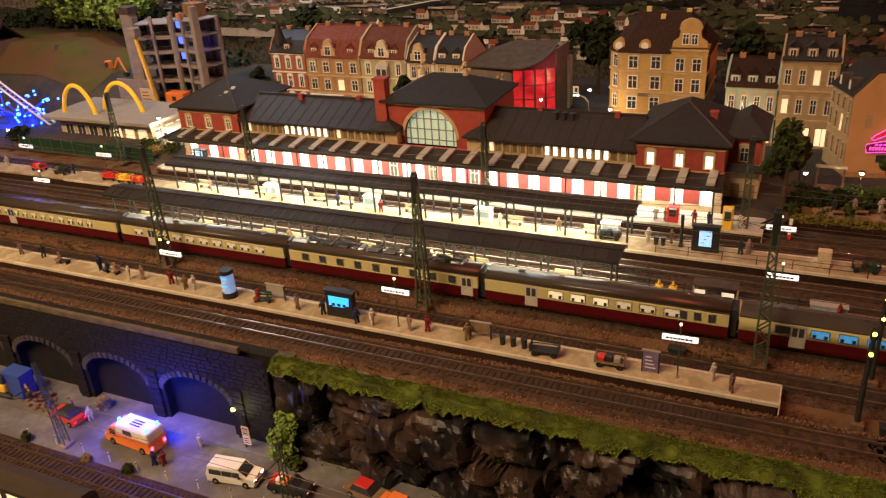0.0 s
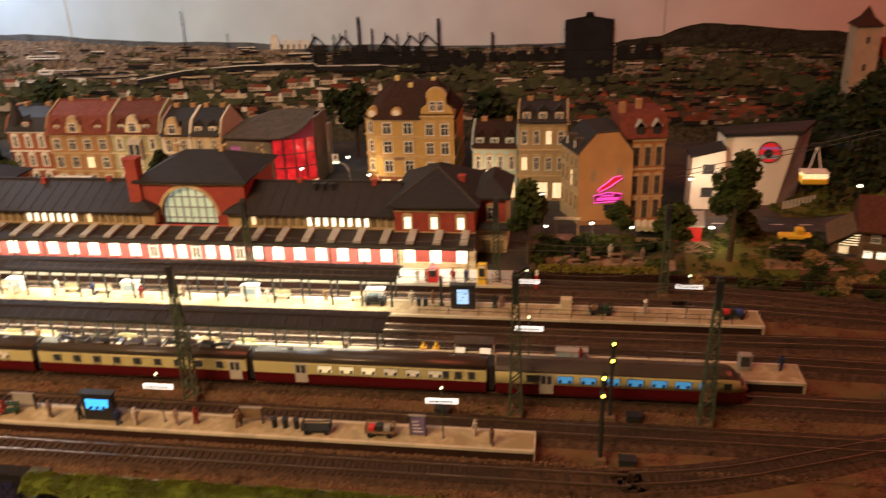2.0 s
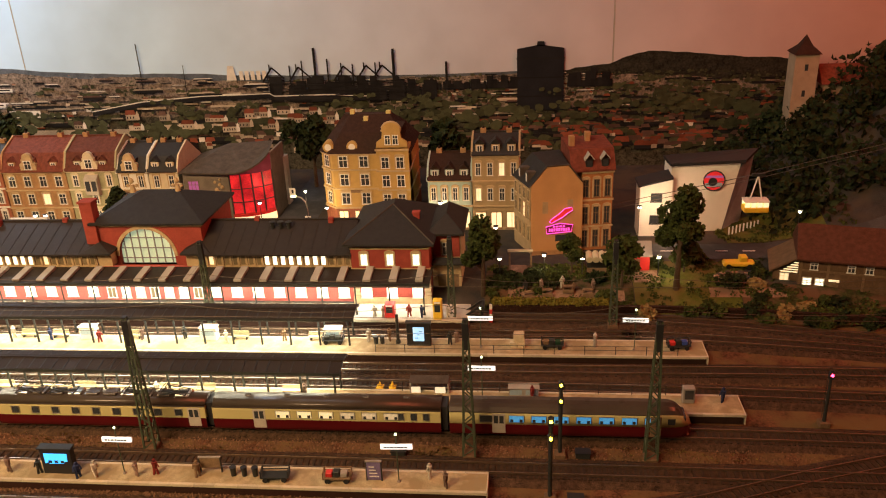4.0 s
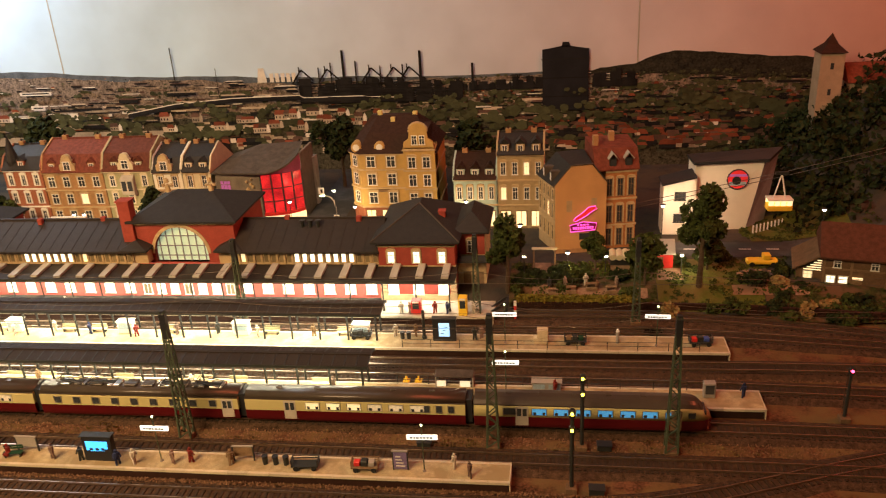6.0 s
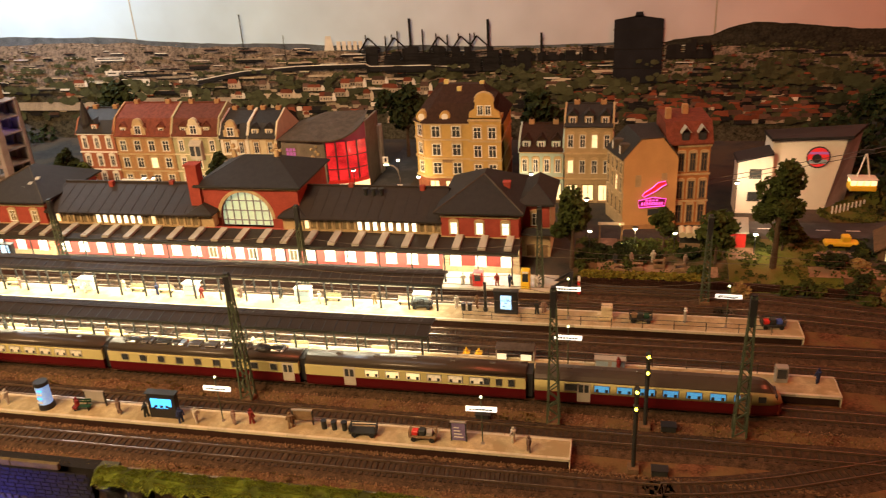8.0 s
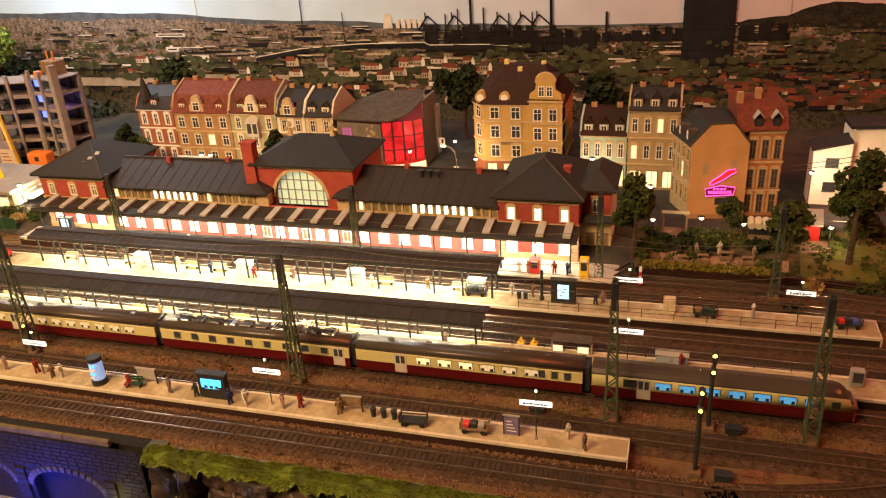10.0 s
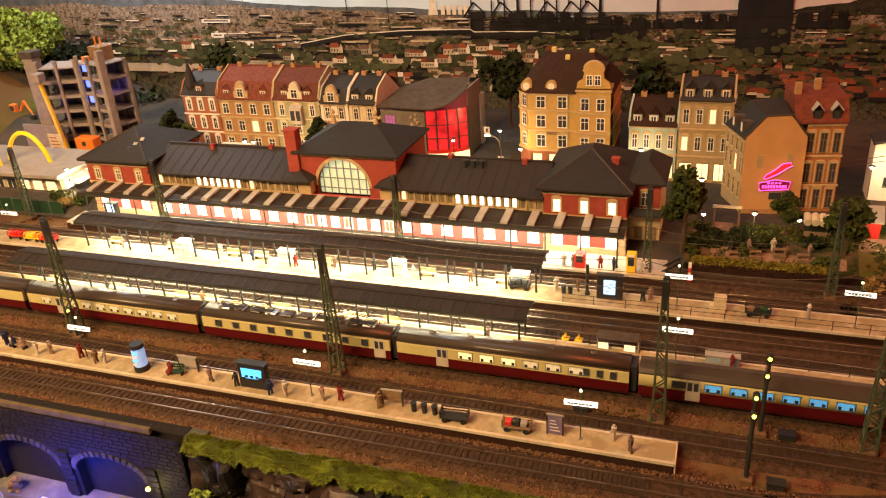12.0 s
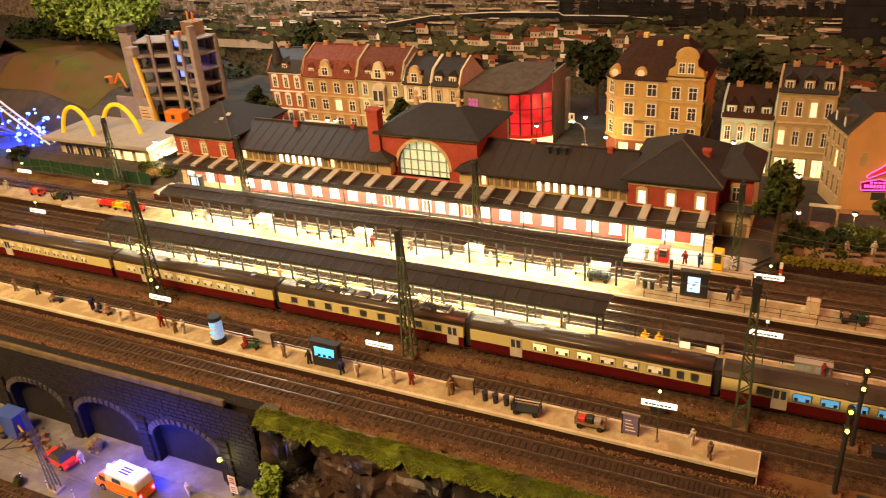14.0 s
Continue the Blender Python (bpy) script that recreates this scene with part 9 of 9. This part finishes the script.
for k, (x, y, r, m, h) in enumerate(((-46.6, -17.6, 1.7, "leafl", 0), (-46.9, -17.4, 1.5, "leafl", 2.0), (-46.3, -17.0, 1.3, "leafl", 3.8), (-73.4, -17.4, 1.2, "dry", 0.15), (-44.8, -18.6, 1.0, "leaf", 0), (-62, -25.6, 0.7, "leaf", 0), (-68, -25.8, 0.6, "dry", 0), (-78, -25.4, 0.7, "leaf", 0))):
    bush(x, y, Z + h, r, "leafy green bush climbing at the wall end" if m == "leafl" else "small shrub beside the street", m, 70 + k, 420, 1.1, 0.26)
for k in range(9):
    p = thing("marker_post", -78 + 4.2 * k, -24.9 + 0.2 * math.sin(k), Z, "thin white marker post beside the street", "post", "marker posts")
    part("shaft", cyl(bmesh.new(), (0, 0, 0), (0, 0, 1.3), 0.07, n=6), M["white"], p)
    part("band", cyl(bmesh.new(), (0, 0, 1.0), (0, 0, 1.15), 0.08, n=6), M["black"], p)


def low_track(y):
    th = thing("lower_track", 0, 0, Z, "railway track beside the lower street", "railway track", "tracks", kind="structure")
    bm = bmesh.new()
    extrude_x(bm, [(y - 2.4, 0.01), (y - 1.7, 0.32), (y + 1.7, 0.32), (y + 2.4, 0.01)], -160, 60)
    part("ballast", bm, M["ballast"], th)
    for o in (-0.825, 0.825):
        part("rail", B(-160, 60, y + o - 0.07, y + o + 0.07, 0.38, 0.62), M["rail"], th)
    bm = bmesh.new()
    for k in range(310):
        box(bm, -160 + 0.7 * k, -159.7 + 0.7 * k, y - 1.45, y + 1.45, 0.3, 0.42)
    tagged(part("sleepers", bm, M["sleeper"], th), kind="stuff")


low_track(-28.0)
low_track(-33.6)


def local_coach(x0, x1):
    th = thing("local_coach", (x0 + x1) / 2, -33.6, Z + 0.6, "dark local train coach with lit windows", "railway coach", "local train")
    l = (x1 - x0) / 2
    part("body", extrude_x(bmesh.new(), [(-1.6, 0.3), (-1.6, 3.2), (1.6, 3.2), (1.6, 0.3)], -l, l), M["dark"], th)
    part("roof", extrude_x(bmesh.new(), [(-1.6, 3.2), (-1.1, 3.8), (0, 4.0), (1.1, 3.8), (1.6, 3.2)], -l, l), M["coachroof"], th)
    for k in range(9):
        for s in (-1, 1):
            part("window", B(-l + 1.6 + k * (2 * l - 3.2) / 8.6 - 0.8, -l + 1.6 + k * (2 * l - 3.2) / 8.6 + 0.8, s * 1.6 - 0.03, s * 1.6 + 0.03, 1.7, 2.7), M["litsoft"], th)
    for bx in (-l + 4, l - 4):
        part("bogie", B(bx - 1.8, bx + 1.8, -1, 1, 0, 0.35), M["black"], th)


local_coach(-112, -86)
local_coach(-85, -59)


def gantry(x, y, h, lean):
    th = thing("catenary_mast", x, y, Z, "leaning lattice mast beside the lower track", "mast", "catenary masts")
    part("foot", B(-0.7, 0.7, -0.7, 0.7, 0, 0.4, bev=0.06), M["concrete"], th)
    for sx in (-1, 1):
        for sy in (-1, 1):
            part("leg", cyl(bmesh.new(), (sx * 0.4, sy * 0.4, 0.3), (lean + sx * 0.15, sy * 0.15, h), 0.07, n=4), M["mastgreen"], th)
    bm = bmesh.new()
    n = 16
    for k in range(n):
        a, b = k / n, (k + 1) / n
        ra, rb = 0.4 - 0.25 * a, 0.4 - 0.25 * b
        s = 1 if k % 2 else -1
        for sy in (-1, 1):
            cyl(bm, (lean * a - s * ra, sy * ra, 0.3 + h * a * 0.97), (lean * b + s * rb, sy * rb, 0.3 + h * b * 0.97), 0.045, n=4, cap=False)
    part("lattice", bm, M["mastgreen"], th)
    part("arm", cyl(bmesh.new(), (lean * 0.8, 0, h * 0.8), (lean * 0.8 - 0.5, -3.6, h * 0.78), 0.07, n=5), M["dark"], th)
    part("stay", cyl(bmesh.new(), (lean * 0.6, 0, h * 0.6), (lean * 0.8 - 0.5, -3.6, h * 0.78), 0.05, n=5), M["dark"], th)
    return th


gantry(-72.6, -24.5, 11.2, -1.0)
gantry(-41.0, -25.0, 9.5, 0.0)
gantry(-104.0, -24.5, 11.0, 0.0)
th = thing("overhead_wire", 0, 0, 0, "thin overhead wires above the lower track", "overhead wire", "overhead wires")
part("contact_wire", wire([(-140, -28, -3.6), (-104, -28, -3.6), (-73, -28, -3.6), (-41, -28, -3.6), (20, -28, -3.6)]), M["wire"], th)
part("carrier_wire", wire([(-140, -28, -2.2), (-104, -28, -2.2), (-73, -28, -2.2), (-41, -28, -2.2), (20, -28, -2.2)], sag=0.9), M["wire"], th)
